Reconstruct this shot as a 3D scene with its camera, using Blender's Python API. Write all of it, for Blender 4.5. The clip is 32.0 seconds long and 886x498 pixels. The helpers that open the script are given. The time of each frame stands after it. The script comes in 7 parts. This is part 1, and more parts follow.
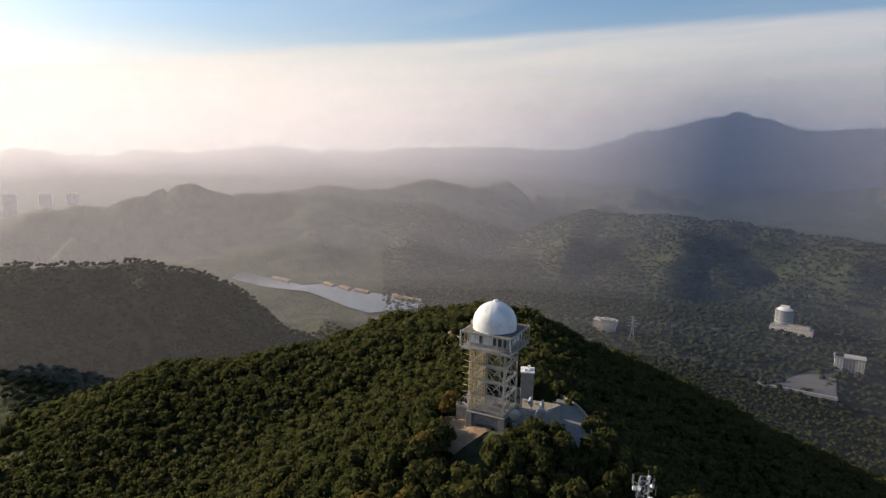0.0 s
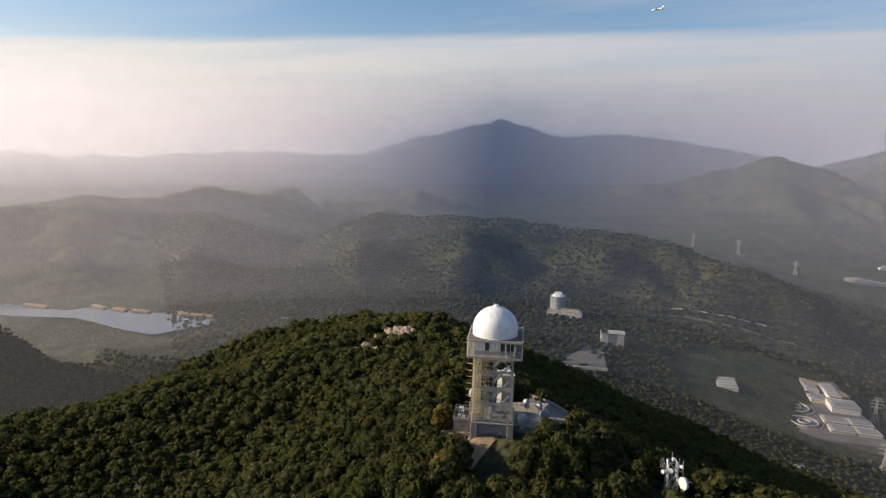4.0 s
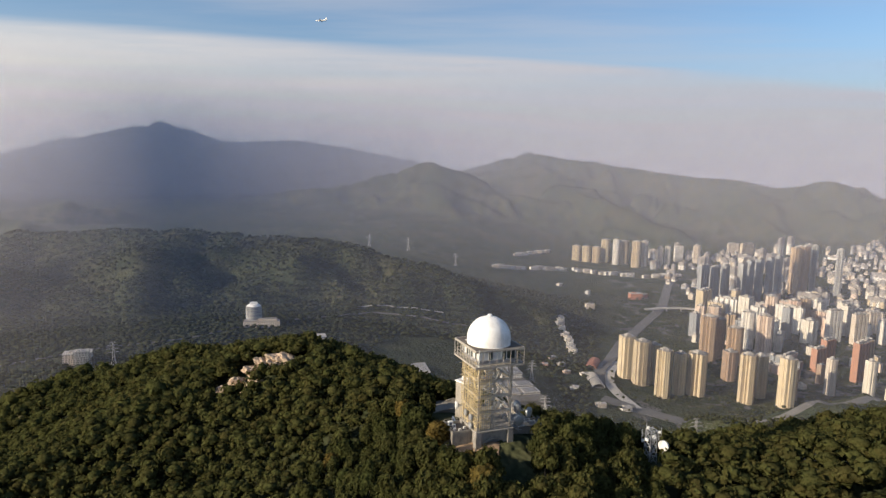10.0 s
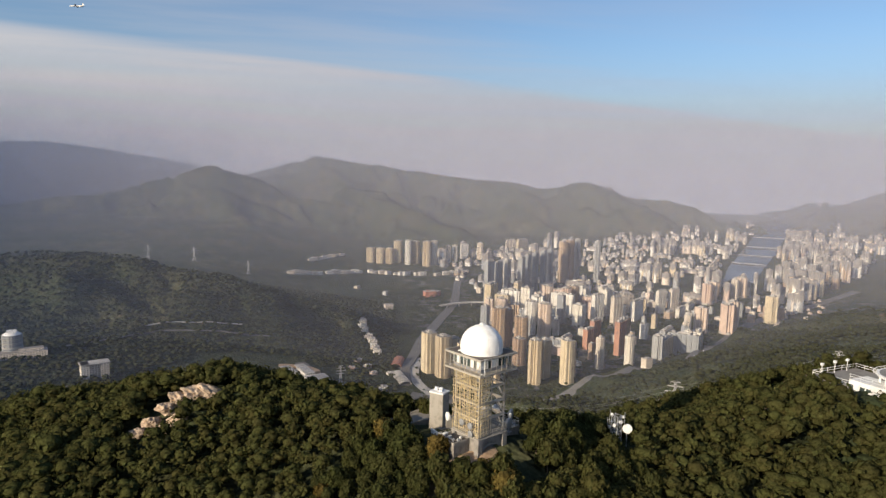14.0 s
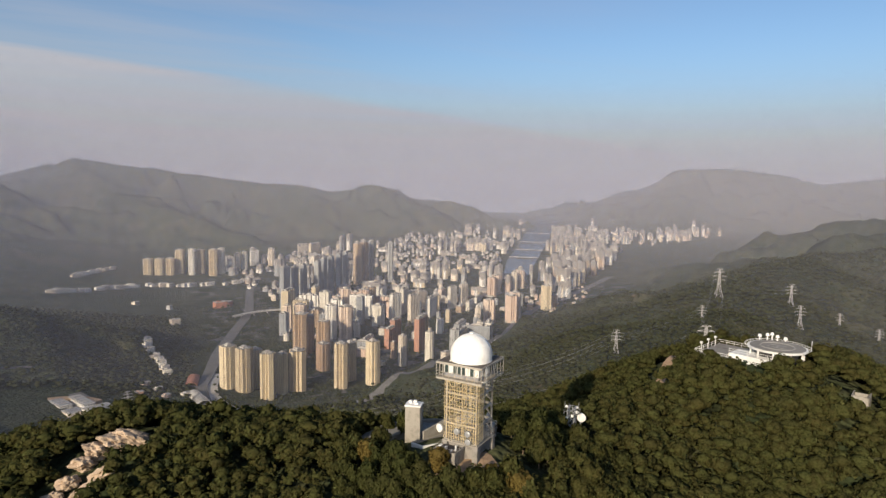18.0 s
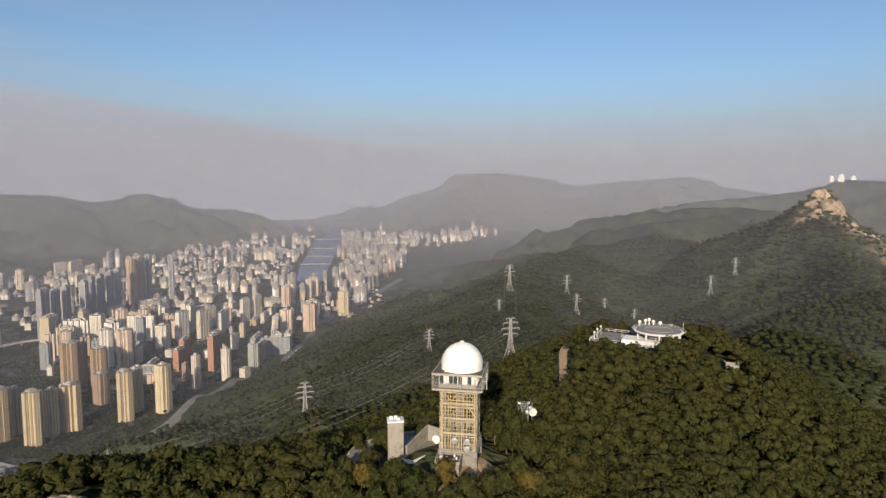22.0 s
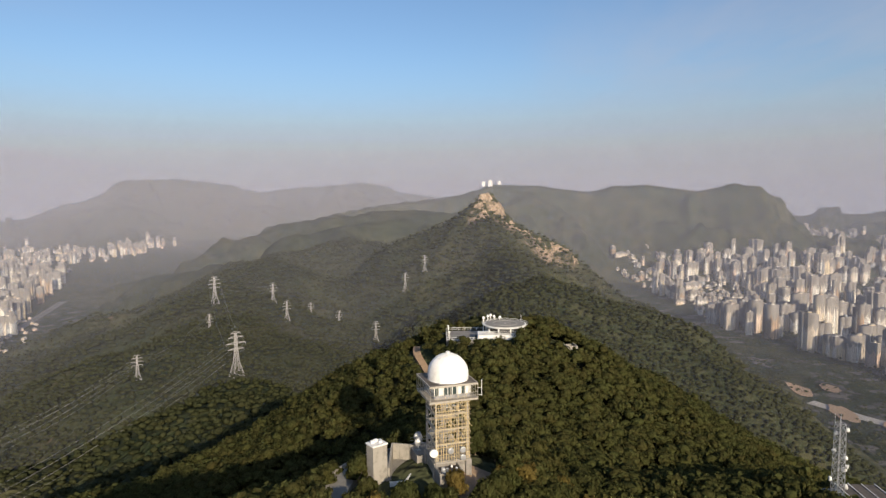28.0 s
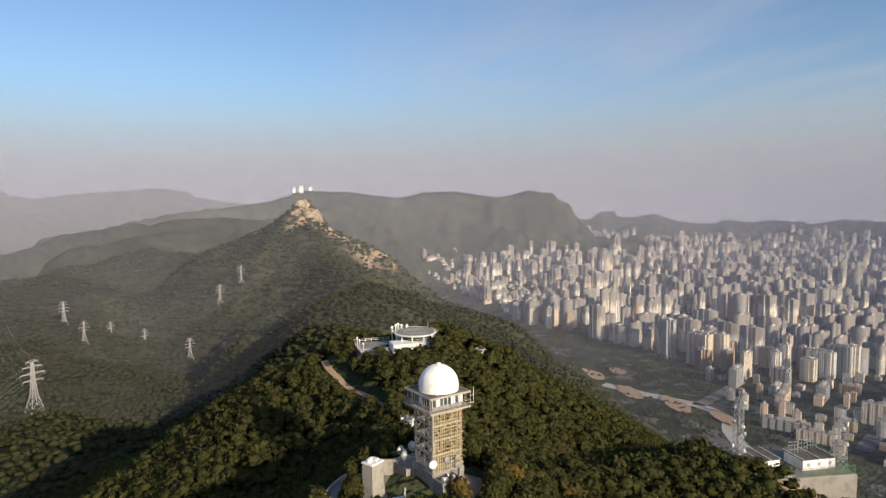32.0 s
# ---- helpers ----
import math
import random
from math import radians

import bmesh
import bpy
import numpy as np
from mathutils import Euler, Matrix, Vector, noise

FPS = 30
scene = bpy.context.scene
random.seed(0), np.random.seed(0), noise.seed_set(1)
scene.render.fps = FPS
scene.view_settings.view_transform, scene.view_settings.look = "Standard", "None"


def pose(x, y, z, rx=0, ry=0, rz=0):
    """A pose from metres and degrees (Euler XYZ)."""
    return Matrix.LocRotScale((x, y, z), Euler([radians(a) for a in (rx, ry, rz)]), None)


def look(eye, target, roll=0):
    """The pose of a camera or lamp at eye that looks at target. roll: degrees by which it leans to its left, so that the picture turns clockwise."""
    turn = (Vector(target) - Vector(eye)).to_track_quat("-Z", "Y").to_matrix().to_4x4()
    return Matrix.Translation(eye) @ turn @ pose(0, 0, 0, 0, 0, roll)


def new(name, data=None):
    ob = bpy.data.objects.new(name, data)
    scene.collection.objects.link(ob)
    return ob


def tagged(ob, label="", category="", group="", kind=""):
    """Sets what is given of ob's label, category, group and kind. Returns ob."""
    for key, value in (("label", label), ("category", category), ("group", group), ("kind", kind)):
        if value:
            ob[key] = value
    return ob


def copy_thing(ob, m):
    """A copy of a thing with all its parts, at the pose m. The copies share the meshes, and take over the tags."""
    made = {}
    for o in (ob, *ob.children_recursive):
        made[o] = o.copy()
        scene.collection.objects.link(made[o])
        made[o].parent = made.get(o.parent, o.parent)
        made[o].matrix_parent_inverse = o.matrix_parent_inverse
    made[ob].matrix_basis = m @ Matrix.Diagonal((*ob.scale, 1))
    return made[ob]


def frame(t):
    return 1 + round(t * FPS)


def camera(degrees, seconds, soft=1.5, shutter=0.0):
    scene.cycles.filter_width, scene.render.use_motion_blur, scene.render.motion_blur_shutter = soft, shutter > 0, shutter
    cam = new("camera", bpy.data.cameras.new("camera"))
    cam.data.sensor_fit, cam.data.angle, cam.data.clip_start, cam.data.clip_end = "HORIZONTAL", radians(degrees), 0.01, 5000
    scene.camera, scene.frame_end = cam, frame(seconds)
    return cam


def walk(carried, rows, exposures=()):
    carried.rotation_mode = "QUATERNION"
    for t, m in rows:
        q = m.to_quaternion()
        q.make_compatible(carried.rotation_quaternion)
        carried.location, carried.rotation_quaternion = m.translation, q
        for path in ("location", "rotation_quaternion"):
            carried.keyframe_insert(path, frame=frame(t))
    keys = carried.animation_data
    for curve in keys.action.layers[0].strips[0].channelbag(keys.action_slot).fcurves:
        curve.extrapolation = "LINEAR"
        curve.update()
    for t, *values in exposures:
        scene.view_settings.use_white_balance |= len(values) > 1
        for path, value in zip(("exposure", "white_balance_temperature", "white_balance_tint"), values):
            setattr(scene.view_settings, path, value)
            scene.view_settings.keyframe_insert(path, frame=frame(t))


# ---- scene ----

# ---------------------------------------------------------------- camera
cam = camera(69.54, 32.0, soft=1.4)
PATH = [
    (0.0, pose(74.82, -60.72, 50.14, 80.323, 0, -304.162) @ pose(0, 0, 0, 0, 0, 1.436)),
    (1.0, pose(68.20, -65.90, 49.56, 80.550, 0, -309.170) @ pose(0, 0, 0, 0, 0, 1.448)),
    (2.0, pose(61.76, -71.05, 49.10, 80.779, 0, -314.060) @ pose(0, 0, 0, 0, 0, 1.453)),
    (3.0, pose(55.40, -76.07, 48.84, 81.016, 0, -318.971) @ pose(0, 0, 0, 0, 0, 1.427)),
    (4.0, pose(49.02, -80.81, 48.86, 81.227, 0, -323.840) @ pose(0, 0, 0, 0, 0, 1.425)),
    (5.0, pose(42.41, -85.30, 49.00, 81.448, 0, -328.731) @ pose(0, 0, 0, 0, 0, 1.488)),
    (6.0, pose(35.25, -89.54, 49.05, 81.681, 0, -333.678) @ pose(0, 0, 0, 0, 0, 1.555)),
    (7.0, pose(27.88, -92.90, 49.11, 81.884, 0, -338.523) @ pose(0, 0, 0, 0, 0, 1.601)),
    (8.0, pose(20.14, -95.17, 49.10, 82.049, 0, -343.403) @ pose(0, 0, 0, 0, 0, 1.613)),
    (9.0, pose(12.36, -96.59, 49.00, 82.260, 0, -348.196) @ pose(0, 0, 0, 0, 0, 1.574)),
    (10.0, pose(4.48, -97.06, 48.88, 82.462, 0, -353.012) @ pose(0, 0, 0, 0, 0, 1.516)),
    (11.0, pose(-3.38, -96.90, 48.94, 82.626, 0, -357.808) @ pose(0, 0, 0, 0, 0, 1.444)),
    (12.0, pose(-10.99, -96.81, 49.06, 82.813, 0, -362.520) @ pose(0, 0, 0, 0, 0, 1.419)),
    (13.0, pose(-18.96, -96.54, 49.31, 83.059, 0, -367.297) @ pose(0, 0, 0, 0, 0, 1.439)),
    (14.0, pose(-26.84, -95.68, 49.53, 83.223, 0, -371.998) @ pose(0, 0, 0, 0, 0, 1.317)),
    (15.0, pose(-34.47, -93.59, 49.66, 83.350, 0, -376.750) @ pose(0, 0, 0, 0, 0, 1.206)),
    (16.0, pose(-41.58, -90.63, 49.87, 83.501, 0, -381.470) @ pose(0, 0, 0, 0, 0, 1.136)),
    (17.0, pose(-48.78, -87.54, 50.04, 83.645, 0, -386.181) @ pose(0, 0, 0, 0, 0, 1.058)),
    (18.0, pose(-56.20, -84.21, 50.42, 83.828, 0, -391.020) @ pose(0, 0, 0, 0, 0, 0.969)),
    (19.0, pose(-63.13, -79.98, 50.84, 83.958, 0, -395.766) @ pose(0, 0, 0, 0, 0, 0.863)),
    (20.0, pose(-69.56, -75.17, 50.98, 84.144, 0, -400.551) @ pose(0, 0, 0, 0, 0, 0.665)),
    (21.0, pose(-75.64, -69.82, 51.07, 84.327, 0, -405.311) @ pose(0, 0, 0, 0, 0, 0.368)),
    (22.0, pose(-81.33, -63.82, 51.28, 84.497, 0, -410.150) @ pose(0, 0, 0, 0, 0, 0.107)),
    (23.0, pose(-86.28, -57.42, 51.47, 84.585, 0, -414.961) @ pose(0, 0, 0, 0, 0, 0.072)),
    (24.0, pose(-90.52, -50.31, 51.63, 84.675, 0, -419.719) @ pose(0, 0, 0, 0, 0, 0.077)),
    (25.0, pose(-94.15, -43.21, 51.75, 84.762, 0, -424.283) @ pose(0, 0, 0, 0, 0, -0.033)),
    (26.0, pose(-97.34, -35.86, 51.90, 84.810, 0, -429.008) @ pose(0, 0, 0, 0, 0, -0.213)),
    (27.0, pose(-100.03, -28.31, 52.14, 84.836, 0, -433.692) @ pose(0, 0, 0, 0, 0, -0.396)),
    (28.0, pose(-102.11, -20.42, 52.48, 84.897, 0, -438.332) @ pose(0, 0, 0, 0, 0, -0.493)),
    (29.0, pose(-103.53, -12.34, 52.76, 84.998, 0, -443.035) @ pose(0, 0, 0, 0, 0, -0.530)),
    (30.0, pose(-104.54, -4.55, 53.17, 85.091, 0, -447.562) @ pose(0, 0, 0, 0, 0, -0.577)),
    (31.0, pose(-105.25, 2.56, 53.78, 85.211, 0, -451.720) @ pose(0, 0, 0, 0, 0, -0.568)),
    (32.0, pose(-105.71, 9.17, 54.15, 85.282, 0, -455.452) @ pose(0, 0, 0, 0, 0, -0.517)),
]
EXPOSURES = [(0.0, 0.18), (8.0, 0.28), (14.0, 0.16), (22.0, 0.0), (27.0, 0.08), (32.0, 0.2)]
# ---------------------------------------------------------------- light and air
SUN_POWER, SUN_COLOR = 5.3, (1.0, 0.84, 0.63)
SKY_GAIN, SKY_TINT = 0.112, (0.88, 1.0, 1.14)
HAZE_AWAY, HAZE_SUN = (0.325, 0.315, 0.345, 1.0), (0.72, 0.65, 0.55, 1.0)
CLOUD_AWAY, CLOUD_SUN = (0.47, 0.45, 0.49, 1.0), (0.84, 0.77, 0.69, 1.0)
CLOUD_TURN, SHEET_DIR, SHEET_AT = -25.0, (-0.425, 0.905, 0.0), 5.35
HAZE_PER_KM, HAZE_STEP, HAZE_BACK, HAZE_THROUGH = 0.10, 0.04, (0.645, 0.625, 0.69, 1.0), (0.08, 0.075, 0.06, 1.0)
walk(cam, PATH, EXPOSURES)

# ---------------------------------------------------------------- world and sun
SUN_AZ, SUN_EL = 238.0, 19.5
scene.cycles.transparent_max_bounces = 160
world = bpy.data.worlds.new("sky")
scene.world = world
world.use_nodes = True


class Nodes:
    """Short hand for building a node tree."""

    def __init__(self, tree):
        self.tree = tree
        tree.nodes.clear()

    def add(self, kind, operation=None, data_type=None, blend_type=None, use_clamp=False, interpolation=None):
        n = self.tree.nodes.new(kind)
        if operation:
            n.operation = operation
        if data_type:
            n.data_type = data_type
        if blend_type:
            n.blend_type = blend_type
        if use_clamp:
            n.use_clamp = True
        if interpolation:
            n.interpolation_type = interpolation
        return n

    def link(self, a, b):
        self.tree.links.new(a, b)

    def put(self, socket, value):
        if isinstance(value, bpy.types.NodeSocket):
            self.tree.links.new(value, socket)
        else:
            socket.default_value = value

    def math(self, op, a, b=0.0, c=0.0, clamp=False):
        n = self.add("ShaderNodeMath", operation=op, use_clamp=clamp)
        for s, v in zip(n.inputs, (a, b, c)):
            self.put(s, v)
        return n.outputs[0]

    def span(self, value, lo, hi, a=0.0, b=1.0, smooth=True):
        n = self.add("ShaderNodeMapRange", interpolation="SMOOTHSTEP" if smooth else "LINEAR")
        for s, v in zip(n.inputs, (value, lo, hi, a, b)):
            self.put(s, v)
        return n.outputs[0]

    def mix(self, f, a, b, blend="MIX"):
        n = self.add("ShaderNodeMix", data_type="RGBA", blend_type=blend)
        self.put(n.inputs[0], f)
        self.put(n.inputs[6], a)
        self.put(n.inputs[7], b)
        return n.outputs[2]

    def noise(self, where, scale, detail=4.0, rough=0.55):
        n = self.add("ShaderNodeTexNoise")
        if where is not None:
            self.put(n.inputs["Vector"], where)
        self.put(n.inputs["Scale"], scale)
        self.put(n.inputs["Detail"], detail)
        self.put(n.inputs["Roughness"], rough)
        return n.outputs[0]


def rgb(r, g, b):
    return (r, g, b, 1.0)


N = Nodes(world.node_tree)
sky = N.add("ShaderNodeTexSky")
sky.sky_type, sky.sun_disc = "NISHITA", False
sky.sun_elevation, sky.sun_rotation = radians(SUN_EL), radians(SUN_AZ)
sky.altitude, sky.air_density, sky.dust_density, sky.ozone_density = 400, 1.0, 2.0, 1.5
geo = N.add("ShaderNodeTexCoord")
sep = N.add("ShaderNodeSeparateXYZ")
N.link(geo.outputs["Generated"], sep.inputs[0])
up = sep.outputs[2]
# thin high cloud sheet: streaks on a flat layer far overhead
flat = N.add("ShaderNodeVectorMath", operation="SCALE")
N.link(geo.outputs["Generated"], flat.inputs[0])
N.put(flat.inputs["Scale"], N.math("DIVIDE", 1.0, N.math("MAXIMUM", up, 0.03)))
turn = N.add("ShaderNodeMapping")
N.link(flat.outputs[0], turn.inputs[0])
turn.inputs["Rotation"].default_value = (0, 0, radians(CLOUD_TURN))
turn.inputs["Scale"].default_value = (0.35, 1.0, 1.0)
streak = N.noise(turn.outputs[0], 0.55, 6.0, 0.55)
bank = N.noise(turn.outputs[0], 0.16, 2.0, 0.5)
cloud = N.math("MULTIPLY", N.span(streak, 0.42, 0.72), N.span(bank, 0.36, 0.6))
cloud = N.math("MULTIPLY", cloud, N.span(up, 0.05, 0.2))
cloud = N.math("MULTIPLY", cloud, 0.34)
# sheet edge across the west
side = N.add("ShaderNodeVectorMath", operation="DOT_PRODUCT")
N.link(flat.outputs[0], side.inputs[0])
side.inputs[1].default_value = SHEET_DIR
ripple = N.math("MULTIPLY_ADD", N.noise(turn.outputs[0], 0.5, 5.0), 1.2, -0.6)
sheet = N.span(N.math("ADD", side.outputs["Value"], ripple), SHEET_AT, SHEET_AT + 0.75)
weave = N.span(N.noise(turn.outputs[0], 0.8, 5.0, 0.6), 0.3, 0.7, 0.5, 0.85)
cloud = N.math("MAXIMUM", cloud, N.math("MULTIPLY", sheet, weave))
# glow of the hazy air round the sun
toward = N.add("ShaderNodeVectorMath", operation="DOT_PRODUCT")
N.link(geo.outputs["Generated"], toward.inputs[0])
sunway = Vector((math.sin(radians(SUN_AZ)) * math.cos(radians(SUN_EL)), math.cos(radians(SUN_AZ)) * math.cos(radians(SUN_EL)), math.sin(radians(SUN_EL))))
toward.inputs[1].default_value = sunway
glow = N.span(toward.outputs["Value"], -0.95, 1.0)
haze_tone = N.mix(glow, HAZE_AWAY, HAZE_SUN)
cloud_tone = N.mix(glow, CLOUD_AWAY, CLOUD_SUN)
clear = N.mix(1.0, sky.outputs[0], rgb(*[SKY_GAIN * v for v in SKY_TINT]), "MULTIPLY")
tone = N.mix(cloud, clear, cloud_tone)
low = N.math("POWER", N.span(up, -0.02, 0.22, 1.0, 0.0), 1.2)
tone = N.mix(N.math("MULTIPLY", low, 0.97), tone, haze_tone)
back = N.add("ShaderNodeBackground")
N.link(tone, back.inputs[0])
back.inputs[1].default_value = 1.0
N.link(back.outputs[0], N.add("ShaderNodeOutputWorld").inputs[0])

sun = new("sun", bpy.data.lights.new("sun", "SUN"))
sun.data.energy, sun.data.angle, sun.data.color = SUN_POWER, radians(0.6), SUN_COLOR
sun.matrix_world = look(sunway * 300, (0, 0, 0))

# ---------------------------------------------------------------- materials
def material(name):
    m = bpy.data.materials.new(name)
    m.use_nodes = True
    return m, Nodes(m.node_tree)


def finish(N, colour, rough=0.8, metal=0.0, bump=None, bump_far=0.05, spec=0.3):
    b = N.add("ShaderNodeBsdfPrincipled")
    N.put(b.inputs["Base Color"], colour)
    N.put(b.inputs["Roughness"], rough)
    N.put(b.inputs["Metallic"], metal)
    N.put(b.inputs["Specular IOR Level"], spec)
    if bump is not None:
        k = N.add("ShaderNodeBump")
        k.inputs["Strength"].default_value = 0.8
        k.inputs["Distance"].default_value = bump_far
        N.put(k.inputs["Height"], bump)
        N.link(k.outputs[0], b.inputs["Normal"])
    N.link(b.outputs[0], N.add("ShaderNodeOutputMaterial").inputs[0])


def place_of(N, kind="Object"):
    if kind == "Position":
        return N.add("ShaderNodeNewGeometry").outputs["Position"]
    return N.add("ShaderNodeTexCoord").outputs[kind]


def worn(name, base, dark, scale=1.2, rough=0.75, metal=0.0, stain=0.6, bump=0.02, fine=14.0, spec=0.3):
    """Paint, plaster or stone with blotches, streaks and fine grain."""
    m, N = material(name)
    p = place_of(N, "Position")
    big = N.span(N.noise(p, scale, 5.0, 0.6), 0.45, 0.75)
    stretch = N.add("ShaderNodeMapping")
    N.link(p, stretch.inputs[0])
    stretch.inputs["Scale"].default_value = (3.0, 3.0, 0.35)
    run = N.span(N.noise(stretch.outputs[0], scale, 4.0, 0.6), 0.5, 0.8)
    grain = N.noise(p, fine, 3.0, 0.6)
    dirt = N.math("MULTIPLY", N.math("MAXIMUM", big, run), stain)
    c = N.mix(dirt, rgb(*base), rgb(*dark))
    c = N.mix(N.span(grain, 0.3, 0.8, 0.0, 0.25), c, rgb(*[v * 0.6 for v in base]))
    finish(N, c, rough, metal, grain, bump, spec)
    return m


M_DOME = worn("dome_white", (0.86, 0.85, 0.82), (0.50, 0.47, 0.42), 0.5, 0.55, stain=0.55, bump=0.01)
M_STONE = worn("base_stone", (0.27, 0.25, 0.225), (0.10, 0.092, 0.085), 0.9, 0.9, stain=0.8, bump=0.06, fine=5.0)
M_RENDER = worn("cement_render", (0.32, 0.295, 0.255), (0.15, 0.135, 0.115), 0.8, 0.9, stain=0.7, bump=0.03)
M_STEEL = worn("painted_steel", (0.40, 0.37, 0.32), (0.22, 0.155, 0.10), 1.6, 0.55, 0.1, stain=0.6)
M_BAMBOO = worn("bamboo", (0.62, 0.50, 0.29), (0.34, 0.24, 0.12), 2.0, 0.6, stain=0.6)
M_ROOF = worn("roof_felt", (0.13, 0.11, 0.095), (0.05, 0.045, 0.04), 0.7, 0.9, stain=0.8)
# near black: stands in for shade on two walls, and serves for tyres
M_DARK = worn("shade_black_and_tyre", (0.05, 0.05, 0.05), (0.02, 0.02, 0.02), 1.0, 0.7)
M_WHITE = worn("white_paint", (0.78, 0.77, 0.74), (0.42, 0.40, 0.36), 0.9, 0.6, stain=0.55)
M_GREY = worn("grey_paint", (0.30, 0.30, 0.31), (0.14, 0.13, 0.13), 0.9, 0.6)
M_GALV = worn("galvanised_steel", (0.42, 0.43, 0.44), (0.22, 0.22, 0.23), 1.5, 0.45, 0.6)
M_PYLON = worn("weathered_zinc", (0.40, 0.39, 0.37), (0.24, 0.23, 0.22), 0.2, 0.7, 0.0)
M_CONCRETE = worn("concrete", (0.25, 0.235, 0.21), (0.12, 0.11, 0.10), 0.35, 0.9, stain=0.7, bump=0.02, fine=3.0)
M_SOIL = worn("bare_soil", (0.36, 0.25, 0.16), (0.18, 0.12, 0.075), 0.25, 0.95, stain=0.8, bump=0.15, fine=1.5)
M_ROCK = worn("granite_rock", (0.47, 0.36, 0.26), (0.19, 0.145, 0.10), 0.25, 0.9, stain=0.9, bump=0.25, fine=1.0)
M_FENCE = worn("green_fence", (0.12, 0.24, 0.12), (0.06, 0.12, 0.06), 1.0, 0.6)
M_ROAD = worn("road_asphalt", (0.14, 0.133, 0.125), (0.08, 0.076, 0.07), 0.03, 0.9, stain=0.7, fine=0.5)
M_PALE = worn("pale_concrete", (0.42, 0.395, 0.355), (0.22, 0.20, 0.18), 0.03, 0.9, stain=0.7, fine=0.4)
M_BRICKRED = worn("terracotta_wall", (0.42, 0.19, 0.12), (0.24, 0.11, 0.07), 0.06, 0.85, stain=0.6, fine=0.4)

m, N = material("window_glass")
finish(N, rgb(0.05, 0.07, 0.07), 0.12, 0.0, spec=0.6)
M_GLASS = m
m, N = material("water")
wave = N.noise(place_of(N, "Position"), 0.05, 4.0, 0.6)
finish(N, rgb(0.035, 0.05, 0.055), 0.12, 0.0, wave, 0.3, 0.6)
M_WATER = m

# foliage: colour varies by tree and leaf spray; clump hollows painted darker, tips lighter
def foliage(name, tones, fresh, clump_size=2.0):
    m, N = material(name)
    info = N.add("ShaderNodeObjectInfo")
    g = N.add("ShaderNodeNewGeometry")
    isl = g.outputs["Random Per Island"]
    big = N.noise(g.outputs["Position"], 0.035, 3.0, 0.6)
    mid = N.noise(g.outputs["Position"], 0.24, 2.0, 0.5)
    a = N.mix(N.span(big, 0.36, 0.64), rgb(*tones[0]), rgb(*tones[1]))
    a = N.mix(N.span(mid, 0.46, 0.66, 0.0, 0.75), a, rgb(*tones[2]))
    a = N.mix(N.math("MULTIPLY", info.outputs["Random"], 0.5), a, rgb(*tones[3]))
    a = N.mix(N.span(isl, 0.0, 1.0, 0.0, 0.7), a, rgb(*fresh))
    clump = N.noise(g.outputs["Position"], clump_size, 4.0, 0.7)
    # shade and sun on the clump relief put into the colour: dark lows, bright highs
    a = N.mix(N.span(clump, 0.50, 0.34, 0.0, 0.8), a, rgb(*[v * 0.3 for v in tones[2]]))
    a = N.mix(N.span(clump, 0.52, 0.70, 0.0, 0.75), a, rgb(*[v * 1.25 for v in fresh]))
    d = N.add("ShaderNodeBsdfDiffuse")
    N.link(a, d.inputs[0])
    relief = N.add("ShaderNodeBump")
    relief.inputs["Strength"].default_value = 1.0
    relief.inputs["Distance"].default_value = 0.55 / clump_size
    N.link(clump, relief.inputs["Height"])
    N.link(relief.outputs[0], d.inputs["Normal"])
    t = N.add("ShaderNodeBsdfTranslucent")
    N.link(N.mix(0.5, a, rgb(*fresh)), t.inputs[0])
    x = N.add("ShaderNodeMixShader")
    x.inputs[0].default_value = 0.42
    N.link(d.outputs[0], x.inputs[1])
    N.link(t.outputs[0], x.inputs[2])
    N.link(x.outputs[0], N.add("ShaderNodeOutputMaterial").inputs[0])
    return m


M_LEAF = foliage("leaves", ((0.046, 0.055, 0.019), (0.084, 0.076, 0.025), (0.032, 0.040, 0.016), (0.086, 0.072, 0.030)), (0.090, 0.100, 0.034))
# bluer, greyer copy for woods far off: some haze put into the leaf colour
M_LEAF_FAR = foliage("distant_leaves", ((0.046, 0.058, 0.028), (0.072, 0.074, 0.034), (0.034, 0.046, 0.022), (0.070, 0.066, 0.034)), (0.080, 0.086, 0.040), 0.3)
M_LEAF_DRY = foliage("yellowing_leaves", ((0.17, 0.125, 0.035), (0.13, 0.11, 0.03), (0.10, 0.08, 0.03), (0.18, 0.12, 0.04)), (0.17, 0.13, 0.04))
M_BARK = worn("bark", (0.16, 0.12, 0.085), (0.07, 0.055, 0.04), 2.0, 0.95)

# the land: forest floor and far woods, soil scars, paved valley floor
m, N = material("land")
p = place_of(N, "Position")
s = N.add("ShaderNodeSeparateXYZ")
N.link(p, s.inputs[0])
crowns = N.add("ShaderNodeTexVoronoi")
N.link(p, crowns.inputs["Vector"])
crowns.inputs["Scale"].default_value = 0.11
big = N.noise(p, 0.004, 5.0, 0.6)
mid = N.noise(p, 0.02, 5.0, 0.65)
fine = N.noise(p, 0.12, 3.0, 0.6)
c = N.mix(N.span(big, 0.4, 0.62), rgb(0.052, 0.060, 0.031), rgb(0.078, 0.076, 0.040))
c = N.mix(N.span(mid, 0.42, 0.66, 0.0, 0.8), c, rgb(0.026, 0.036, 0.018))
cl = N.noise(p, 0.055, 3.0, 0.7)
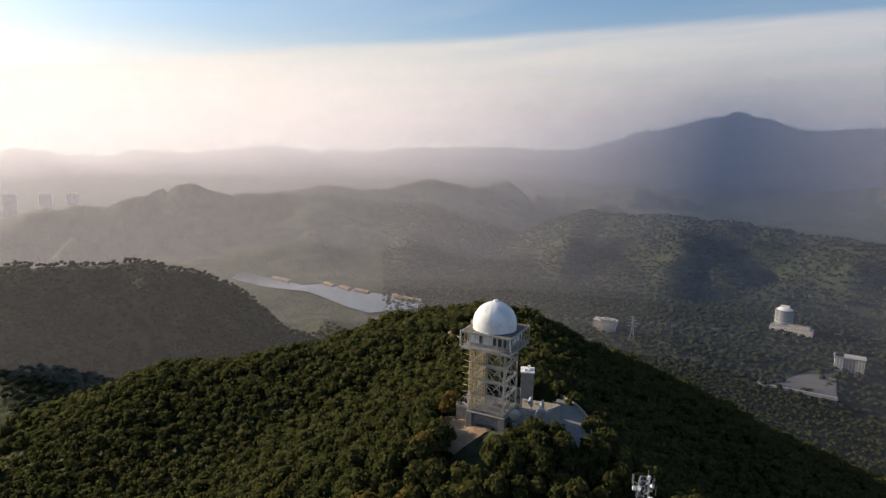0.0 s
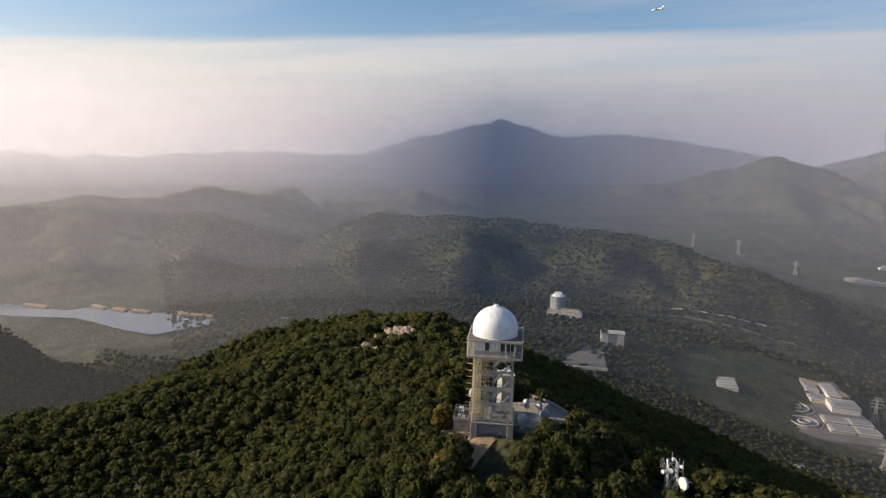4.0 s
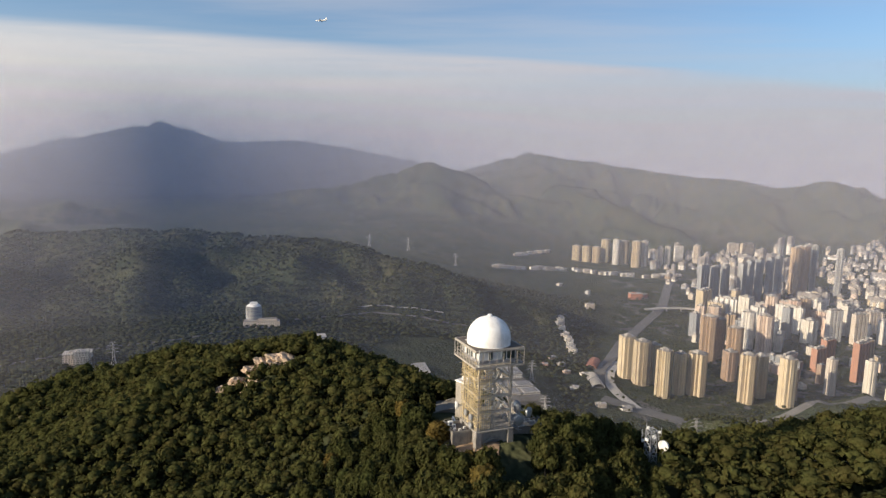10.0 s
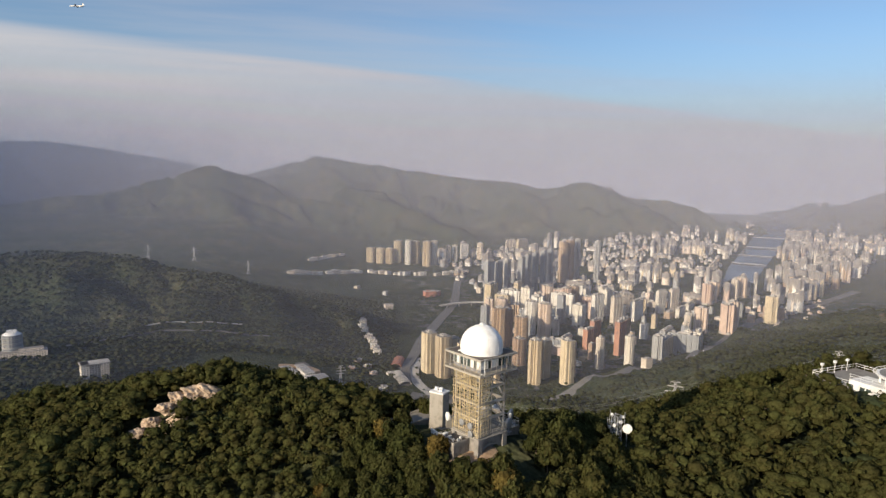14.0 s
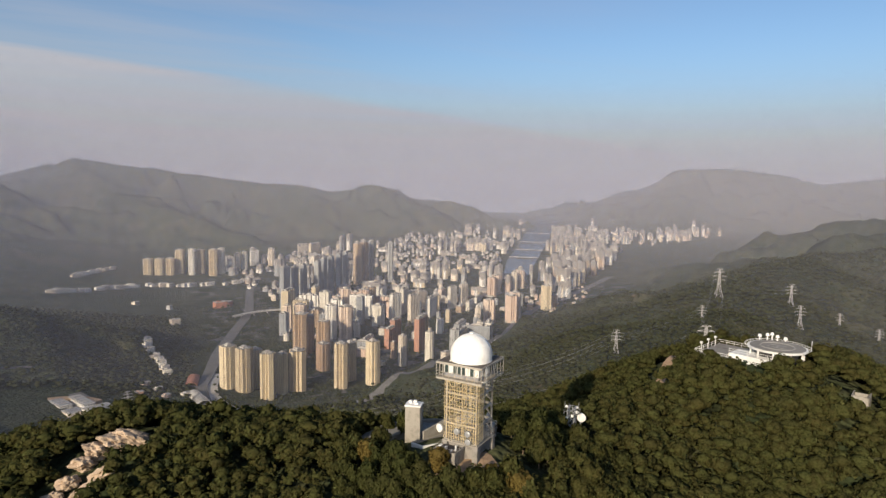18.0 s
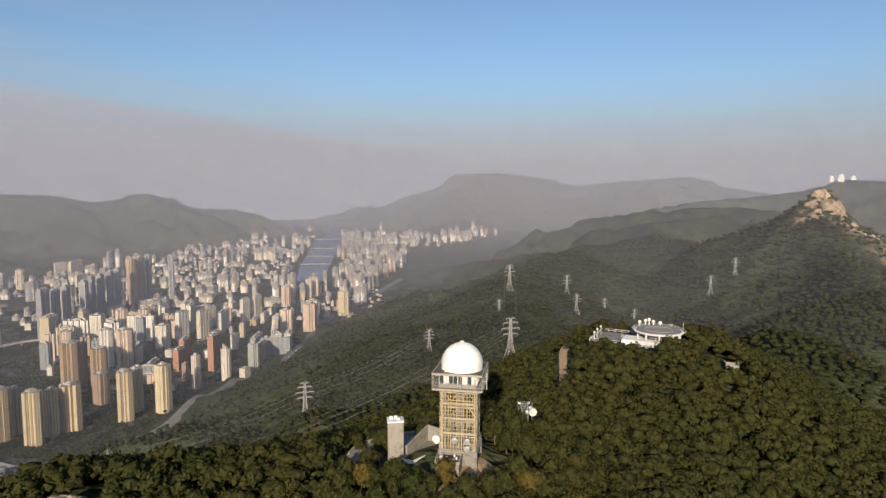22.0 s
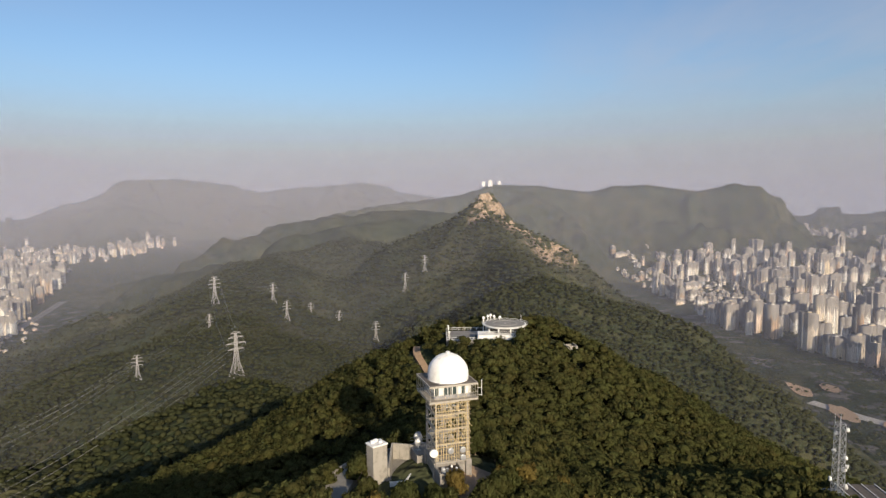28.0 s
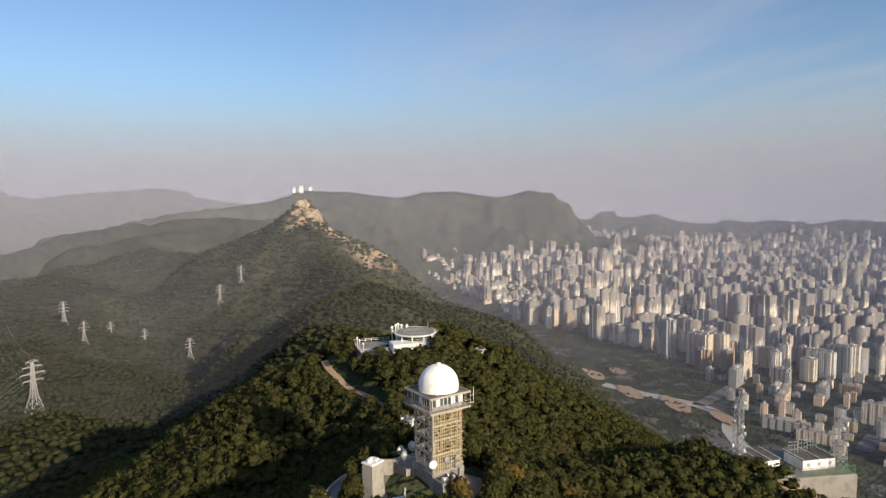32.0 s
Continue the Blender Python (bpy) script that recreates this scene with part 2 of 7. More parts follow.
c = N.mix(N.span(cl, 0.5, 0.64, 0.0, 0.6), c, rgb(0.028, 0.040, 0.018))
c = N.mix(N.span(fine, 0.45, 0.75, 0.0, 0.5), c, rgb(0.072, 0.066, 0.040))
scar = N.math("MULTIPLY", N.span(N.noise(p, 0.012, 6.0, 0.7), 0.64, 0.72), N.span(big, 0.5, 0.6))
c = N.mix(N.math("MULTIPLY", scar, 0.6), c, rgb(0.20, 0.14, 0.09))
town = N.math("MULTIPLY", N.span(s.outputs[2], -424.0, -434.0), N.span(N.noise(p, 0.006, 4.0, 0.6), 0.44, 0.52))
east = N.math("SUBTRACT", N.math("MULTIPLY_ADD", s.outputs[1], -0.12, s.outputs[0]), 40.0)
town = N.math("MULTIPLY", town, N.span(east, 0.0, 80.0))
plots = N.add("ShaderNodeTexVoronoi")
plots.distance = "CHEBYCHEV"
N.link(p, plots.inputs["Vector"])
plots.inputs["Scale"].default_value = 0.03
tone = N.mix(plots.outputs["Color"], rgb(0.05, 0.052, 0.045), rgb(0.15, 0.14, 0.13))
tone = N.mix(N.span(N.noise(p, 0.016, 3.0), 0.42, 0.5), tone, rgb(0.03, 0.04, 0.018))
c = N.mix(town, c, tone)
# bare rock face of the far crag
rock = N.math("MULTIPLY", N.span(s.outputs[0], 1560.0, 1625.0), N.span(s.outputs[0], 1720.0, 1695.0))
rock = N.math("MULTIPLY", rock, N.math("MULTIPLY", N.span(s.outputs[1], -60.0, 60.0), N.span(s.outputs[1], 275.0, 245.0)))
rock = N.math("MULTIPLY", rock, N.span(N.noise(p, 0.022, 6.0, 0.7), 0.40, 0.52))
c = N.mix(rock, c, N.mix(N.span(fine, 0.3, 0.7), rgb(0.20, 0.145, 0.105), rgb(0.36, 0.27, 0.20)))
height = N.math("MULTIPLY_ADD", crowns.outputs["Distance"], -0.35, N.math("MULTIPLY", fine, 1.4))
finish(N, c, 0.95, 0.0, height, 7.0, 0.05)
M_LAND = m


def facade(name, tones, per_piece=False, storey=3.6, bay=4.6):
    """Tower-block walls: painted concrete with rows of dark windows, a little dirt."""
    m, N = material(name)
    g = N.add("ShaderNodeNewGeometry")
    who = g.outputs["Random Per Island"] if per_piece else N.add("ShaderNodeObjectInfo").outputs["Random"]
    p = g.outputs["Position"] if per_piece else place_of(N)
    s = N.add("ShaderNodeSeparateXYZ")
    N.link(p, s.inputs[0])
    ramp = N.add("ShaderNodeValToRGB")
    ramp.color_ramp.interpolation = "CONSTANT"
    e = ramp.color_ramp.elements
    e[0].color = rgb(*tones[0])
    e[1].position, e[1].color = 1 / len(tones), rgb(*tones[1 % len(tones)])
    for k, c in enumerate(tones[2:]):
        n = e.new((k + 2) / len(tones))
        n.color = rgb(*c)
    N.link(who, ramp.inputs[0])
    base = ramp.outputs[0]
    z = N.math("FRACT", N.math("DIVIDE", s.outputs[2], storey))
    u = N.math("FRACT", N.math("DIVIDE", N.math("ADD", s.outputs[0], N.math("MULTIPLY", s.outputs[1], 1.07)), bay))
    row = N.math("MULTIPLY", N.span(z, 0.30, 0.36), N.span(z, 0.84, 0.78))
    col = N.math("MULTIPLY", N.span(u, 0.22, 0.28), N.span(u, 0.80, 0.74))
    up = N.add("ShaderNodeSeparateXYZ")
    N.link(g.outputs["Normal"], up.inputs[0])
    wall = N.span(N.math("ABSOLUTE", up.outputs[2]), 0.5, 0.4)
    hole = N.math("MULTIPLY", N.math("MULTIPLY", row, col), wall)
    dirt = N.noise(p, 0.05, 4.0, 0.6)
    base = N.mix(N.span(dirt, 0.4, 0.75, 0.0, 0.35), base, rgb(0.20, 0.18, 0.16))
    base = N.mix(N.math("SUBTRACT", 1.0, wall), base, rgb(0.24, 0.22, 0.20))
    colour = N.mix(N.math("MULTIPLY", hole, 0.84), base, rgb(0.06, 0.07, 0.08))
    finish(N, colour, N.span(hole, 0, 1, 0.8, 0.25), 0.0, spec=0.35)
    return m


TAN = ((0.60, 0.49, 0.32), (0.64, 0.53, 0.36), (0.56, 0.45, 0.30))
WHITE = ((0.70, 0.64, 0.54), (0.74, 0.70, 0.63), (0.66, 0.57, 0.46))
BROWN = ((0.40, 0.28, 0.18), (0.44, 0.32, 0.21), (0.36, 0.25, 0.17))
RED = ((0.44, 0.22, 0.14), (0.48, 0.27, 0.18))
SLATE = ((0.30, 0.31, 0.32), (0.36, 0.36, 0.35))
PINK = ((0.62, 0.46, 0.36), (0.68, 0.54, 0.43))
F_TAN, F_WHITE, F_BROWN = facade("tan_facade", TAN), facade("white_facade", WHITE), facade("brown_facade", BROWN)
F_RED, F_SLATE, F_PINK = facade("brick_red_facade", RED), facade("slate_facade", SLATE), facade("pinkish_facade", PINK)
F_TOWN = facade("town_facades", WHITE + PINK + WHITE + TAN[:2] + WHITE + SLATE + WHITE + BROWN[:1], True, 4.0, 5.0)

# ---------------------------------------------------------------- helpers for meshes
def mesh_from(name, verts, faces, mat, smooth=False):
    me = bpy.data.meshes.new(name)
    verts = np.asarray(verts, np.float32)
    faces = np.asarray(faces, np.int32)
    k = faces.shape[1]
    me.vertices.add(len(verts))
    me.vertices.foreach_set("co", verts.ravel())
    me.loops.add(faces.size)
    me.loops.foreach_set("vertex_index", faces.ravel())
    me.polygons.add(len(faces))
    me.polygons.foreach_set("loop_start", np.arange(0, faces.size, k, dtype=np.int32))
    me.polygons.foreach_set("loop_total", np.full(len(faces), k, np.int32))
    if smooth:
        me.polygons.foreach_set("use_smooth", np.ones(len(faces), bool))
    me.materials.append(mat)
    me.update(calc_edges=True)
    me.validate()
    return me


def part(name, bm, mat, parent=None, label="", smooth=False):
    me = bpy.data.meshes.new(name)
    bm.to_mesh(me)
    bm.free()
    me.materials.append(mat)
    if smooth:
        for f in me.polygons:
            f.use_smooth = True
    ob = new(name, me)
    ob.parent = parent
    if label:
        ob["label"] = label
    return ob


def empty(name, m, label, category, group="", kind=""):
    ob = new(name)
    ob.empty_display_size = 0.5
    ob.matrix_world = m
    return tagged(ob, label, category, group, kind)


def box(bm, lo, hi, m=None, bevel=0.0):
    lo, hi = Vector(lo), Vector(hi)
    t = Matrix.Translation((lo + hi) / 2) @ Matrix.Diagonal((*(hi - lo), 1))
    made = bmesh.ops.create_cube(bm, size=1, matrix=(m @ t) if m else t)
    if bevel:
        edges = list({e for v in made["verts"] for e in v.link_edges})
        bmesh.ops.bevel(bm, geom=edges, offset=bevel, segments=1, affect="EDGES", profile=0.5)
    return bm


def rod(bm, a, b, r, n=6, r2=None):
    """A round bar from a to b."""
    a, b = Vector(a), Vector(b)
    d = b - a
    m = Matrix.Translation((a + b) / 2) @ d.to_track_quat("Z", "Y").to_matrix().to_4x4()
    bmesh.ops.create_cone(bm, cap_ends=True, segments=n, radius1=r, radius2=r if r2 is None else r2, depth=d.length, matrix=m)
    return bm


def girder(bm, a, b, w, h=None):
    """A square bar from a to b."""
    a, b = Vector(a), Vector(b)
    d = b - a
    m = Matrix.Translation((a + b) / 2) @ d.to_track_quat("Z", "Y").to_matrix().to_4x4() @ Matrix.Diagonal((w, h or w, d.length, 1))
    bmesh.ops.create_cube(bm, size=1, matrix=m)
    return bm


# ---------------------------------------------------------------- the lie of the land
EYE_Z, REACH, SPAN = 50.0, 2500.0, 2300.0
SPURS = 1.5


def nearer(r):
    """Beyond 2.5 km the land is drawn in towards the horizon, heights shrinking alike."""
    r = np.asarray(r, float)
    return np.where(r < REACH, r, REACH + SPAN * (1 - np.exp(-np.maximum(r - REACH, 0) / SPAN)))


def farther(q):
    q = np.asarray(q, float)
    return np.where(q < REACH, q, REACH - SPAN * np.log(np.maximum(1 - (q - REACH) / SPAN, 1e-4)))


def settle(x, y, z):
    """A true place to its place in the drawn-in scene, with the factor of size."""
    r = max(math.hypot(x, y), 1e-6)
    k = float(nearer(r)) / r
    return Vector((x * k, y * k, EYE_Z + (z - EYE_Z) * k)), k


def lattice(ix, iy, seed):
    h = (ix.astype(np.int64) * 374761393 + iy.astype(np.int64) * 668265263 + seed * 974634541) & 0xFFFFFFFF
    h = ((h ^ (h >> 13)) * 1274126177) & 0xFFFFFFFF
    return ((h ^ (h >> 16)) & 0xFFFF) / 65535.0


def bumps(x, y, scale, seed):
    """Smooth random heights from 0 to 1, one bump in about scale metres."""
    u, v = np.asarray(x) / scale, np.asarray(y) / scale
    i, j = np.floor(u), np.floor(v)
    fu, fv = u - i, v - j
    fu, fv = fu * fu * fu * (fu * (fu * 6 - 15) + 10), fv * fv * fv * (fv * (fv * 6 - 15) + 10)
    a, b = lattice(i, j, seed), lattice(i + 1, j, seed)
    c, d = lattice(i, j + 1, seed), lattice(i + 1, j + 1, seed)
    return (a * (1 - fu) + b * fu) * (1 - fv) + (c * (1 - fu) + d * fu) * fv


RIDGES = []


def ridge(slope, soft, *crest, lee=0.0):
    """A crest line; lee: how much steeper the north-eastern side falls."""
    RIDGES.append((slope, soft, np.array(crest, float), lee))


ridge(0.62, 8, (85, 0, 8.4), (92, 16, 7.6), (102, 40, -6), (118, 70, -27), (150, 110, -58), lee=0.2)
# the home hill: helipad top, saddle, tower shoulder, rocky knoll, falling west
ridge(0.70, 9, (140, -6, -24), (104, -12, 5), (92, -10, 8.2), (85, 0, 8.4), (70, 2, 6), (45, 4, 0), (24, 4, 1), (4, 2, 3.2), lee=0.4)
ridge(0.60, 12, (4, 2, 3.0), (-14, 16, 2.0), (-30, 34, 1.2), (-44, 42, 2.0), (-62, 50, -1.5), (-85, 60, -6), (-115, 64, -15), (-155, 60, -41), (-205, 50, -68), (-300, 20, -112), (-420, -30, -170), lee=0.4)
ridge(0.50, 12, (-50, 40, 0), (-85, 5, -14), (-110, -20, -22), (-141, -45, -37), (-187, -68, -60), (-280, -100, -112), (-400, -120, -170))
ridge(0.60, 10, (-2, -2, 2.0), (8, -20, -7), (14, -45, -8), (22, -68, -7.5), (20, -92, -20), (10, -140, -50), (0, -260, -130), (0, -500, -270))
ridge(0.58, 20, (140, -6, -20), (200, 10, -44), (300, 30, -58), (420, 45, -70), (497, 51, -76), (620, 80, -92), (760, 80, -96), (900, 30, -92), (1080, 60, -110), (1300, 110, -100), (1480, 160, -62), (1600, 200, -20))
ridge(0.60, 15, (140, -6, -20), (230, -40, -72), (320, -110, -135), (420, -220, -210), (560, -380, -290))
ridge(1.0, 5, (1540, 310, -76), (1630, 268, -10), (1672, 250, 28), (1682, 238, 38), (1684, 205, 32), (1684, 165, -14), (1680, 100, -58), (1652, 0, -100), (1600, -70, -156), (1500, -174, -225), (1420, -260, -300))
ridge(0.5, 30, (1700, 300, -20), (1728, 502, -100), (1900, 700, -110), (2300, 900, -80), (2745, 560, -34), (2790, 800, -24), (2800, 1085, -50), (2960, 1457, -96), (3300, 1700, -190), (3900, 2300, -330))
ridge(0.42, 40, (85, 24, -16), (180, 110, -76), (300, 195, -98), (430, 285, -120), (541, 351, -131), (720, 480, -142), (921, 608, -143), (1300, 780, -140), (1700, 850, -125), (1950, 780, -110))
ridge(0.42, 40, (921, 608, -160), (1150, 900, -230), (1400, 1200, -330), (1550, 1400, -400))
ridge(0.42, 40, (1700, 850, -130), (2100, 1400, -230), (2500, 1900, -330), (2800, 2300, -410))
ridge(0.62, 20, (60, 60, -26), (130, 250, -100), (185, 428, -174), (200, 520, -260), (215, 600, -350))
ridge(0.6, 20, (180, 110, -80), (300, 350, -148), (379, 533, -202), (415, 600, -290), (440, 650, -380))
ridge(0.6, 20, (300, 195, -100), (440, 350, -138), (534, 473, -162), (570, 530, -230), (590, 580, -310))
# hills to the west and north-west, across the reservoirs
ridge(0.45, 30, (-420, -30, -175), (-560, -90, -150), (-760, -110, -128), (-930, -60, -122), (-940, 60, -136), (-950, 170, -168), (-900, 290, -245), (-860, 400, -305))
ridge(0.42, 20, (-300, 60, -130), (-450, 130, -200), (-600, 150, -212), (-720, 250, -250))
ridge(0.42, 30, (-3200, -400, -200), (-2297, -98, -225), (-2187, 236, -156), (-2155, 438, -99), (-2134, 532, -148), (-2122, 886, -121), (-2031, 1120, -127), (-2101, 1354, -104), (-2090, 1560, -130), (-2144, 1775, -112), (-2047, 1910, -167), (-1869, 2084, -207), (-1500, 2000, -240))
ridge(0.40, 40, (-2100, 1354, -106), (-1850, 1150, -190), (-1600, 950, -250), (-1400, 820, -300))
ridge(0.40, 40, (-2122, 886, -125), (-1900, 760, -190), (-1650, 640, -270))
ridge(0.44, 30, (-2700, 2814, -251), (-2437, 3044, -178), (-2242, 3190, -238), (-1954, 3374, -336))
ridge(0.46, 25, (-1869, 2084, -207), (-1416, 1550, -167), (-1098, 1611, -150), (-905, 1670, -159), (-645, 1733, -172), (-469, 1737, -184), (-300, 1724, -225), (-172, 1691, -256), (60, 1720, -340))
ridge(0.46, 20, (-1098, 1611, -152), (-1000, 1450, -200), (-900, 1280, -270))
ridge(0.46, 20, (-645, 1733, -174), (-600, 1560, -215), (-560, 1400, -290))
ridge(0.46, 20, (-1416, 1550, -170), (-1300, 1350, -215), (-1150, 1150, -290))
ridge(0.46, 20, (-300, 1724, -228), (-330, 1600, -260), (-360, 1450, -320))
ridge(0.45, 40, (-2900, 4700, -480), (-2646, 4935, -420), (-2294, 5108, -276), (-1832, 5291, -185), (-1307, 5445, -49), (-1050, 5500, 10), (-840, 5536, 70), (-580, 5569, -3), (-187, 5596, -150), (300, 5300, -230), (800, 5000, -330))
ridge(0.40, 60, (-840, 5536, 30), (-700, 5000, -140), (-500, 4400, -260), (-300, 3800, -360))
ridge(0.42, 80, (-9500, -3000, -300), (-8600, 1000, -180), (-8200, 2500, -110), (-7483, 3589, -98), (-6610, 5019, -7), (-5798, 5938, -25), (-4987, 6634, 262), (-4325, 7083, 480), (-3682, 7438, 255), (-2880, 7784, 312), (-2194, 8004, 219), (-1375, 8185, 85), (-840, 8257, -40))
ridge(0.40, 80, (-6443, -858, -365), (-6498, -135, -331), (-6481, 493, -286), (-6391, 1182, -391), (-6157, 2081, -480))
ridge(0.40, 60, (-1400, 7000, -150), (-727, 6962, -28), (59, 6999, 210), (400, 6980, 150), (832, 6700, 95), (1500, 6450, 20), (2009, 6181, -13), (2326, 6069, -60), (2672, 5925, -5), (3100, 5713, -142), (3838, 5245, -300))
ridge(0.36, 60, (59, 6999, 150), (300, 5900, -60), (700, 5000, -210), (1000, 4300, -330))
ridge(0.36, 60, (2009, 6181, -20), (1900, 5500, -200), (1900, 4800, -350))
# north-east and east
ridge(0.36, 80, (5600, 6900, -330), (6307, 6420, -177), (6729, 5976, -23), (7032, 5616, 240), (7410, 5107, 258), (7754, 4568, 177), (7949, 4218, 74), (8196, 3718, 138), (8526, 2882, 195), (8630, 2552, 99), (8764, 2044, -15), (9000, 1000, -60))
ridge(0.38, 60, (7032, 5616, 180), (6200, 5000, -60), (5500, 4400, -250), (5000, 3900, -370))
ridge(0.46, 40, (3700, 1900, -150), (4300, 1500, -70), (4660, 1147, -13), (4730, 816, 42), (4762, 603, 110), (4793, 259, 94), (4798, -128, 45), (4790, -300, 88), (4767, -554, 94), (4717, -884, 38), (4667, -1121, 100), (4627, -1276, 54), (4558, -1502, -150), (4400, -1750, -330))
ridge(0.42, 40, (2790, 800, -40), (3300, 700, -70), (3900, 500, -60), (4400, 300, 10), (4793, 259, 80))
ridge(0.34, 80, (5900, -1700, -330), (6165, -2058, -210), (6053, -2367, -170), (5929, -2662, -114), (5863, -2805, -180), (5605, -3290, -170), (4922, -4245, -171), (4200, -5600, -200), (2500, -7000, -200))
ridge(0.25, 60, (3900, -1900, -410), (4300, -2150, -360), (4700, -2300, -400))


def floor_of(x, y):
    """The valley floors: reservoir basin in the west, the towns in the north-east and south-east."""
    k = np.clip((420 - x) / 1050, 0, 1)
    k = k * k * (3 - 2 * k)
    k = k * np.clip((y + 500) / 700, 0, 1)
    return -440 + 130 * k


def land(x, y):
    """Height of the ground at true places."""
    x, y = np.asarray(x, float), np.asarray(y, float)
    flat = floor_of(x, y)
    top, second = np.full(x.shape, -9e9), np.full(x.shape, -9e9)
    along, below, seed = np.zeros(x.shape), np.zeros(x.shape), 0.0
    for slope, soft, c, lee in RIDGES:
        best, way, under = np.full(x.shape, -9e9), np.zeros(x.shape), np.zeros(x.shape)
        seed += 7777.0
        run = seed
        for (ax, ay, az), (bx, by, bz) in zip(c[:-1], c[1:]):
            dx, dy = bx - ax, by - ay
            t = np.clip(((x - ax) * dx + (y - ay) * dy) / (dx * dx + dy * dy), 0, 1)
            d = np.hypot(x - ax - t * dx, y - ay - t * dy)
            fall = slope * (np.sqrt(d * d + soft * soft) - soft)
            if lee:
                back = np.clip(((x - ax - t * dx) * 0.69 + (y - ay - t * dy) * 0.72) / np.maximum(d, 1), 0, 1)
                fall = fall * (1 + lee * back)
            z = az + t * (bz - az) - fall
            take = z > best
            best = np.where(take, z, best)
            way = np.where(take, run + t * math.hypot(dx, dy), way)
            under = np.where(take, fall, under)
            run += math.hypot(dx, dy)
        k = 6.0 if soft < 30 else 14.0
        gap = best - top
        second = np.where(gap > 0, top, np.maximum(second, best))
        along, below = np.where(gap > 0, way, along), np.where(gap > 0, under, below)
        top = np.where(np.abs(gap) < 4 * k, np.maximum(best, top) + k * np.exp(-np.abs(gap) / k) * 0.35, np.maximum(best, top))
    # spurs and gullies run down from the crests
    clear = np.clip(below / 90, 0, 1) * np.clip((top - second) / 70, 0, 1) * np.clip((np.hypot(x, y) - 380) / 500, 0, 1) * np.clip((top - flat) / 60, 0, 1)
    bend = along + 150 * bumps(x, y, 210, 21) + 45 * bumps(x, y, 70, 22)
    spur = 26 - np.abs(bumps(bend, below * 0.3, 240, 23) * 2 - 1) * 74 + 10 - np.abs(bumps(bend, below * 0.5, 96, 24) * 2 - 1) * 30
    wide = np.clip(np.hypot(x, y) / 2600, 1, 2.2)
    top = top + clear * spur * wide * SPURS
    r = np.hypot(x, y)
    # finer gullies on the flanks, leaving the crests as they are
    flank = np.clip(below / 55, 0, 1) * np.clip((r - 420) / 400, 0, 1) * np.clip((top - flat) / 50, 0, 1) * np.clip((top - second) / 40, 0, 1) * np.where(x > 150, 0.25 + 0.75 * np.clip((r - 1200) / 600, 0, 1), 1.0)
    fold = np.abs(bumps(x + 0.4 * y, y - 0.4 * x, 260, 25) * 2 - 1) * 95 + np.abs(bumps(x, y, 150, 27) * 2 - 1) * 58 + np.abs(bumps(x, y, 75, 26) * 2 - 1) * 20
    top = top - flank * (fold - 32)
    drop = np.clip((r - 60) / 500, 0, 1)
    wild = np.clip((top - flat) / 120, 0, 1)
    gully = np.abs(bumps(x, y, 300, 3) * 2 - 1) * 92 + np.abs(bumps(x, y, 120, 5) * 2 - 1) * 38 + bumps(x, y, 420, 9) * 30
    gully = 84 + (gully - 84) * (1 - 0.7 * np.clip((r - 350) / 500, 0, 1))
    rough = bumps(x, y, 34, 7) * 5 + bumps(x, y, 13, 8) * 1.6
    top = top + drop * wild * (gully - 84) * np.clip((-top - 40) / 120, 0.12, 1) + (rough - 3.3) * np.clip((r - 30) / 90, 0, 1) * wild
    far = np.clip((r - 3000) / 3000, 0, 1)
    top = top + far * wild * (np.abs(bumps(x, y, 700, 11) * 2 - 1) * 110 - 50) * np.clip((-top + 100) / 300, 0, 1)
    gap = top - flat
    return np.where(gap > 40, top, np.where(gap < -40, flat, flat + 10 * np.exp(np.clip(gap, -60, 40) / 20) / (1 + 0) * 0 + np.maximum(gap, 0)))


def ground_z(x, y):
    return float(land(np.array([x]), np.array([y]))[0])


ang = np.concatenate([np.radians(np.arange(262, 492, 0.33)), np.radians(np.arange(492, 622, 2.6))])
q = np.concatenate([[0.5], np.geomspace(3, 2500, 400), nearer(np.arange(2560, 9900, 75))])
AROUND, OUT = len(ang), len(q)
rad = farther(q)
A, B = np.meshgrid(ang, rad)
gx, gy = np.sin(A) * B, np.cos(A) * B
gz = land(gx, gy)
k = (q / rad)[:, None]
gv = np.stack([gx * k, gy * k, EYE_Z + (gz - EYE_Z) * k], -1).reshape(-1, 3)
i, j = np.meshgrid(np.arange(OUT - 1), np.arange(AROUND), indexing="ij")
j2 = (j + 1) % AROUND
gf = np.stack([i * AROUND + j, i * AROUND + j2, (i + 1) * AROUND + j2, (i + 1) * AROUND + j], -1).reshape(-1, 4)
gf = gf[:, ::-1]
tagged(new("ground", mesh_from("ground", gv, gf, M_LAND, True)), "wooded hills, ridges and valley floors to the horizon", "ground", kind="structure")

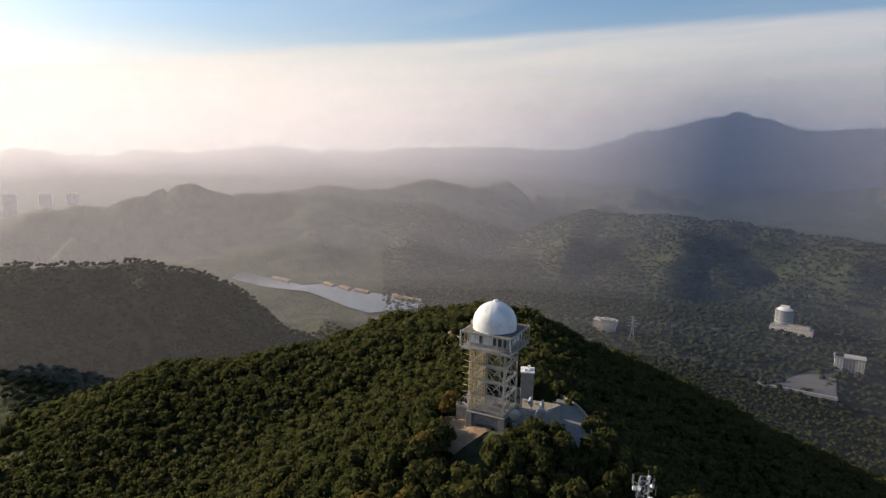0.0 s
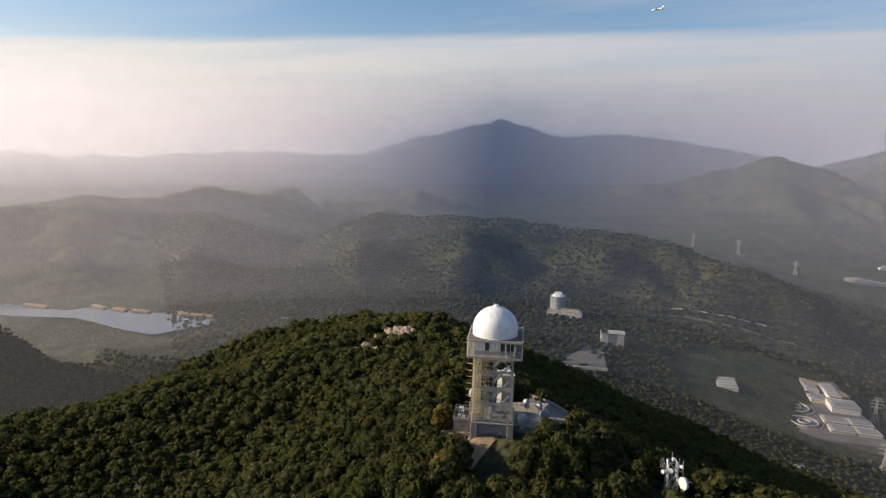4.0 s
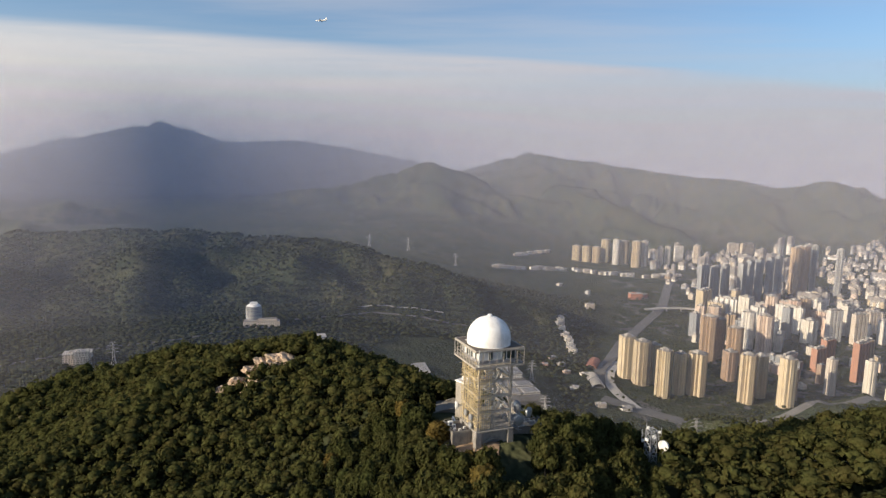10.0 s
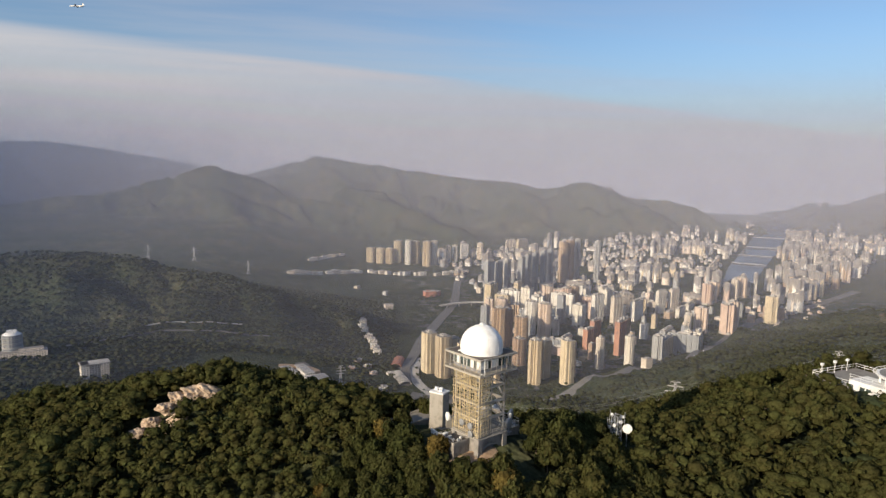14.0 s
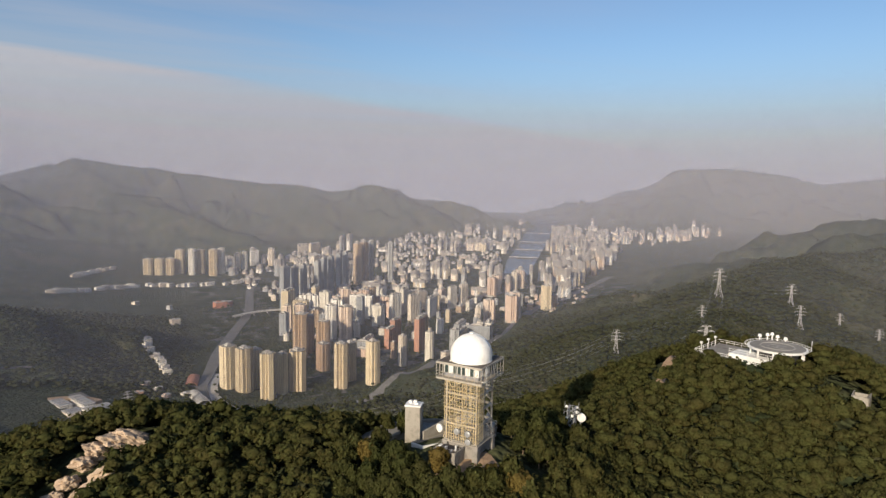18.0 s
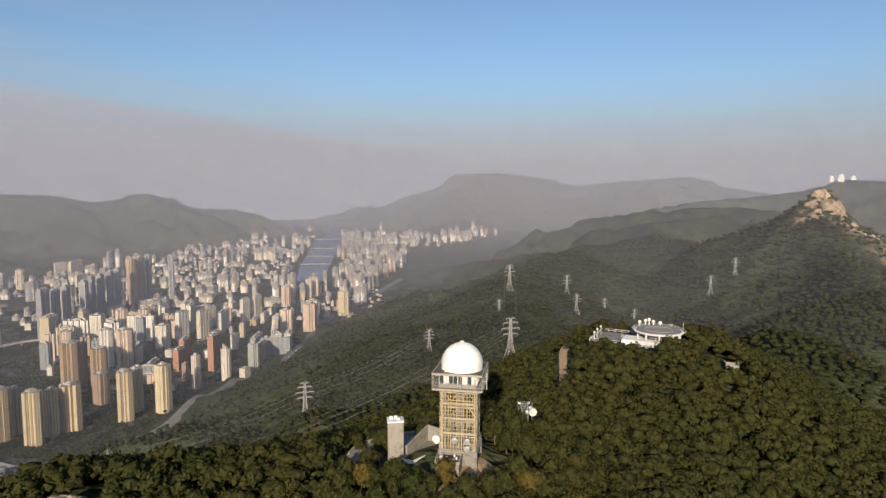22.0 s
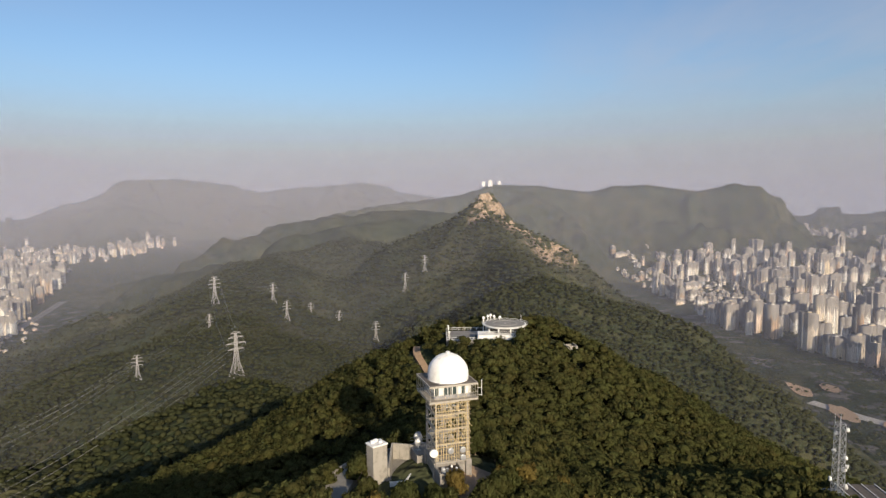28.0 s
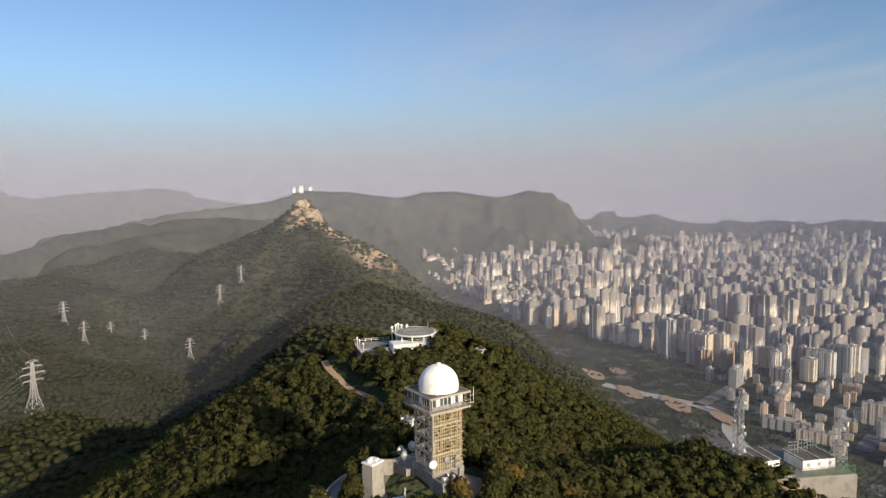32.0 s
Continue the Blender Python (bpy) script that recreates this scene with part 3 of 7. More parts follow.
# ---------------------------------------------------------------- haze stand-in: added pale veils one behind the other
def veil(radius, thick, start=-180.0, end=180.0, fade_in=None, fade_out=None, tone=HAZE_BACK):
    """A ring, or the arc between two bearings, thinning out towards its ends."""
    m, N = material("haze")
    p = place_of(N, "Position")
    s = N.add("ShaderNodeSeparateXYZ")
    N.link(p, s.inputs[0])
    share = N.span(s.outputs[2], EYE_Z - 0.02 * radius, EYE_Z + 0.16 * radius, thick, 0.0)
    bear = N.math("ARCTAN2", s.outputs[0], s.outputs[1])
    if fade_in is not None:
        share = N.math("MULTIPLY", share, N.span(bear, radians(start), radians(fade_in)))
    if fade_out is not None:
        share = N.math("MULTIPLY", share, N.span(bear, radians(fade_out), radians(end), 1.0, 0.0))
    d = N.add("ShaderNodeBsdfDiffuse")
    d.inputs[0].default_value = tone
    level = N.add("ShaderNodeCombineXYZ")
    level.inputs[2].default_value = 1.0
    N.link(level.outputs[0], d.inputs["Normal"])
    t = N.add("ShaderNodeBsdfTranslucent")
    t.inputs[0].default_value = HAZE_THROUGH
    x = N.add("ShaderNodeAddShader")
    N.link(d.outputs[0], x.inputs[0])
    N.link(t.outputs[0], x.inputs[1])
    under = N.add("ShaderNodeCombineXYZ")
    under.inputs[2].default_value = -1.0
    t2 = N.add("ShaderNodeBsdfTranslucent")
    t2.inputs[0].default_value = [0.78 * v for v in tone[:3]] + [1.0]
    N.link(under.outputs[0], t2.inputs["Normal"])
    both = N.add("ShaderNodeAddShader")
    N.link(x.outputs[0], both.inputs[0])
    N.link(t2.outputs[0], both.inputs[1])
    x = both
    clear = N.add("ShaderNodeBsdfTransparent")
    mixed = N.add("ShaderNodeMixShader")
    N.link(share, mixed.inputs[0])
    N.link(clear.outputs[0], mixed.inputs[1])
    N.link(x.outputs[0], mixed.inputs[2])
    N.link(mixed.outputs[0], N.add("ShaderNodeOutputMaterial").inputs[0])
    # pleated a little, so that no bearing lies edge-on to the sun
    n = int((end - start) / 0.12)
    a = np.radians(np.linspace(start, end, n + 1))
    rr = radius * (1 + 0.65 * math.radians(0.06) * np.where(np.arange(n + 1) % 2, 1, -1))
    ring = np.stack([np.sin(a) * rr, np.cos(a) * rr], -1)
    v = np.concatenate([np.column_stack([ring, np.full(n + 1, -470.0)]), np.column_stack([ring, np.full(n + 1, EYE_Z + 0.17 * radius)])])
    w = np.arange(n)
    ob = new("haze", mesh_from("haze", v, np.stack([w, w + 1, n + w + 2, n + w + 1], -1), m, False))
    tagged(ob, "added pale see-through veil standing in for haze over the hills", "haze", kind="structure")


# veils added in equal haze steps, plus extra arcs paling western and north-western hills
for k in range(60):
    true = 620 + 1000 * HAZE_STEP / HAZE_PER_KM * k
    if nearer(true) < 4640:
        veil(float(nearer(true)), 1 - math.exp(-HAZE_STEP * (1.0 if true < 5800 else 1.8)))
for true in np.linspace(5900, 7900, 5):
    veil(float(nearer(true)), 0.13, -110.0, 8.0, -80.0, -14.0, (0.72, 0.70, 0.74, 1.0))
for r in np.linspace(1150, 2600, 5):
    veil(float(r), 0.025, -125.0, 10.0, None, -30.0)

# ================================================================ the radar tower on the summit
TWR = pose(0.2, 0.3, 0, 0, 0, 29)


def piece(name, me, parent, m=None):
    ob = new(name, me)
    ob.parent = parent
    if m is not None:
        ob.matrix_basis = m
    return ob


def mesh_of(name, bm, mat):
    me = bpy.data.meshes.new(name)
    bm.to_mesh(me)
    bm.free()
    me.materials.append(mat)
    return me


tower = empty("radar_tower", TWR, "steel-framed radar tower with white dome on stone base", "tower")
BASE, TOP = 3.0, 8.6
bm = bmesh.new()
# plinth: three solid sides and a front wall with an arched opening
box(bm, (-2.75, -2.2, 0.5), (2.75, 2.9, 8.2))
box(bm, (-2.75, -2.75, 0.5), (-1.75, -2.2, 8.2))
box(bm, (1.75, -2.75, 0.5), (2.75, -2.2, 8.2))
for i in range(10):
    a0, a1 = -1.75 + 0.35 * i, -1.4 + 0.35 * i
    u = ((a0 + a1) / 2) / 1.75
    box(bm, (a0, -2.75, 6.1 + 0.7 * math.sqrt(max(0, 1 - u * u))), (a1, -2.2, 8.2))
part("plinth", bm, M_STONE, tower, "weathered stone base with an arched front")
for sx in (-1, 1):
    for sy in (-1, 1):
        bm = bmesh.new()
        x, y = 2.75 * sx, 2.75 * sy
        box(bm, (x - 0.5, y - 0.5, 0.4), (x + 0.5, y + 0.5, 8.35), bevel=0.05)
        box(bm, (x - 0.62, y - 0.62, 0.4), (x + 0.62, y + 0.62, 4.4), bevel=0.08)
        part("pier", bm, M_STONE, tower)
bm = bmesh.new()
for i in range(14):
    a, b = math.pi * i / 14, math.pi * (i + 1) / 14
    girder(bm, (1.8 * math.cos(a), -2.82, 6.1 + 0.75 * math.sin(a)), (1.8 * math.cos(b), -2.82, 6.1 + 0.75 * math.sin(b)), 0.16)
part("arch_trim", bm, M_RENDER, tower, "pale arch moulding")
bm = bmesh.new()
box(bm, (-1.7, -2.32, 1.0), (1.7, -2.24, 6.9))
for i in range(9):
    box(bm, (-1.7 + 0.38 * i, -2.36, 1.0), (-1.64 + 0.38 * i, -2.3, 6.7))
part("door", bm, M_GREY, tower, "grey slatted double door")
bm = bmesh.new()
box(bm, (-3.25, -3.25, 8.2), (3.25, 3.25, 8.42), bevel=0.04)
part("cornice", bm, M_RENDER, tower)
bm = bmesh.new()
box(bm, (-3.05, -3.05, 8.42), (3.05, 3.05, 8.6))
part("deck", bm, M_CONCRETE, tower)
for s in (-1, 1):
    for axis in (0, 1):
        bm = bmesh.new()
        for z in (8.95, 9.35):
            p, q2 = [-3.1, s * 3.1, z], [3.1, s * 3.1, z]
            if axis:
                p, q2 = [s * 3.1, -3.1, z], [s * 3.1, 3.1, z]
            rod(bm, p, q2, 0.03, 5)
        for i in range(7):
            v = -3.1 + 6.2 * i / 6
            a = (v, s * 3.1) if not axis else (s * 3.1, v)
            rod(bm, (*a, 8.6), (*a, 9.35), 0.025, 5)
        part("handrail", bm, M_STEEL, tower)
# steel frame
H = 2.72
for sx in (-1, 1):
    for sy in (-1, 1):
        bm = bmesh.new()
        girder(bm, (H * sx, H * sy, 8.6), (H * sx, H * sy, 18.75), 0.26)
        girder(bm, (H * sx, H * sy, 8.6), (H * sx, H * sy, 8.7), 0.5)
        part("column", bm, M_STEEL, tower)
LEVELS = (8.9, 11.25, 13.75, 16.25, 18.6)
for z in LEVELS[1:]:
    for a, b in (((-H, -H), (H, -H)), ((H, -H), (H, H)), ((H, H), (-H, H)), ((-H, H), (-H, -H))):
        bm = bmesh.new()
        girder(bm, (*a, z), (*b, z), 0.32, 0.34)
        part("beam", bm, M_STEEL, tower)
for lo, hi in zip(LEVELS[:-1], LEVELS[1:]):
    for a, b in (((1.0, -H), (H, -H)), ((H, H), (1.0, H)), ((H, -1.0), (H, -H)), ((H, 1.0), (H, H)), ((-H, H), (-1.0, H))):
        bm = bmesh.new()
        girder(bm, (*a, hi - 0.2), (*b, lo + 0.3), 0.14)
        part("brace", bm, M_STEEL, tower)
    bm = bmesh.new()
    girder(bm, (-H, H, hi - 0.2), (H, H, lo + 0.2), 0.10)
    part("brace", bm, M_STEEL, tower)
    # stair flight inside
    bm = bmesh.new()
    for i in range(11):
        u = i / 10
        box(bm, (-0.1 + 2.2 * u, -0.2, lo + (hi - lo) * u), (0.15 + 2.2 * u, 0.9, lo + (hi - lo) * u + 0.05))
    girder(bm, (0, -0.2, lo), (2.2, -0.2, hi), 0.08, 0.22)
    girder(bm, (0, 0.9, lo), (2.2, 0.9, hi), 0.08, 0.22)
    part("stair_flight", bm, M_GALV, tower)
for x, y in ((-0.1, -H), (-0.1, H), (H, 0.0)):
    bm = bmesh.new()
    girder(bm, (x, y, 8.6), (x, y, 18.7), 0.14)
    part("mullion_post", bm, M_STEEL, tower)
# gallery
G = 4.05
bm = bmesh.new()
box(bm, (-G, -G, 18.75), (G, G, 18.95), bevel=0.03)
part("gallery_floor", bm, M_RENDER, tower)
for a, b in (((-G, -G), (G, -G)), ((G, -G), (G, G)), ((G, G), (-G, G)), ((-G, G), (-G, -G))):
    bm = bmesh.new()
    girder(bm, (*a, 18.84), (*b, 18.84), 0.14, 0.3)
    part("floor_edge", bm, M_STEEL, tower)
    bm = bmesh.new()
    girder(bm, (*a, 21.36), (*b, 21.36), 0.16, 0.32)
    part("roof_edge", bm, M_STEEL, tower, "stained cream roof fascia")
    for z in (19.45, 19.95):
        bm = bmesh.new()
        rod(bm, (*a, z), (*b, z), 0.035, 5)
        part("rail", bm, M_STEEL, tower)
    n = 7
    for i in range(n):
        u = i / n
        x, y = a[0] + (b[0] - a[0]) * u, a[1] + (b[1] - a[1]) * u
        bm = bmesh.new()
        rod(bm, (x, y, 18.9), (x, y, 21.3), 0.05, 6)
        part("gallery_post", bm, M_STEEL, tower)
R2 = 3.05
bm = bmesh.new()
box(bm, (-R2, -R2, 18.95), (R2, R2, 19.55))
part("cabin_wall", bm, M_GREY, tower)
bm = bmesh.new()
box(bm, (-R2 + 0.12, -R2 + 0.12, 18.95), (R2 - 0.12, R2 - 0.12, 21.2))
# dimness behind the panes is put into the wall colour
part("cabin_core", bm, M_DARK, tower, "cabin interior wall coloured near black for its dimness")
pane = bmesh.new()
box(pane, (-0.31, -0.02, 0.0), (0.31, 0.02, 1.55))
pane = mesh_of("pane", pane, M_GLASS)
blind = bmesh.new()
box(blind, (-0.31, -0.03, 0.0), (0.31, 0.03, 1.55))
blind = mesh_of("blind_panel", blind, M_WHITE)
mull = bmesh.new()
box(mull, (-0.05, -0.06, 0.0), (0.05, 0.06, 1.65))
mull = mesh_of("mullion", mull, M_WHITE)
pick = random.Random(4)
for k in range(4):
    turn4 = Matrix.Rotation(math.pi / 2 * k, 4, "Z")
    for i in range(8):
        x = -R2 + 0.38 + 0.762 * i
        m4 = turn4 @ Matrix.Translation((x, -R2, 19.55))
        if pick.random() < 0.28:
            piece("blind_panel", blind, tower, m4)
        else:
            piece("pane", pane, tower, m4)
        piece("mullion", mull, tower, turn4 @ Matrix.Translation((x - 0.38, -R2 - 0.02, 19.55)))
bm = bmesh.new()
box(bm, (-G + 0.05, -G + 0.05, 21.2), (G - 0.05, G - 0.05, 21.5))
part("roof_slab", bm, M_ROOF, tower, "dark stained flat roof")
bm = bmesh.new()
box(bm, (-3.1, 1.9, 21.5), (-2.6, 2.2, 21.66), bevel=0.03)
part("roof_hatch", bm, M_WHITE, tower)
for z in (19.4, 20.6):
    bm = bmesh.new()
    rod(bm, (-G, -G, z), (-G + 0.15, -G - 0.75, z), 0.03, 5)
    part("bracket", bm, M_WHITE, tower)
bm = bmesh.new()
rod(bm, (-G + 0.15, -G - 0.75, 19.2), (-G + 0.15, -G - 0.75, 21.9), 0.045, 6)
part("whip_aerial", bm, M_WHITE, tower)
for x, y in ((G + 0.25, 1.2), (G + 0.25, 3.4), (1.0, G + 0.25), (-2.6, G + 0.25)):
    bm = bmesh.new()
    rod(bm, (x, y, 18.6), (x, y, 20.6), 0.03, 5)
    girder(bm, (x, y, 19.4), (x * 0.94, y * 0.94, 19.4), 0.05)
    part("whip_aerial", bm, M_STEEL, tower)
# dome
bm = bmesh.new()
bmesh.ops.create_uvsphere(bm, u_segments=48, v_segments=32, radius=3.42)
bmesh.ops.bisect_plane(bm, geom=bm.verts[:] + bm.edges[:] + bm.faces[:], plane_co=(0, 0, -0.9), plane_no=(0, 0, -1), clear_outer=True)
for v in bm.verts:
    v.co.z *= 1.0
    w = 1 + 0.006 * (noise.noise(v.co * 1.1) - 0.2)
    v.co.x *= w
    v.co.y *= w
DC = Matrix.Translation((-0.16, -0.22, 22.35))
dome = part("radome", bm, M_DOME, tower, "white fibreglass dome with faint panel stains", True)
dome.matrix_basis = DC
bm = bmesh.new()
rod(bm, (0, 0, 3.36), (0, 0, 3.62), 0.24, 12)
rod(bm, (0, 0, 3.58), (0, 0, 3.7), 0.42, 12, 0.36)
part("cap", bm, M_WHITE, dome)
bm = bmesh.new()
rod(bm, (0, 0, -0.98), (0, 0, -0.82), 3.42, 48)
part("skirt_ring", bm, M_WHITE, dome)
seam = bmesh.new()
for i in range(14):
    a0, a1 = math.radians(-14 + 6.9 * i), math.radians(-14 + 6.9 * (i + 1))
    girder(seam, (3.428 * math.cos(a0), 0, 3.428 * math.sin(a0)), (3.428 * math.cos(a1), 0, 3.428 * math.sin(a1)), 0.02, 0.012)
seam = mesh_of("panel_seam", seam, M_DOME)
for i in range(12):
    piece("panel_seam", seam, dome, Matrix.Rotation(math.tau * i / 12 + 0.1, 4, "Z"))

# bamboo scaffold
scaf = empty("bamboo_scaffold", TWR, "tied yellow bamboo scaffold against the steel tower", "scaffold")


def pole(length, r=0.045):
    b2 = bmesh.new()
    rod(b2, (0, 0, -length / 2), (0, 0, length / 2), r, 6, r * 0.8)
    return mesh_of("bamboo_pole", b2, M_BAMBOO)


tall, wide, short, slant = pole(10.6, 0.045), pole(6.1, 0.04), pole(2.6, 0.04), pole(3.6, 0.04)
stub = pole(1.7, 0.04)
rnd = random.Random(11)


def lay(me, at, way, parent=scaf):
    m5 = Matrix.Translation(at) @ Vector(way).to_track_quat("Z", "Y").to_matrix().to_4x4()
    piece("bamboo_pole", me, parent, m5)


for i in range(14):
    y = -2.85 + 5.7 * i / 13
    lay(tall, (-3.12 - 0.03 * (i % 2), y + rnd.uniform(-0.06, 0.06), 13.85 + rnd.uniform(-0.2, 0.2)), (rnd.uniform(-0.006, 0.006), rnd.uniform(-0.012, 0.012), 1))
for i in range(17):
    lay(wide, (-3.06, rnd.uniform(-0.15, 0.15), 9.1 + 0.6 * i + rnd.uniform(-0.07, 0.07)), (0, 1, rnd.uniform(-0.014, 0.014)))
for i in range(5):
    y = -2.5 + 5.0 * i / 4
    lay(tall, (-2.2, y + rnd.uniform(-0.1, 0.1), 13.8), (rnd.uniform(-0.01, 0.01), rnd.uniform(-0.012, 0.012), 1))
for i in range(8):
    lay(wide, (-2.25, rnd.uniform(-0.15, 0.15), 9.3 + 1.22 * i), (0, 1, rnd.uniform(-0.02, 0.02)))
for i in range(6):
    x = -2.6 + 0.36 * i
    lay(tall, (x, -2.95 + rnd.uniform(-0.05, 0.05), 13.8), (rnd.uniform(-0.008, 0.008), 0, 1))
for i in range(16):
    lay(short, (-1.75 + rnd.uniform(-0.12, 0.12), -2.9, 9.2 + 0.62 * i), (1, 0, rnd.uniform(-0.02, 0.02)))
for i in range(10):
    s = -1 if i % 2 else 1
    lay(slant, (-3.2, -1.9 + 3.8 * (i % 3) / 2, 10.2 + 0.95 * i), (0, 0.62 * s, 0.8))
for i in range(8):
    z = 10.4 + 1.0 * i
    lay(stub, (-3.3, -2.9 + rnd.uniform(-0.1, 0.1), z), (1, rnd.uniform(-0.35, 0.1), 0))
    lay(stub, (-2.6 + rnd.uniform(-0.2, 0.2), 2.95, z + 0.3), (1, 0.1, 0.02))
for i in range(5):
    lay(short, (-2.7, -0.9 + 0.2 * i, 9.6 + 2.0 * i), (1, 0.2, 0.1))


# microwave dishes
def dish(m, r, mat, label, name="microwave_dish"):
    ob = empty(name, m, label, "dish aerial", "microwave dishes")
    bm = bmesh.new()
    rod(bm, (0, 0, -0.28 * r), (0, 0, 0.12 * r), r * 0.98, 24, r)
    part("drum", bm, mat, ob, smooth=False)
    bm = bmesh.new()
    bmesh.ops.create_uvsphere(bm, u_segments=24, v_segments=8, radius=r * 0.97, matrix=Matrix.Translation((0, 0, 0.1 * r)) @ Matrix.Diagonal((1, 1, 0.12, 1)))
    part("face", bm, mat, ob, smooth=True)
    bm = bmesh.new()
    bmesh.ops.create_cone(bm, cap_ends=True, segments=20, radius1=r * 0.25, radius2=r * 0.95, depth=r * 0.5, matrix=Matrix.Translation((0, 0, -0.5 * r)))
    part("back", bm, M_GALV, ob)
    bm = bmesh.new()
    girder(bm, (0, 0, -0.7 * r), (0, 0, -1.4 * r), 0.1)
    girder(bm, (-0.3, 0, -1.4 * r), (0.3, 0, -1.4 * r), 0.1)
    part("bracket", bm, M_GALV, ob)
    return ob


def aimed(x, y, z, bearing, tilt=0):
    b = radians(bearing)
    return look((x, y, z), (x - math.sin(b), y - math.cos(b), z - tilt))


dish(aimed(-4.8, 1.45, 10.4, 258), 0.68, M_WHITE, "clean white drum dish on the tower frame")
for x, y, z, r in ((-3.05, -1.0, 10.3, 0.52), (-2.15, -2.85, 10.3, 0.52), (-2.1, -2.85, 9.0, 0.5)):
    dish(aimed(x, y, z, 240), r, M_GALV, "grey drum dish on the tower frame")

# low annexes at the tower's foot
ann = empty("annex", TWR, "low stone annex with a flat cluttered roof", "building")
bm = bmesh.new()
box(bm, (-6.1, -0.75, 1.5), (-2.95, 3.1, 7.55))
part("wall", bm, M_STONE, ann)
bm = bmesh.new()
box(bm, (-5.95, -0.6, 7.5), (-3.0, 2.95, 7.62))
part("roof", bm, M_ROOF, ann)
for a, b in (((-6.1, -0.75), (-2.95, -0.75)), ((-6.1, -0.75), (-6.1, 3.1)), ((-6.1, 3.1), (-2.95, 3.1))):
    bm = bmesh.new()
    girder(bm, (*a, 7.7), (*b, 7.7), 0.2, 0.4)
    part("parapet", bm, M_RENDER, ann)
    bm = bmesh.new()
    rod(bm, (*a, 8.35), (*b, 8.35), 0.03, 5)
    for i in range(5):
        u = i / 4
        x, y = a[0] + (b[0] - a[0]) * u, a[1] + (b[1] - a[1]) * u
        rod(bm, (x, y, 7.8), (x, y, 8.35), 0.03, 5)
    part("handrail", bm, M_STEEL, ann)
for x, y, s in ((-5.2, 2.3, 0.75), (-4.9, 1.5, 0.5), (-5.3, 0.3, 0.42), (-4.6, -0.1, 0.42), (-3.6, 0.4, 0.4)):
    u = empty("air_conditioner", TWR @ Matrix.Translation((x, y, 7.62)), "white air-conditioning box on the annex roof", "air conditioner", "roof units")
    bm = bmesh.new()
    box(bm, (-s / 2, -s / 3, 0), (s / 2, s / 3, s), bevel=0.03)
    part("casing", bm, M_WHITE, u)
    bm = bmesh.new()
    rod(bm, (0, -s / 3 - 0.03, s / 2), (0, -s / 3 + 0.01, s / 2), s * 0.3, 12)
    part("fan_grille", bm, M_GREY, u)

# east annex carrying more dishes
ann = empty("east_annex", TWR, "dark low annex with railings and dishes", "building")
bm = bmesh.new()
box(bm, (3.3, -1.2, 0.5), (8.3, 4.4, 7.2))
part("wall", bm, M_STONE, ann)
bm = bmesh.new()
box(bm, (3.25, -1.3, 7.2), (8.4, 4.5, 7.42), bevel=0.03)
part("roof", bm, M_CONCRETE, ann)
for z in (8.1, 8.6):
    bm = bmesh.new()
    rod(bm, (8.2, -1.2, z), (8.2, 4.4, z), 0.035, 5)
    rod(bm, (3.3, -1.2, z), (8.2, -1.2, z), 0.035, 5)
    part("rail", bm, M_GALV, ann)
for i in range(6):
    bm = bmesh.new()
    rod(bm, (3.3 + 0.98 * i, -1.2, 7.4), (3.3 + 0.98 * i, -1.2, 8.6), 0.035, 5)
    part("rail_post", bm, M_GALV, ann)
dish(aimed(5.35, 0.5, 9.0, 140), 0.85, M_GALV, "grey drum dish on the east annex")
dish(aimed(7.0, 4.3, 9.0, 120), 0.85, M_GALV, "grey drum dish on the east annex")
dish(aimed(2.9, 6.0, 9.1, 30), 0.8, M_GREY, "dark blue-grey dish seen from behind")
dish(aimed(4.95, 6.6, 9.2, 40), 0.8, M_GREY, "dark blue-grey dish seen from behind")
for x, y in ((5.35, 0.5), (7.0, 4.3), (2.9, 6.0), (4.95, 6.6)):
    st = empty("dish_stand", pose(x, y, 7.5), "galvanised pipe stand under a dish", "stand", "dish stands")
    bm = bmesh.new()
    rod(bm, (0, 0, 0), (0, 0, 1.9), 0.08, 8)
    part("pole", bm, M_GALV, st)
    bm = bmesh.new()
    girder(bm, (-0.5, 0, 0.05), (0.5, 0, 0.05), 0.12)
    girder(bm, (0, -0.5, 0.05), (0, 0.5, 0.05), 0.12)
    part("foot", bm, M_GALV, st)

# lift-motor block and yard
shed = empty("stair_block", pose(-4.15, 11.3, 0, 0, 0, -42), "tall narrow rendered block with white vents on its roof", "building")
bm = bmesh.new()
box(bm, (-1.35, -1.1, 2.0), (1.35, 1.1, 11.0), bevel=0.03)
part("wall", bm, M_RENDER, shed)
bm = bmesh.new()
box(bm, (-1.45, -1.2, 11.0), (1.45, 1.2, 11.25), bevel=0.03)
part("roof", bm, M_WHITE, shed)
for x, y, h in ((-0.7, 0.2, 0.5), (0.5, -0.3, 0.35), (0.1, 0.5, 0.45)):
    bm = bmesh.new()
    box(bm, (x - 0.3, y - 0.25, 11.25), (x + 0.3, y + 0.25, 11.25 + h), bevel=0.04)
    part("vent", bm, M_WHITE, shed)
bm = bmesh.new()
box(bm, (1.35, -0.4, 5.2), (1.39, 0.4, 7.2))
part("door", bm, M_GREY, shed)

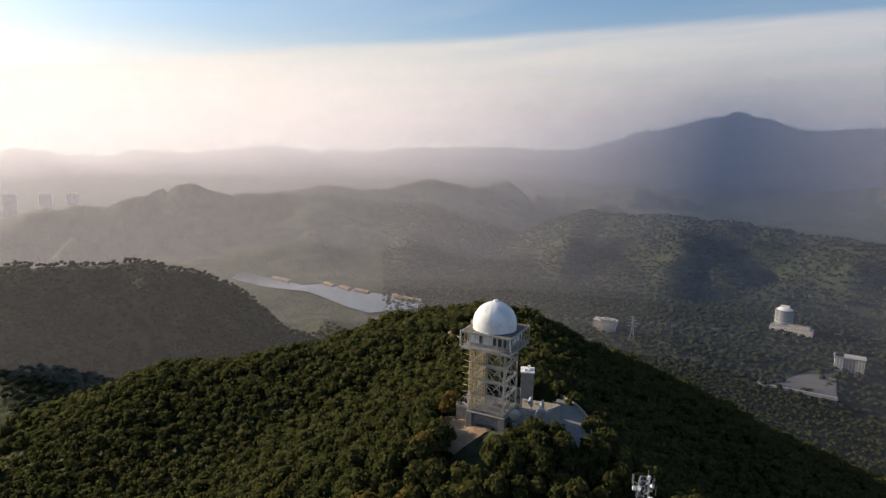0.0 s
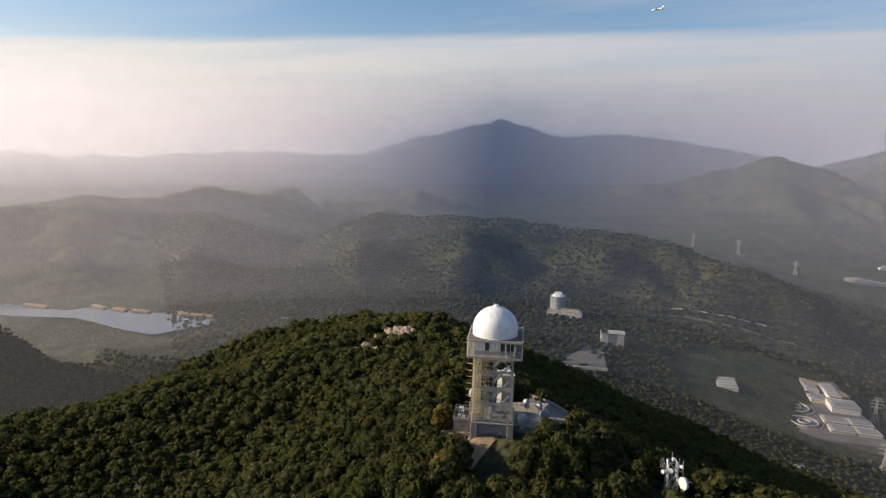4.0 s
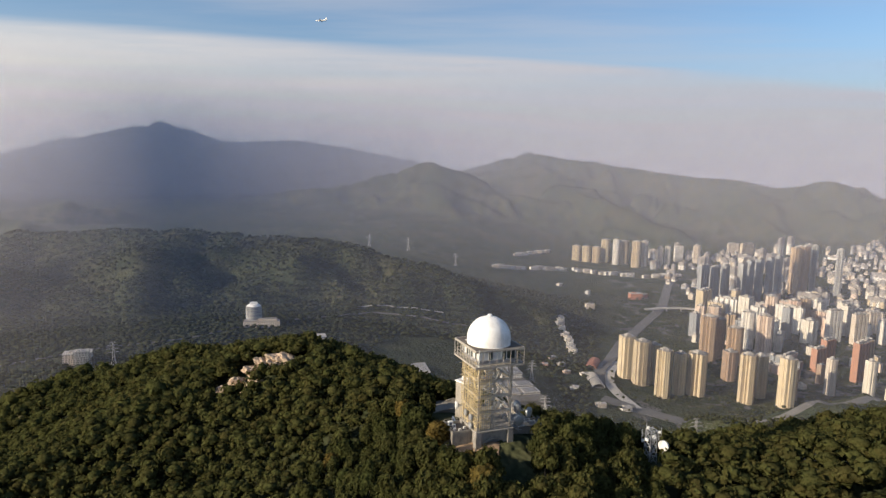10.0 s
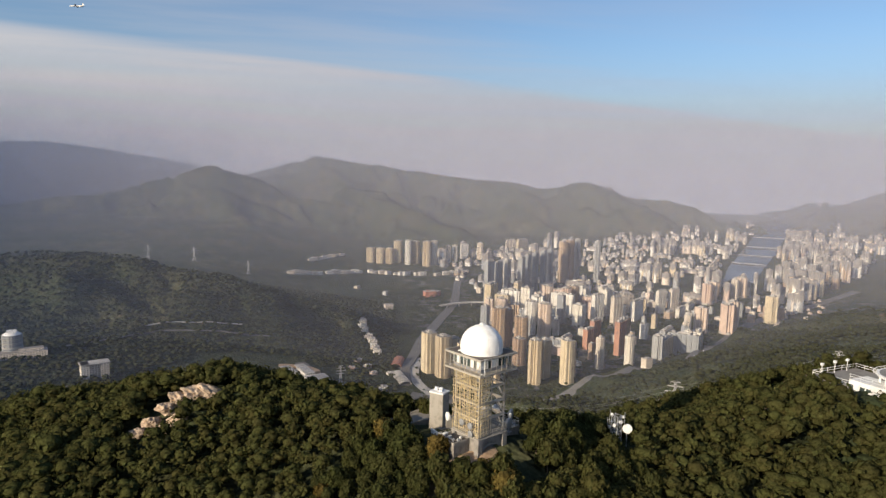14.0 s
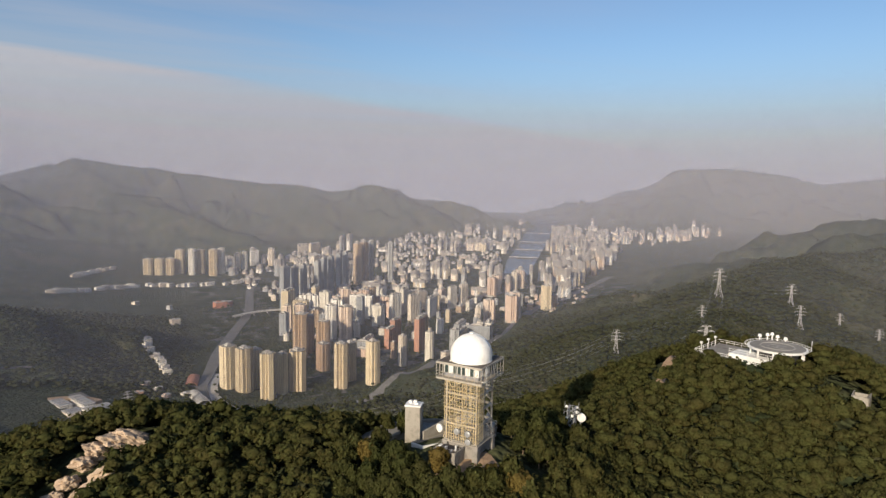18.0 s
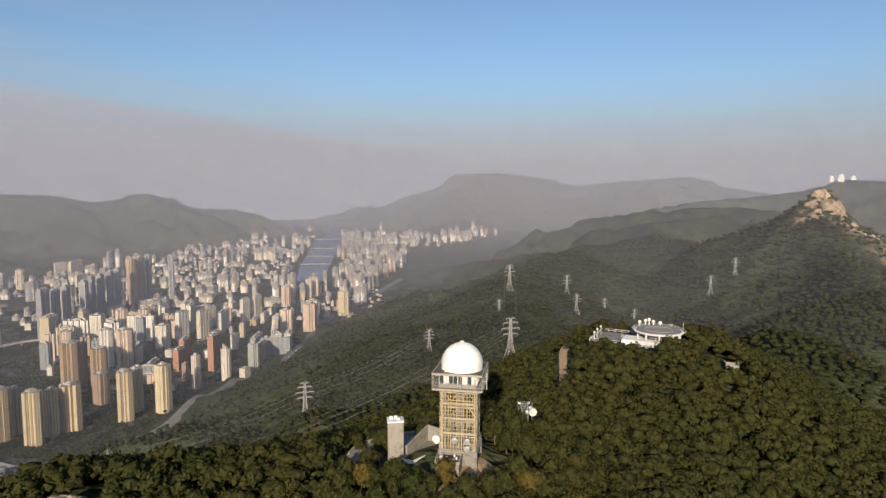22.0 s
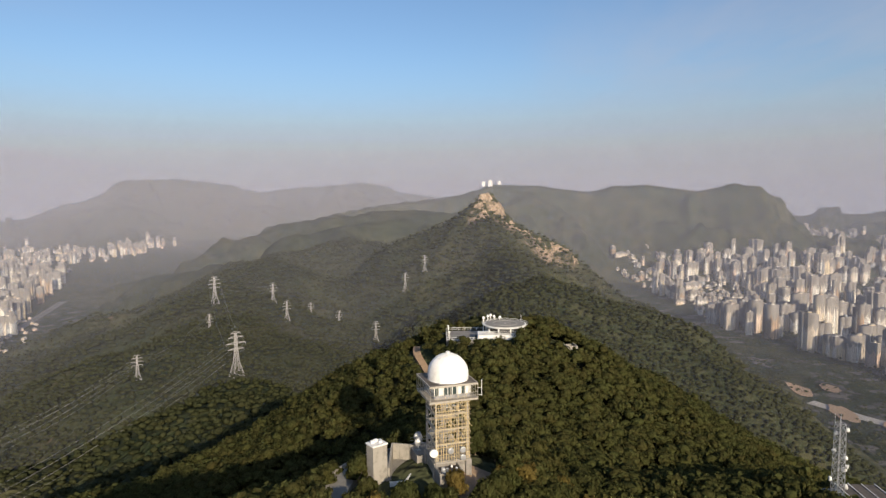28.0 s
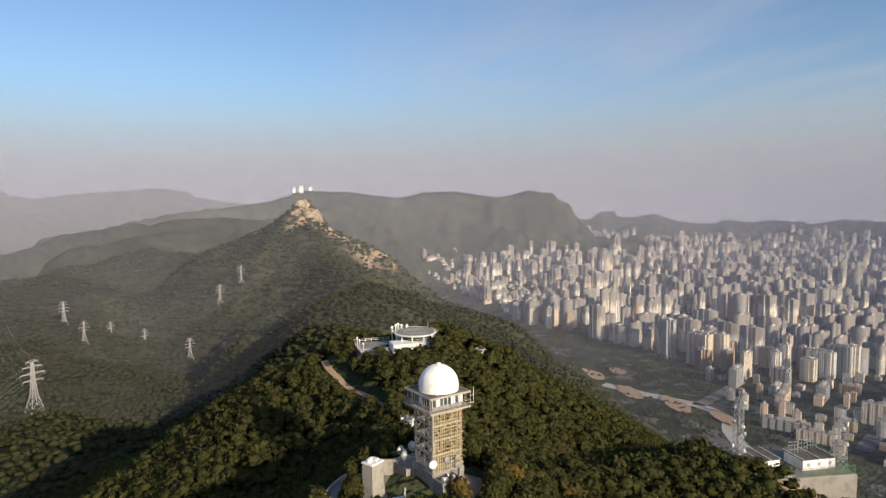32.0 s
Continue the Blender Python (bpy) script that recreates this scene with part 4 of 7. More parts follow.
yard = empty("yard", pose(0, 0, 0), "walled concrete yard behind the tower", "yard", kind="structure")
bm = bmesh.new()
f = [bm.verts.new(v) for v in ((-4.5, 9.6, 5.0), (-2.0, 6.0, 5.0), (3.6, 5.6, 5.0), (5.6, 8.0, 5.0), (5.2, 11.6, 5.0), (0.0, 12.8, 5.0))]
bm.faces.new(f[::-1])
bmesh.ops.extrude_face_region(bm, geom=bm.faces[:])
for v in bm.verts[:6]:
    v.co.z = 2.5
bmesh.ops.recalc_face_normals(bm, faces=bm.faces[:])
part("slab", bm, M_CONCRETE, yard)


def wall_run(parent, pts, thick, mat, name="wall"):
    for (ax, ay, a0, a1), (bx, by, b0, b1) in zip(pts[:-1], pts[1:]):
        bm = bmesh.new()
        d = Vector((by - ay, ax - bx, 0)).normalized() * thick / 2
        lo = [(ax, ay, a0), (bx, by, b0)]
        hi = [(ax, ay, a1), (bx, by, b1)]
        vs = [bm.verts.new(Vector(p) + s * d) for p in (lo[0], lo[1], hi[1], hi[0]) for s in (1, -1)]
        for q4 in ((0, 2, 4, 6), (7, 5, 3, 1), (0, 1, 3, 2), (2, 3, 5, 4), (4, 5, 7, 6), (6, 7, 1, 0)):
            bm.faces.new([vs[k] for k in q4])
        bmesh.ops.recalc_face_normals(bm, faces=bm.faces[:])
        part(name, bm, mat, parent)


wall_run(yard, [(-3.2, 9.6, 3, 6.6), (4.2, 11.1, 3, 7.9), (4.4, 8.0, 3, 7.8), (6.3, 5.8, 3, 7.6)], 0.3, M_RENDER)
wall_run(yard, [(-6.0, 8.6, 3, 5.6), (-5.2, 6.2, 3, 5.6), (-2.2, 6.0, 3, 5.6)], 0.25, M_WHITE, "parapet")
# driveway with its kerb wall, curling round to the north
drive = empty("driveway", pose(0, 0, 0), "stained concrete driveway with a low kerb wall", "driveway", kind="structure")


def ribbon(parent, pts, width, mat, name, lift=0.12, thick=0.5, follow=True):
    v, faces = [], []
    for i, p in enumerate(pts):
        a, b = pts[max(i - 1, 0)], pts[min(i + 1, len(pts) - 1)]
        d = Vector((b[0] - a[0], b[1] - a[1], 0)).normalized()
        s = Vector((-d.y, d.x, 0)) * width / 2
        c = Vector((p[0], p[1], (ground_z(p[0], p[1]) if follow else p[2]) + lift))
        v += [c + s, c - s, c - s - Vector((0, 0, thick)), c + s - Vector((0, 0, thick))]
    for i in range(len(pts) - 1):
        o = 4 * i
        for k in range(4):
            faces.append((o + k, o + (k + 1) % 4, o + 4 + (k + 1) % 4, o + 4 + k))
    bm = bmesh.new()
    vs = [bm.verts.new(p) for p in v]
    for q4 in faces:
        bm.faces.new([vs[k] for k in q4])
    bmesh.ops.recalc_face_normals(bm, faces=bm.faces[:])
    return part(name, bm, mat, parent)


def curve(pts, n=6):
    """Points along a smooth line through pts."""
    out = []
    p = [Vector(q5) for q5 in pts]
    for i in range(len(p) - 1):
        a, b, c, d = p[max(i - 1, 0)], p[i], p[i + 1], p[min(i + 2, len(p) - 1)]
        for k in range(n):
            t = k / n
            out.append(0.5 * ((2 * b) + (c - a) * t + (2 * a - 5 * b + 4 * c - d) * t * t + (3 * b - a - 3 * c + d) * t ** 3))
    out.append(p[-1])
    return out


road = curve([(-13, 15, 3.4), (-8, 17.5, 4.2), (-2, 17.2, 4.3), (4, 14.6, 4.2), (8.5, 10.5, 3.9), (12, 6.5, 3.2)])
ribbon(drive, road, 4.6, M_CONCRETE, "pavement", 0.0, 2.5, False)
wall_run(drive, [(p.x + 1.6, p.y + 2.0, p.z - 2, p.z + 0.6) for p in road[4:26]], 0.3, M_RENDER, "kerb_wall")
track = empty("dirt_track", pose(0, 0, 0), "worn pale earth track climbing to the helipad", "track", kind="structure")
path = curve([(50, 8.5, 0), (56, 11.5, 0), (64, 16, 0), (72, 20.5, 0), (80, 25, 0), (88, 27, 0)])
ribbon(track, path, 2.8, M_SOIL, "path", 0.35, 1.2)
# paved apron and bare earth before the arch
apron = empty("apron", pose(0, 0, 0), "fan of rough stone setts before the arched door", "paving", kind="structure")
rows_a = []
sett = bmesh.new()
box(sett, (-0.21, -0.15, -0.12), (0.21, 0.15, 0.05), bevel=0.03)
sett = mesh_of("sett", sett, M_RENDER)
for i in range(14):
    for j in range(9):
        x, y = -2.1 + 0.46 * j + 0.2 * (i % 2), -3.1 - 0.34 * i
        x *= 1 + 0.05 * i
        piece("sett", sett, apron, TWR @ pose(x, y, 2.75 - 0.16 * i, rnd.uniform(-4, 4), rnd.uniform(-4, 4), rnd.uniform(-8, 8)))
soil = empty("bare_earth", pose(0, 0, 0), "patch of bare brown earth by the annex", "earth", kind="structure")
bm = bmesh.new()
bmesh.ops.create_grid(bm, x_segments=20, y_segments=16, size=1)
for v in bm.verts:
    x, y = -4.0 + v.co.x * 6.5 , -5.2 + v.co.y * 3.6
    edge = max(abs(v.co.x), abs(v.co.y))
    v.co = Vector((x, y, ground_z(x, y) + 0.55 - 1.4 * max(0, edge - 0.7) + 0.25 * noise.noise(Vector((x, y, 0)) * 0.8)))
part("mound", bm, M_SOIL, soil, smooth=True)

# ================================================================ helipad station on the summit
pad = empty("helipad_building", pose(85, -0.4, 0, 0, 0, 12), "round white helipad deck on a low station building", "building")
bm = bmesh.new()
rod(bm, (0, 0, 12.95), (0, 0, 13.35), 6.3, 48)
part("deck_rim", bm, M_WHITE, pad, "white circular deck edge")
bm = bmesh.new()
rod(bm, (0, 0, 13.3), (0, 0, 13.42), 5.85, 48)
part("deck_surface", bm, M_CONCRETE, pad, "worn grey landing surface")
bm = bmesh.new()
for a, b in (((-1.1, -1.8), (-1.1, 1.8)), ((1.1, -1.8), (1.1, 1.8)), ((-1.1, 0), (1.1, 0))):
    girder(bm, (*a, 13.42), (*b, 13.42), 0.35, 0.02)
part("deck_marking", bm, M_PALE, pad, "faded white landing mark")
bm = bmesh.new()
for i in range(40):
    a, b = math.tau * i / 40, math.tau * (i + 1) / 40
    rod(bm, (3.6 * math.cos(a), 3.6 * math.sin(a), 13.42), (3.6 * math.cos(b), 3.6 * math.sin(b), 13.42), 0.1, 4)
part("deck_circle", bm, M_PALE, pad)
for i in range(36):
    a = math.tau * i / 36
    bm = bmesh.new()
    girder(bm, (6.3 * math.cos(a), 6.3 * math.sin(a), 13.1), (6.9 * math.cos(a), 6.9 * math.sin(a), 13.55), 0.06)
    part("net_arm", bm, M_WHITE, pad)
bm = bmesh.new()
for i in range(48):
    a, b = math.tau * i / 48, math.tau * (i + 1) / 48
    rod(bm, (6.9 * math.cos(a), 6.9 * math.sin(a), 13.55), (6.9 * math.cos(b), 6.9 * math.sin(b), 13.55), 0.05, 4)
part("net_rail", bm, M_WHITE, pad)
for i in range(10):
    a = math.tau * i / 10 + 0.2
    bm = bmesh.new()
    rod(bm, (5.6 * math.cos(a), 5.6 * math.sin(a), 7), (5.6 * math.cos(a), 5.6 * math.sin(a), 13), 0.22, 10)
    part("pillar", bm, M_WHITE, pad)
bm = bmesh.new()
rod(bm, (0, 0, 6.5), (0, 0, 12.95), 4.4, 24)
# shade below the deck is painted on as a near-black wall
part("drum_wall", bm, M_DARK, pad, "wall under the deck coloured near black for shade")
bm = bmesh.new()
box(bm, (-6.6, -2.5, 5.5), (-1.0, 8.4, 11.3), bevel=0.08)
part("front_block", bm, M_WHITE, pad)
bm = bmesh.new()
box(bm, (-7.4, -0.5, 5.5), (-2.0, 3.5, 10.2), bevel=0.08)
part("side_block", bm, M_WHITE, pad)
for i in range(4):
    bm = bmesh.new()
    box(bm, (-6.66, -2.0 + (0, 6.0, 7.2, 9.4)[i], 9.2), (-6.58, -1.1 + (0, 6.0, 7.2, 9.4)[i], 10.4))
    part("window", bm, M_GLASS, pad)
for y0, z0 in ((-8.6, 10.3), (4.3, 11.4)):
    bm = bmesh.new()
    for z in (z0 + 0.5, z0 + 1.0):
        rod(bm, (-7.3 if y0 < 0 else -6.5, -0.4 if y0 < 0 else -2.4, z), (-7.3 if y0 < 0 else -6.5, 3.4 if y0 < 0 else 8.3, z), 0.04, 5)
    for i in range(6):
        yy = (-0.4 + 0.76 * i) if y0 < 0 else (-2.4 + 2.14 * i)
        xx = -7.3 if y0 < 0 else -6.5
        rod(bm, (xx, yy, z0 - 0.3), (xx, yy, z0 + 1.0), 0.04, 5)
    part("balcony_rail", bm, M_WHITE, pad)
bm = bmesh.new()
for i in range(10):
    box(bm, (-8.2, -3.5 + 0.7 * i, 6.4 + 0.4 * i), (-7.4, -2.8 + 0.7 * i, 6.6 + 0.4 * i))
girder(bm, (-8.2, -3.5, 7.3), (-8.2, 3.5, 11.2), 0.08)
part("outside_stair", bm, M_WHITE, pad)
for x, y, h in ((6.4, 4.6, 1.5), (7.2, 2.6, 1.1), (5.4, 6.0, 1.0), (7.4, 0.8, 0.7), (6.9, 3.7, 1.9)):
    bm = bmesh.new()
    rod(bm, (x, y, 8.5), (x, y, 13.4 + 0.6 * h), 0.16, 8)
    rod(bm, (x, y, 13.2 + 0.6 * h), (x, y, 13.8 + 0.6 * h), 0.5, 12, 0.3)
    part("beacon", bm, M_WHITE, pad)
bm = bmesh.new()
rod(bm, (5.5, -5.5, 13), (5.5, -5.5, 14.8), 0.06, 6)
part("wind_mast", bm, M_WHITE, pad)
terr = empty("helipad_terrace", pose(85, -0.4, 0, 0, 0, 12), "railed concrete terrace beside the helipad", "terrace", kind="structure")
bm = bmesh.new()
box(bm, (-4.5, 4.5, 4.0), (9.5, 17.5, 9.2), bevel=0.1)
part("slab", bm, M_CONCRETE, terr)
for a, b in (((-4.5, 17.4), (9.4, 17.4)), ((-4.4, 8), (-4.4, 17.4)), ((9.4, 6), (9.4, 17.4))):
    bm = bmesh.new()
    for z in (9.7, 10.2):
        rod(bm, (*a, z), (*b, z), 0.05, 5)
    for i in range(7):
        u = i / 6
        x, y = a[0] + (b[0] - a[0]) * u, a[1] + (b[1] - a[1]) * u
        rod(bm, (x, y, 9.1), (x, y, 10.25), 0.05, 5)
    part("rail", bm, M_WHITE, terr)
for x, y in ((-3, 16.5), (1.5, 16.8), (5.5, 16.8)):
    lp = empty("floodlight", pose(85, -0.4, 0, 0, 0, 12) @ Matrix.Translation((x, y, 9.2)), "small white floodlight on a post", "lamp", "terrace floodlights")
    bm = bmesh.new()
    rod(bm, (0, 0, 0), (0, 0, 2.2), 0.08, 6)
    part("post", bm, M_WHITE, lp)
    bm = bmesh.new()
    box(bm, (-0.35, -0.2, 2.1), (0.35, 0.25, 2.6), bevel=0.05)
    part("head", bm, M_WHITE, lp)
hut = empty("pump_hut", pose(84, -19.5, 5.6, 0, 0, 20), "small pale roofless concrete hut by the helipad", "hut")
for lo, hi in (((-2.2, -1.6, 0), (2.2, -1.35, 2.4)), ((-2.2, 1.35, 0), (2.2, 1.6, 2.4)), ((-2.2, -1.6, 0), (-1.95, 1.6, 2.4)), ((1.95, -1.6, 0), (2.2, 1.6, 2.0))):
    bm = bmesh.new()
    box(bm, lo, hi)
    part("wall", bm, M_RENDER, hut)


# ================================================================ lattice masts
def lattice_mast(name, m, height, base, top, bays, label, dishes=(), category="mast", arms=False):
    ob = empty(name, m, label, category)
    cs = [(-1, -1), (1, -1), (1, 1), (-1, 1)]
    wid = lambda u: base + (top - base) * u
    for cx, cy in cs:
        bm = bmesh.new()
        rod(bm, (cx * base / 2, cy * base / 2, 0), (cx * top / 2, cy * top / 2, height), 0.07, 6)
        part("leg", bm, M_GALV, ob)
    for k in range(bays):
        u0, u1 = k / bays, (k + 1) / bays
        w0, w1 = wid(u0) / 2, wid(u1) / 2
        for i in range(4):
            (ax, ay), (bx, by) = cs[i], cs[(i + 1) % 4]
            for p0, p1, r in (((ax * w0, ay * w0, u0), (bx * w1, by * w1, u1), 0.04), ((bx * w0, by * w0, u0), (ax * w1, ay * w1, u1), 0.04), ((ax * w1, ay * w1, u1), (bx * w1, by * w1, u1), 0.045)):
                bm = bmesh.new()
                rod(bm, (p0[0], p0[1], p0[2] * height), (p1[0], p1[1], p1[2] * height), r, 4)
                part("brace", bm, M_GALV, ob)
    for i, (h, ang, r) in enumerate(dishes):
        w = wid(h / height) / 2 + 0.35
        bm = bmesh.new()
        a = radians(ang)
        c = Vector((w * math.sin(a), w * math.cos(a), h))
        d = Vector((math.sin(a), math.cos(a), 0))
        rod(bm, c, c + d * 0.35, r * 0.7, 14, r)
        rod(bm, c + d * 0.35, c + d * 0.45, r, 14, r * 0.95)
        part("dish", bm, M_WHITE, ob, "white drum dish")
        bm = bmesh.new()
        girder(bm, c - d * 0.5, c, 0.1)
        part("dish_arm", bm, M_GALV, ob)
    return ob


mast = lattice_mast("telecom_mast", pose(26.3, -69.5, -8.6, 0, 0, 20), 17.4, 1.7, 1.3, 12, "grey lattice mast hung with white drum dishes",
                    ((16.2, 200, 0.42), (15.0, 100, 0.4), (10.6, 180, 0.45), (9.4, 230, 0.4), (8.2, 170, 0.5), (11.6, 90, 0.4), (5.2, 200, 0.55), (6.6, 20, 0.45)))
for x, y in ((0.5, -0.5), (-0.5, 0.5), (0.9, 0.4)):
    bm = bmesh.new()
    rod(bm, (x, y, 16.5), (x, y, 19.0), 0.04, 5)
    part("whip_aerial", bm, M_GALV, mast)
mast = lattice_mast("telecom_mast", pose(26.0, -93.5, -8.8, 0, 0, 10), 14.0, 2.6, 1.4, 9, "dark lattice mast with a few dishes", ((11, 240, 0.5), (9.2, 160, 0.6), (6.0, 200, 0.5)))
mast = lattice_mast("aerial_cluster_mast", pose(26.6, 4.4, 2.0, 0, 0, 30), 5.6, 1.5, 1.2, 4, "short lattice mast crowded with white aerials",
                    ((4.8, 200, 0.3), (4.2, 250, 0.28), (5.2, 120, 0.26), (3.6, 300, 0.3), (5.3, 20, 0.26)))
for i in range(9):
    a = math.tau * i / 9
    bm = bmesh.new()
    rod(bm, (1.5 * math.cos(a), 1.5 * math.sin(a), 3.6 + (i % 3) * 0.6), (1.5 * math.cos(a), 1.5 * math.sin(a), 5.0 + (i % 3) * 0.6), 0.045, 6)
    girder(bm, (0.6 * math.cos(a), 0.6 * math.sin(a), 4.6), (1.5 * math.cos(a), 1.5 * math.sin(a), 4.6), 0.05)
    part("panel_aerial", bm, M_GALV, mast)
dish(aimed(28.4, 3.6, 5.3, 215), 0.85, M_WHITE, "large white dish beside the short mast")
st = empty("dish_stand", pose(28.5, 3.9, 1.0), "galvanised pipe stand under a dish", "stand", "dish stands")
bm = bmesh.new()
rod(bm, (0, 0, 0), (0, 0, 4.2), 0.1, 8)
part("pole", bm, M_GALV, st)

# fenced compound under the masts
comp = empty("mast_compound", pose(25.5, -80, -8.6, 0, 0, 2), "levelled compound ground behind a green fence", "compound", kind="structure")
bm = bmesh.new()
box(bm, (-3.5, -15.5, -6), (11.5, 12.5, 0.15), bevel=0.2)
part("slab", bm, M_CONCRETE, comp)
for x0, y0, x1, y1 in ((-3.3, 12.3, -3.3, 0.5), (-3.3, -2.0, -3.3, -15), (-3.3, -15, 11, -15), (-3.3, 12.3, 11, 12.3)):
    n = max(2, int(math.hypot(x1 - x0, y1 - y0) / 2))
    for i in range(n):
        a, b = i / n, (i + 1) / n
        bm = bmesh.new()
        p0 = (x0 + (x1 - x0) * a, y0 + (y1 - y0) * a)
        p1 = (x0 + (x1 - x0) * b, y0 + (y1 - y0) * b)
        rod(bm, (*p0, 0), (*p0, 2.3), 0.06, 6)
        for k in range(9):
            u = k / 9
            rod(bm, (p0[0] + (p1[0] - p0[0]) * u, p0[1] + (p1[1] - p0[1]) * u, 0.2), (p0[0] + (p1[0] - p0[0]) * u, p0[1] + (p1[1] - p0[1]) * u, 2.2), 0.025, 4)
        for z in (0.25, 1.2, 2.15):
            rod(bm, (*p0, z), (*p1, z), 0.035, 4)
        part("fence_panel", bm, M_FENCE, comp)


def cabin(m, w, d, h, label, slats):
    ob = empty("equipment_cabin", m, label, "cabin", "equipment cabins")
    bm = bmesh.new()
    box(bm, (-w / 2, -d / 2, 0), (w / 2, d / 2, h), bevel=0.04)
    part("wall", bm, M_WHITE, ob)
    bm = bmesh.new()
    box(bm, (-w / 2 - 0.2, -d / 2 - 0.2, h), (w / 2 + 0.2, d / 2 + 0.2, h + 0.18), bevel=0.03)
    part("roof", bm, M_ROOF, ob)
    for i in range(slats):
        y = -d / 2 + d * i / (slats - 1)
        bm = bmesh.new()
        girder(bm, (-w / 2 - 0.2, y, h + 0.3), (w / 2 + 0.2, y, h + 0.3), 0.16, 0.12)
        part("roof_beam", bm, M_WHITE, ob)
    for i in range(3):
        bm = bmesh.new()
        box(bm, (-w / 2 - 0.04, -d / 3 + i * d / 3 - 0.4, 0.9), (-w / 2 + 0.02, -d / 3 + i * d / 3 + 0.4, 1.7))
        part("louvre", bm, M_GREY, ob)


cabin(pose(29.5, -75.5, -8.5, 0, 0, 6), 7, 7.5, 2.6, "white cabin with a dark beamed roof", 4)
cabin(pose(29.0, -88.5, -8.5, 0, 0, 6), 6, 8.5, 2.4, "low grey-roofed cabin among the masts", 3)
for x, y in ((29, -84.5), (30, -87.5), (31, -90.5)):
    fr = empty("roof_antenna", pose(x, y, -6.0, 0, 0, 10), "steel rack of small aerials on the cabin roof", "antenna", "roof antennas")
    for i in range(4):
        bm = bmesh.new()
        rod(bm, (0, -1.2 + 0.8 * i, -0.2), (0, -1.2 + 0.8 * i, 3.2), 0.05, 5)
        part("post", bm, M_GALV, fr)
    for z in (1.2, 2.2, 3.0):
        bm = bmesh.new()
        rod(bm, (0, -1.4, z), (0, 1.4, z), 0.05, 5)
        rod(bm, (-0.4, -1.2, z), (0.4, 1.2, z), 0.04, 5)
        part("crossbar", bm, M_GALV, fr)
lamp = empty("lamp_post", pose(16.8, -76.5, ground_z(16.8, -76.5)), "thin steel lamp post by the compound gate", "lamp")
bm = bmesh.new()
rod(bm, (0, 0, -0.5), (0, 0, 8.5), 0.07, 6)
part("post", bm, M_GALV, lamp)
bm = bmesh.new()
girder(bm, (0, 0, 3.8), (0, 1.4, 3.9), 0.06)
box(bm, (-0.2, 0.6, 3.85), (0.2, 1.3, 4.1))
part("floodlight", bm, M_WHITE, lamp)
earth = empty("bare_earth", pose(0, 0, 0), "bare brown earth bank below the compound", "earth", kind="structure")
bm = bmesh.new()
bmesh.ops.create_grid(bm, x_segments=18, y_segments=18, size=1)
for v in bm.verts:
    x, y = 15.5 + v.co.x * 6.5, -82 + v.co.y * 9
    edge = max(abs(v.co.x), abs(v.co.y))
    v.co = Vector((x, y, ground_z(x, y) + 0.6 - 2.0 * max(0, edge - 0.75) + 0.4 * noise.noise(Vector((x, y, 3)) * 0.5)))
part("bank", bm, M_SOIL, earth, smooth=True)


# ================================================================ rocks
def boulder(name, at, size, turn, label, mat=M_ROCK, seed=1, sub=4):
    bm = bmesh.new()
    bmesh.ops.create_icosphere(bm, subdivisions=sub, radius=1)
    for v in bm.verts:
        n = v.co.normalized()
        w = noise.fractal(n * 1.6 + Vector((seed * 7.1, 0, 0)), 1.0, 2.1, 5) * 0.34
        cut = abs(noise.noise(n * 3.1 + Vector((0, seed * 3.3, 0)))) * 0.22
        v.co = n * (1 + w - cut)
    ob = part(name, bm, mat, smooth=False)
    ob.matrix_world = Matrix.Translation(at) @ Euler([radians(a) for a in turn]).to_matrix().to_4x4() @ Matrix.Diagonal((*size, 1))
    return tagged(ob, label, "rock", "rock outcrops")


for i, (x, y, sx, sy, sz) in enumerate(((-46.5, 38.5, 3.2, 2.2, 1.3), (-49, 38.5, 3.4, 2.6, 1.5), (-52, 38, 3.2, 2.4, 1.5), (-54.5, 36.5, 3.0, 2.0, 1.3), (-57, 33.5, 2.6, 1.8, 1.2), (-59.5, 31.5, 2.6, 1.7, 1.1), (-52, 32.0, 2.6, 1.5, 1.0), (-54.5, 30.0, 2.6, 1.4, 0.9))):
    boulder("rock_outcrop", (x, y, ground_z(x, y) + 0.9), (sx, sy, sz), (10 * math.sin(i), 24, 25 * i), "weathered tan granite slab on the wooded slope", seed=i + 1)
boulder("rock_outcrop", (2, -22, ground_z(2, -22) + 0.5), (1.2, 1, 0.8), (0, 0, 20), "weathered tan granite slab on the wooded slope", seed=20)

# the crag: a bare rock head on the ridge, thinning to patches among scrub
m, N = material("crag_rock_and_scrub")
p = place_of(N, "Position")
g = N.add("ShaderNodeNewGeometry")
sep = N.add("ShaderNodeSeparateXYZ")
N.link(g.outputs["Normal"], sep.inputs[0])
cracks = N.noise(p, 0.09, 6.0, 0.7)
streaks = N.add("ShaderNodeMapping")
N.link(p, streaks.inputs[0])
streaks.inputs["Scale"].default_value = (1.0, 1.0, 0.25)
run = N.noise(streaks.outputs[0], 0.12, 5.0, 0.65)
rock = N.mix(N.span(cracks, 0.38, 0.66), rgb(0.40, 0.30, 0.21), rgb(0.20, 0.15, 0.105))
rock = N.mix(N.span(run, 0.5, 0.7, 0.0, 0.6), rock, rgb(0.13, 0.10, 0.075))
scrub = N.mix(N.noise(p, 0.2, 3.0), rgb(0.022, 0.030, 0.013), rgb(0.06, 0.062, 0.026))
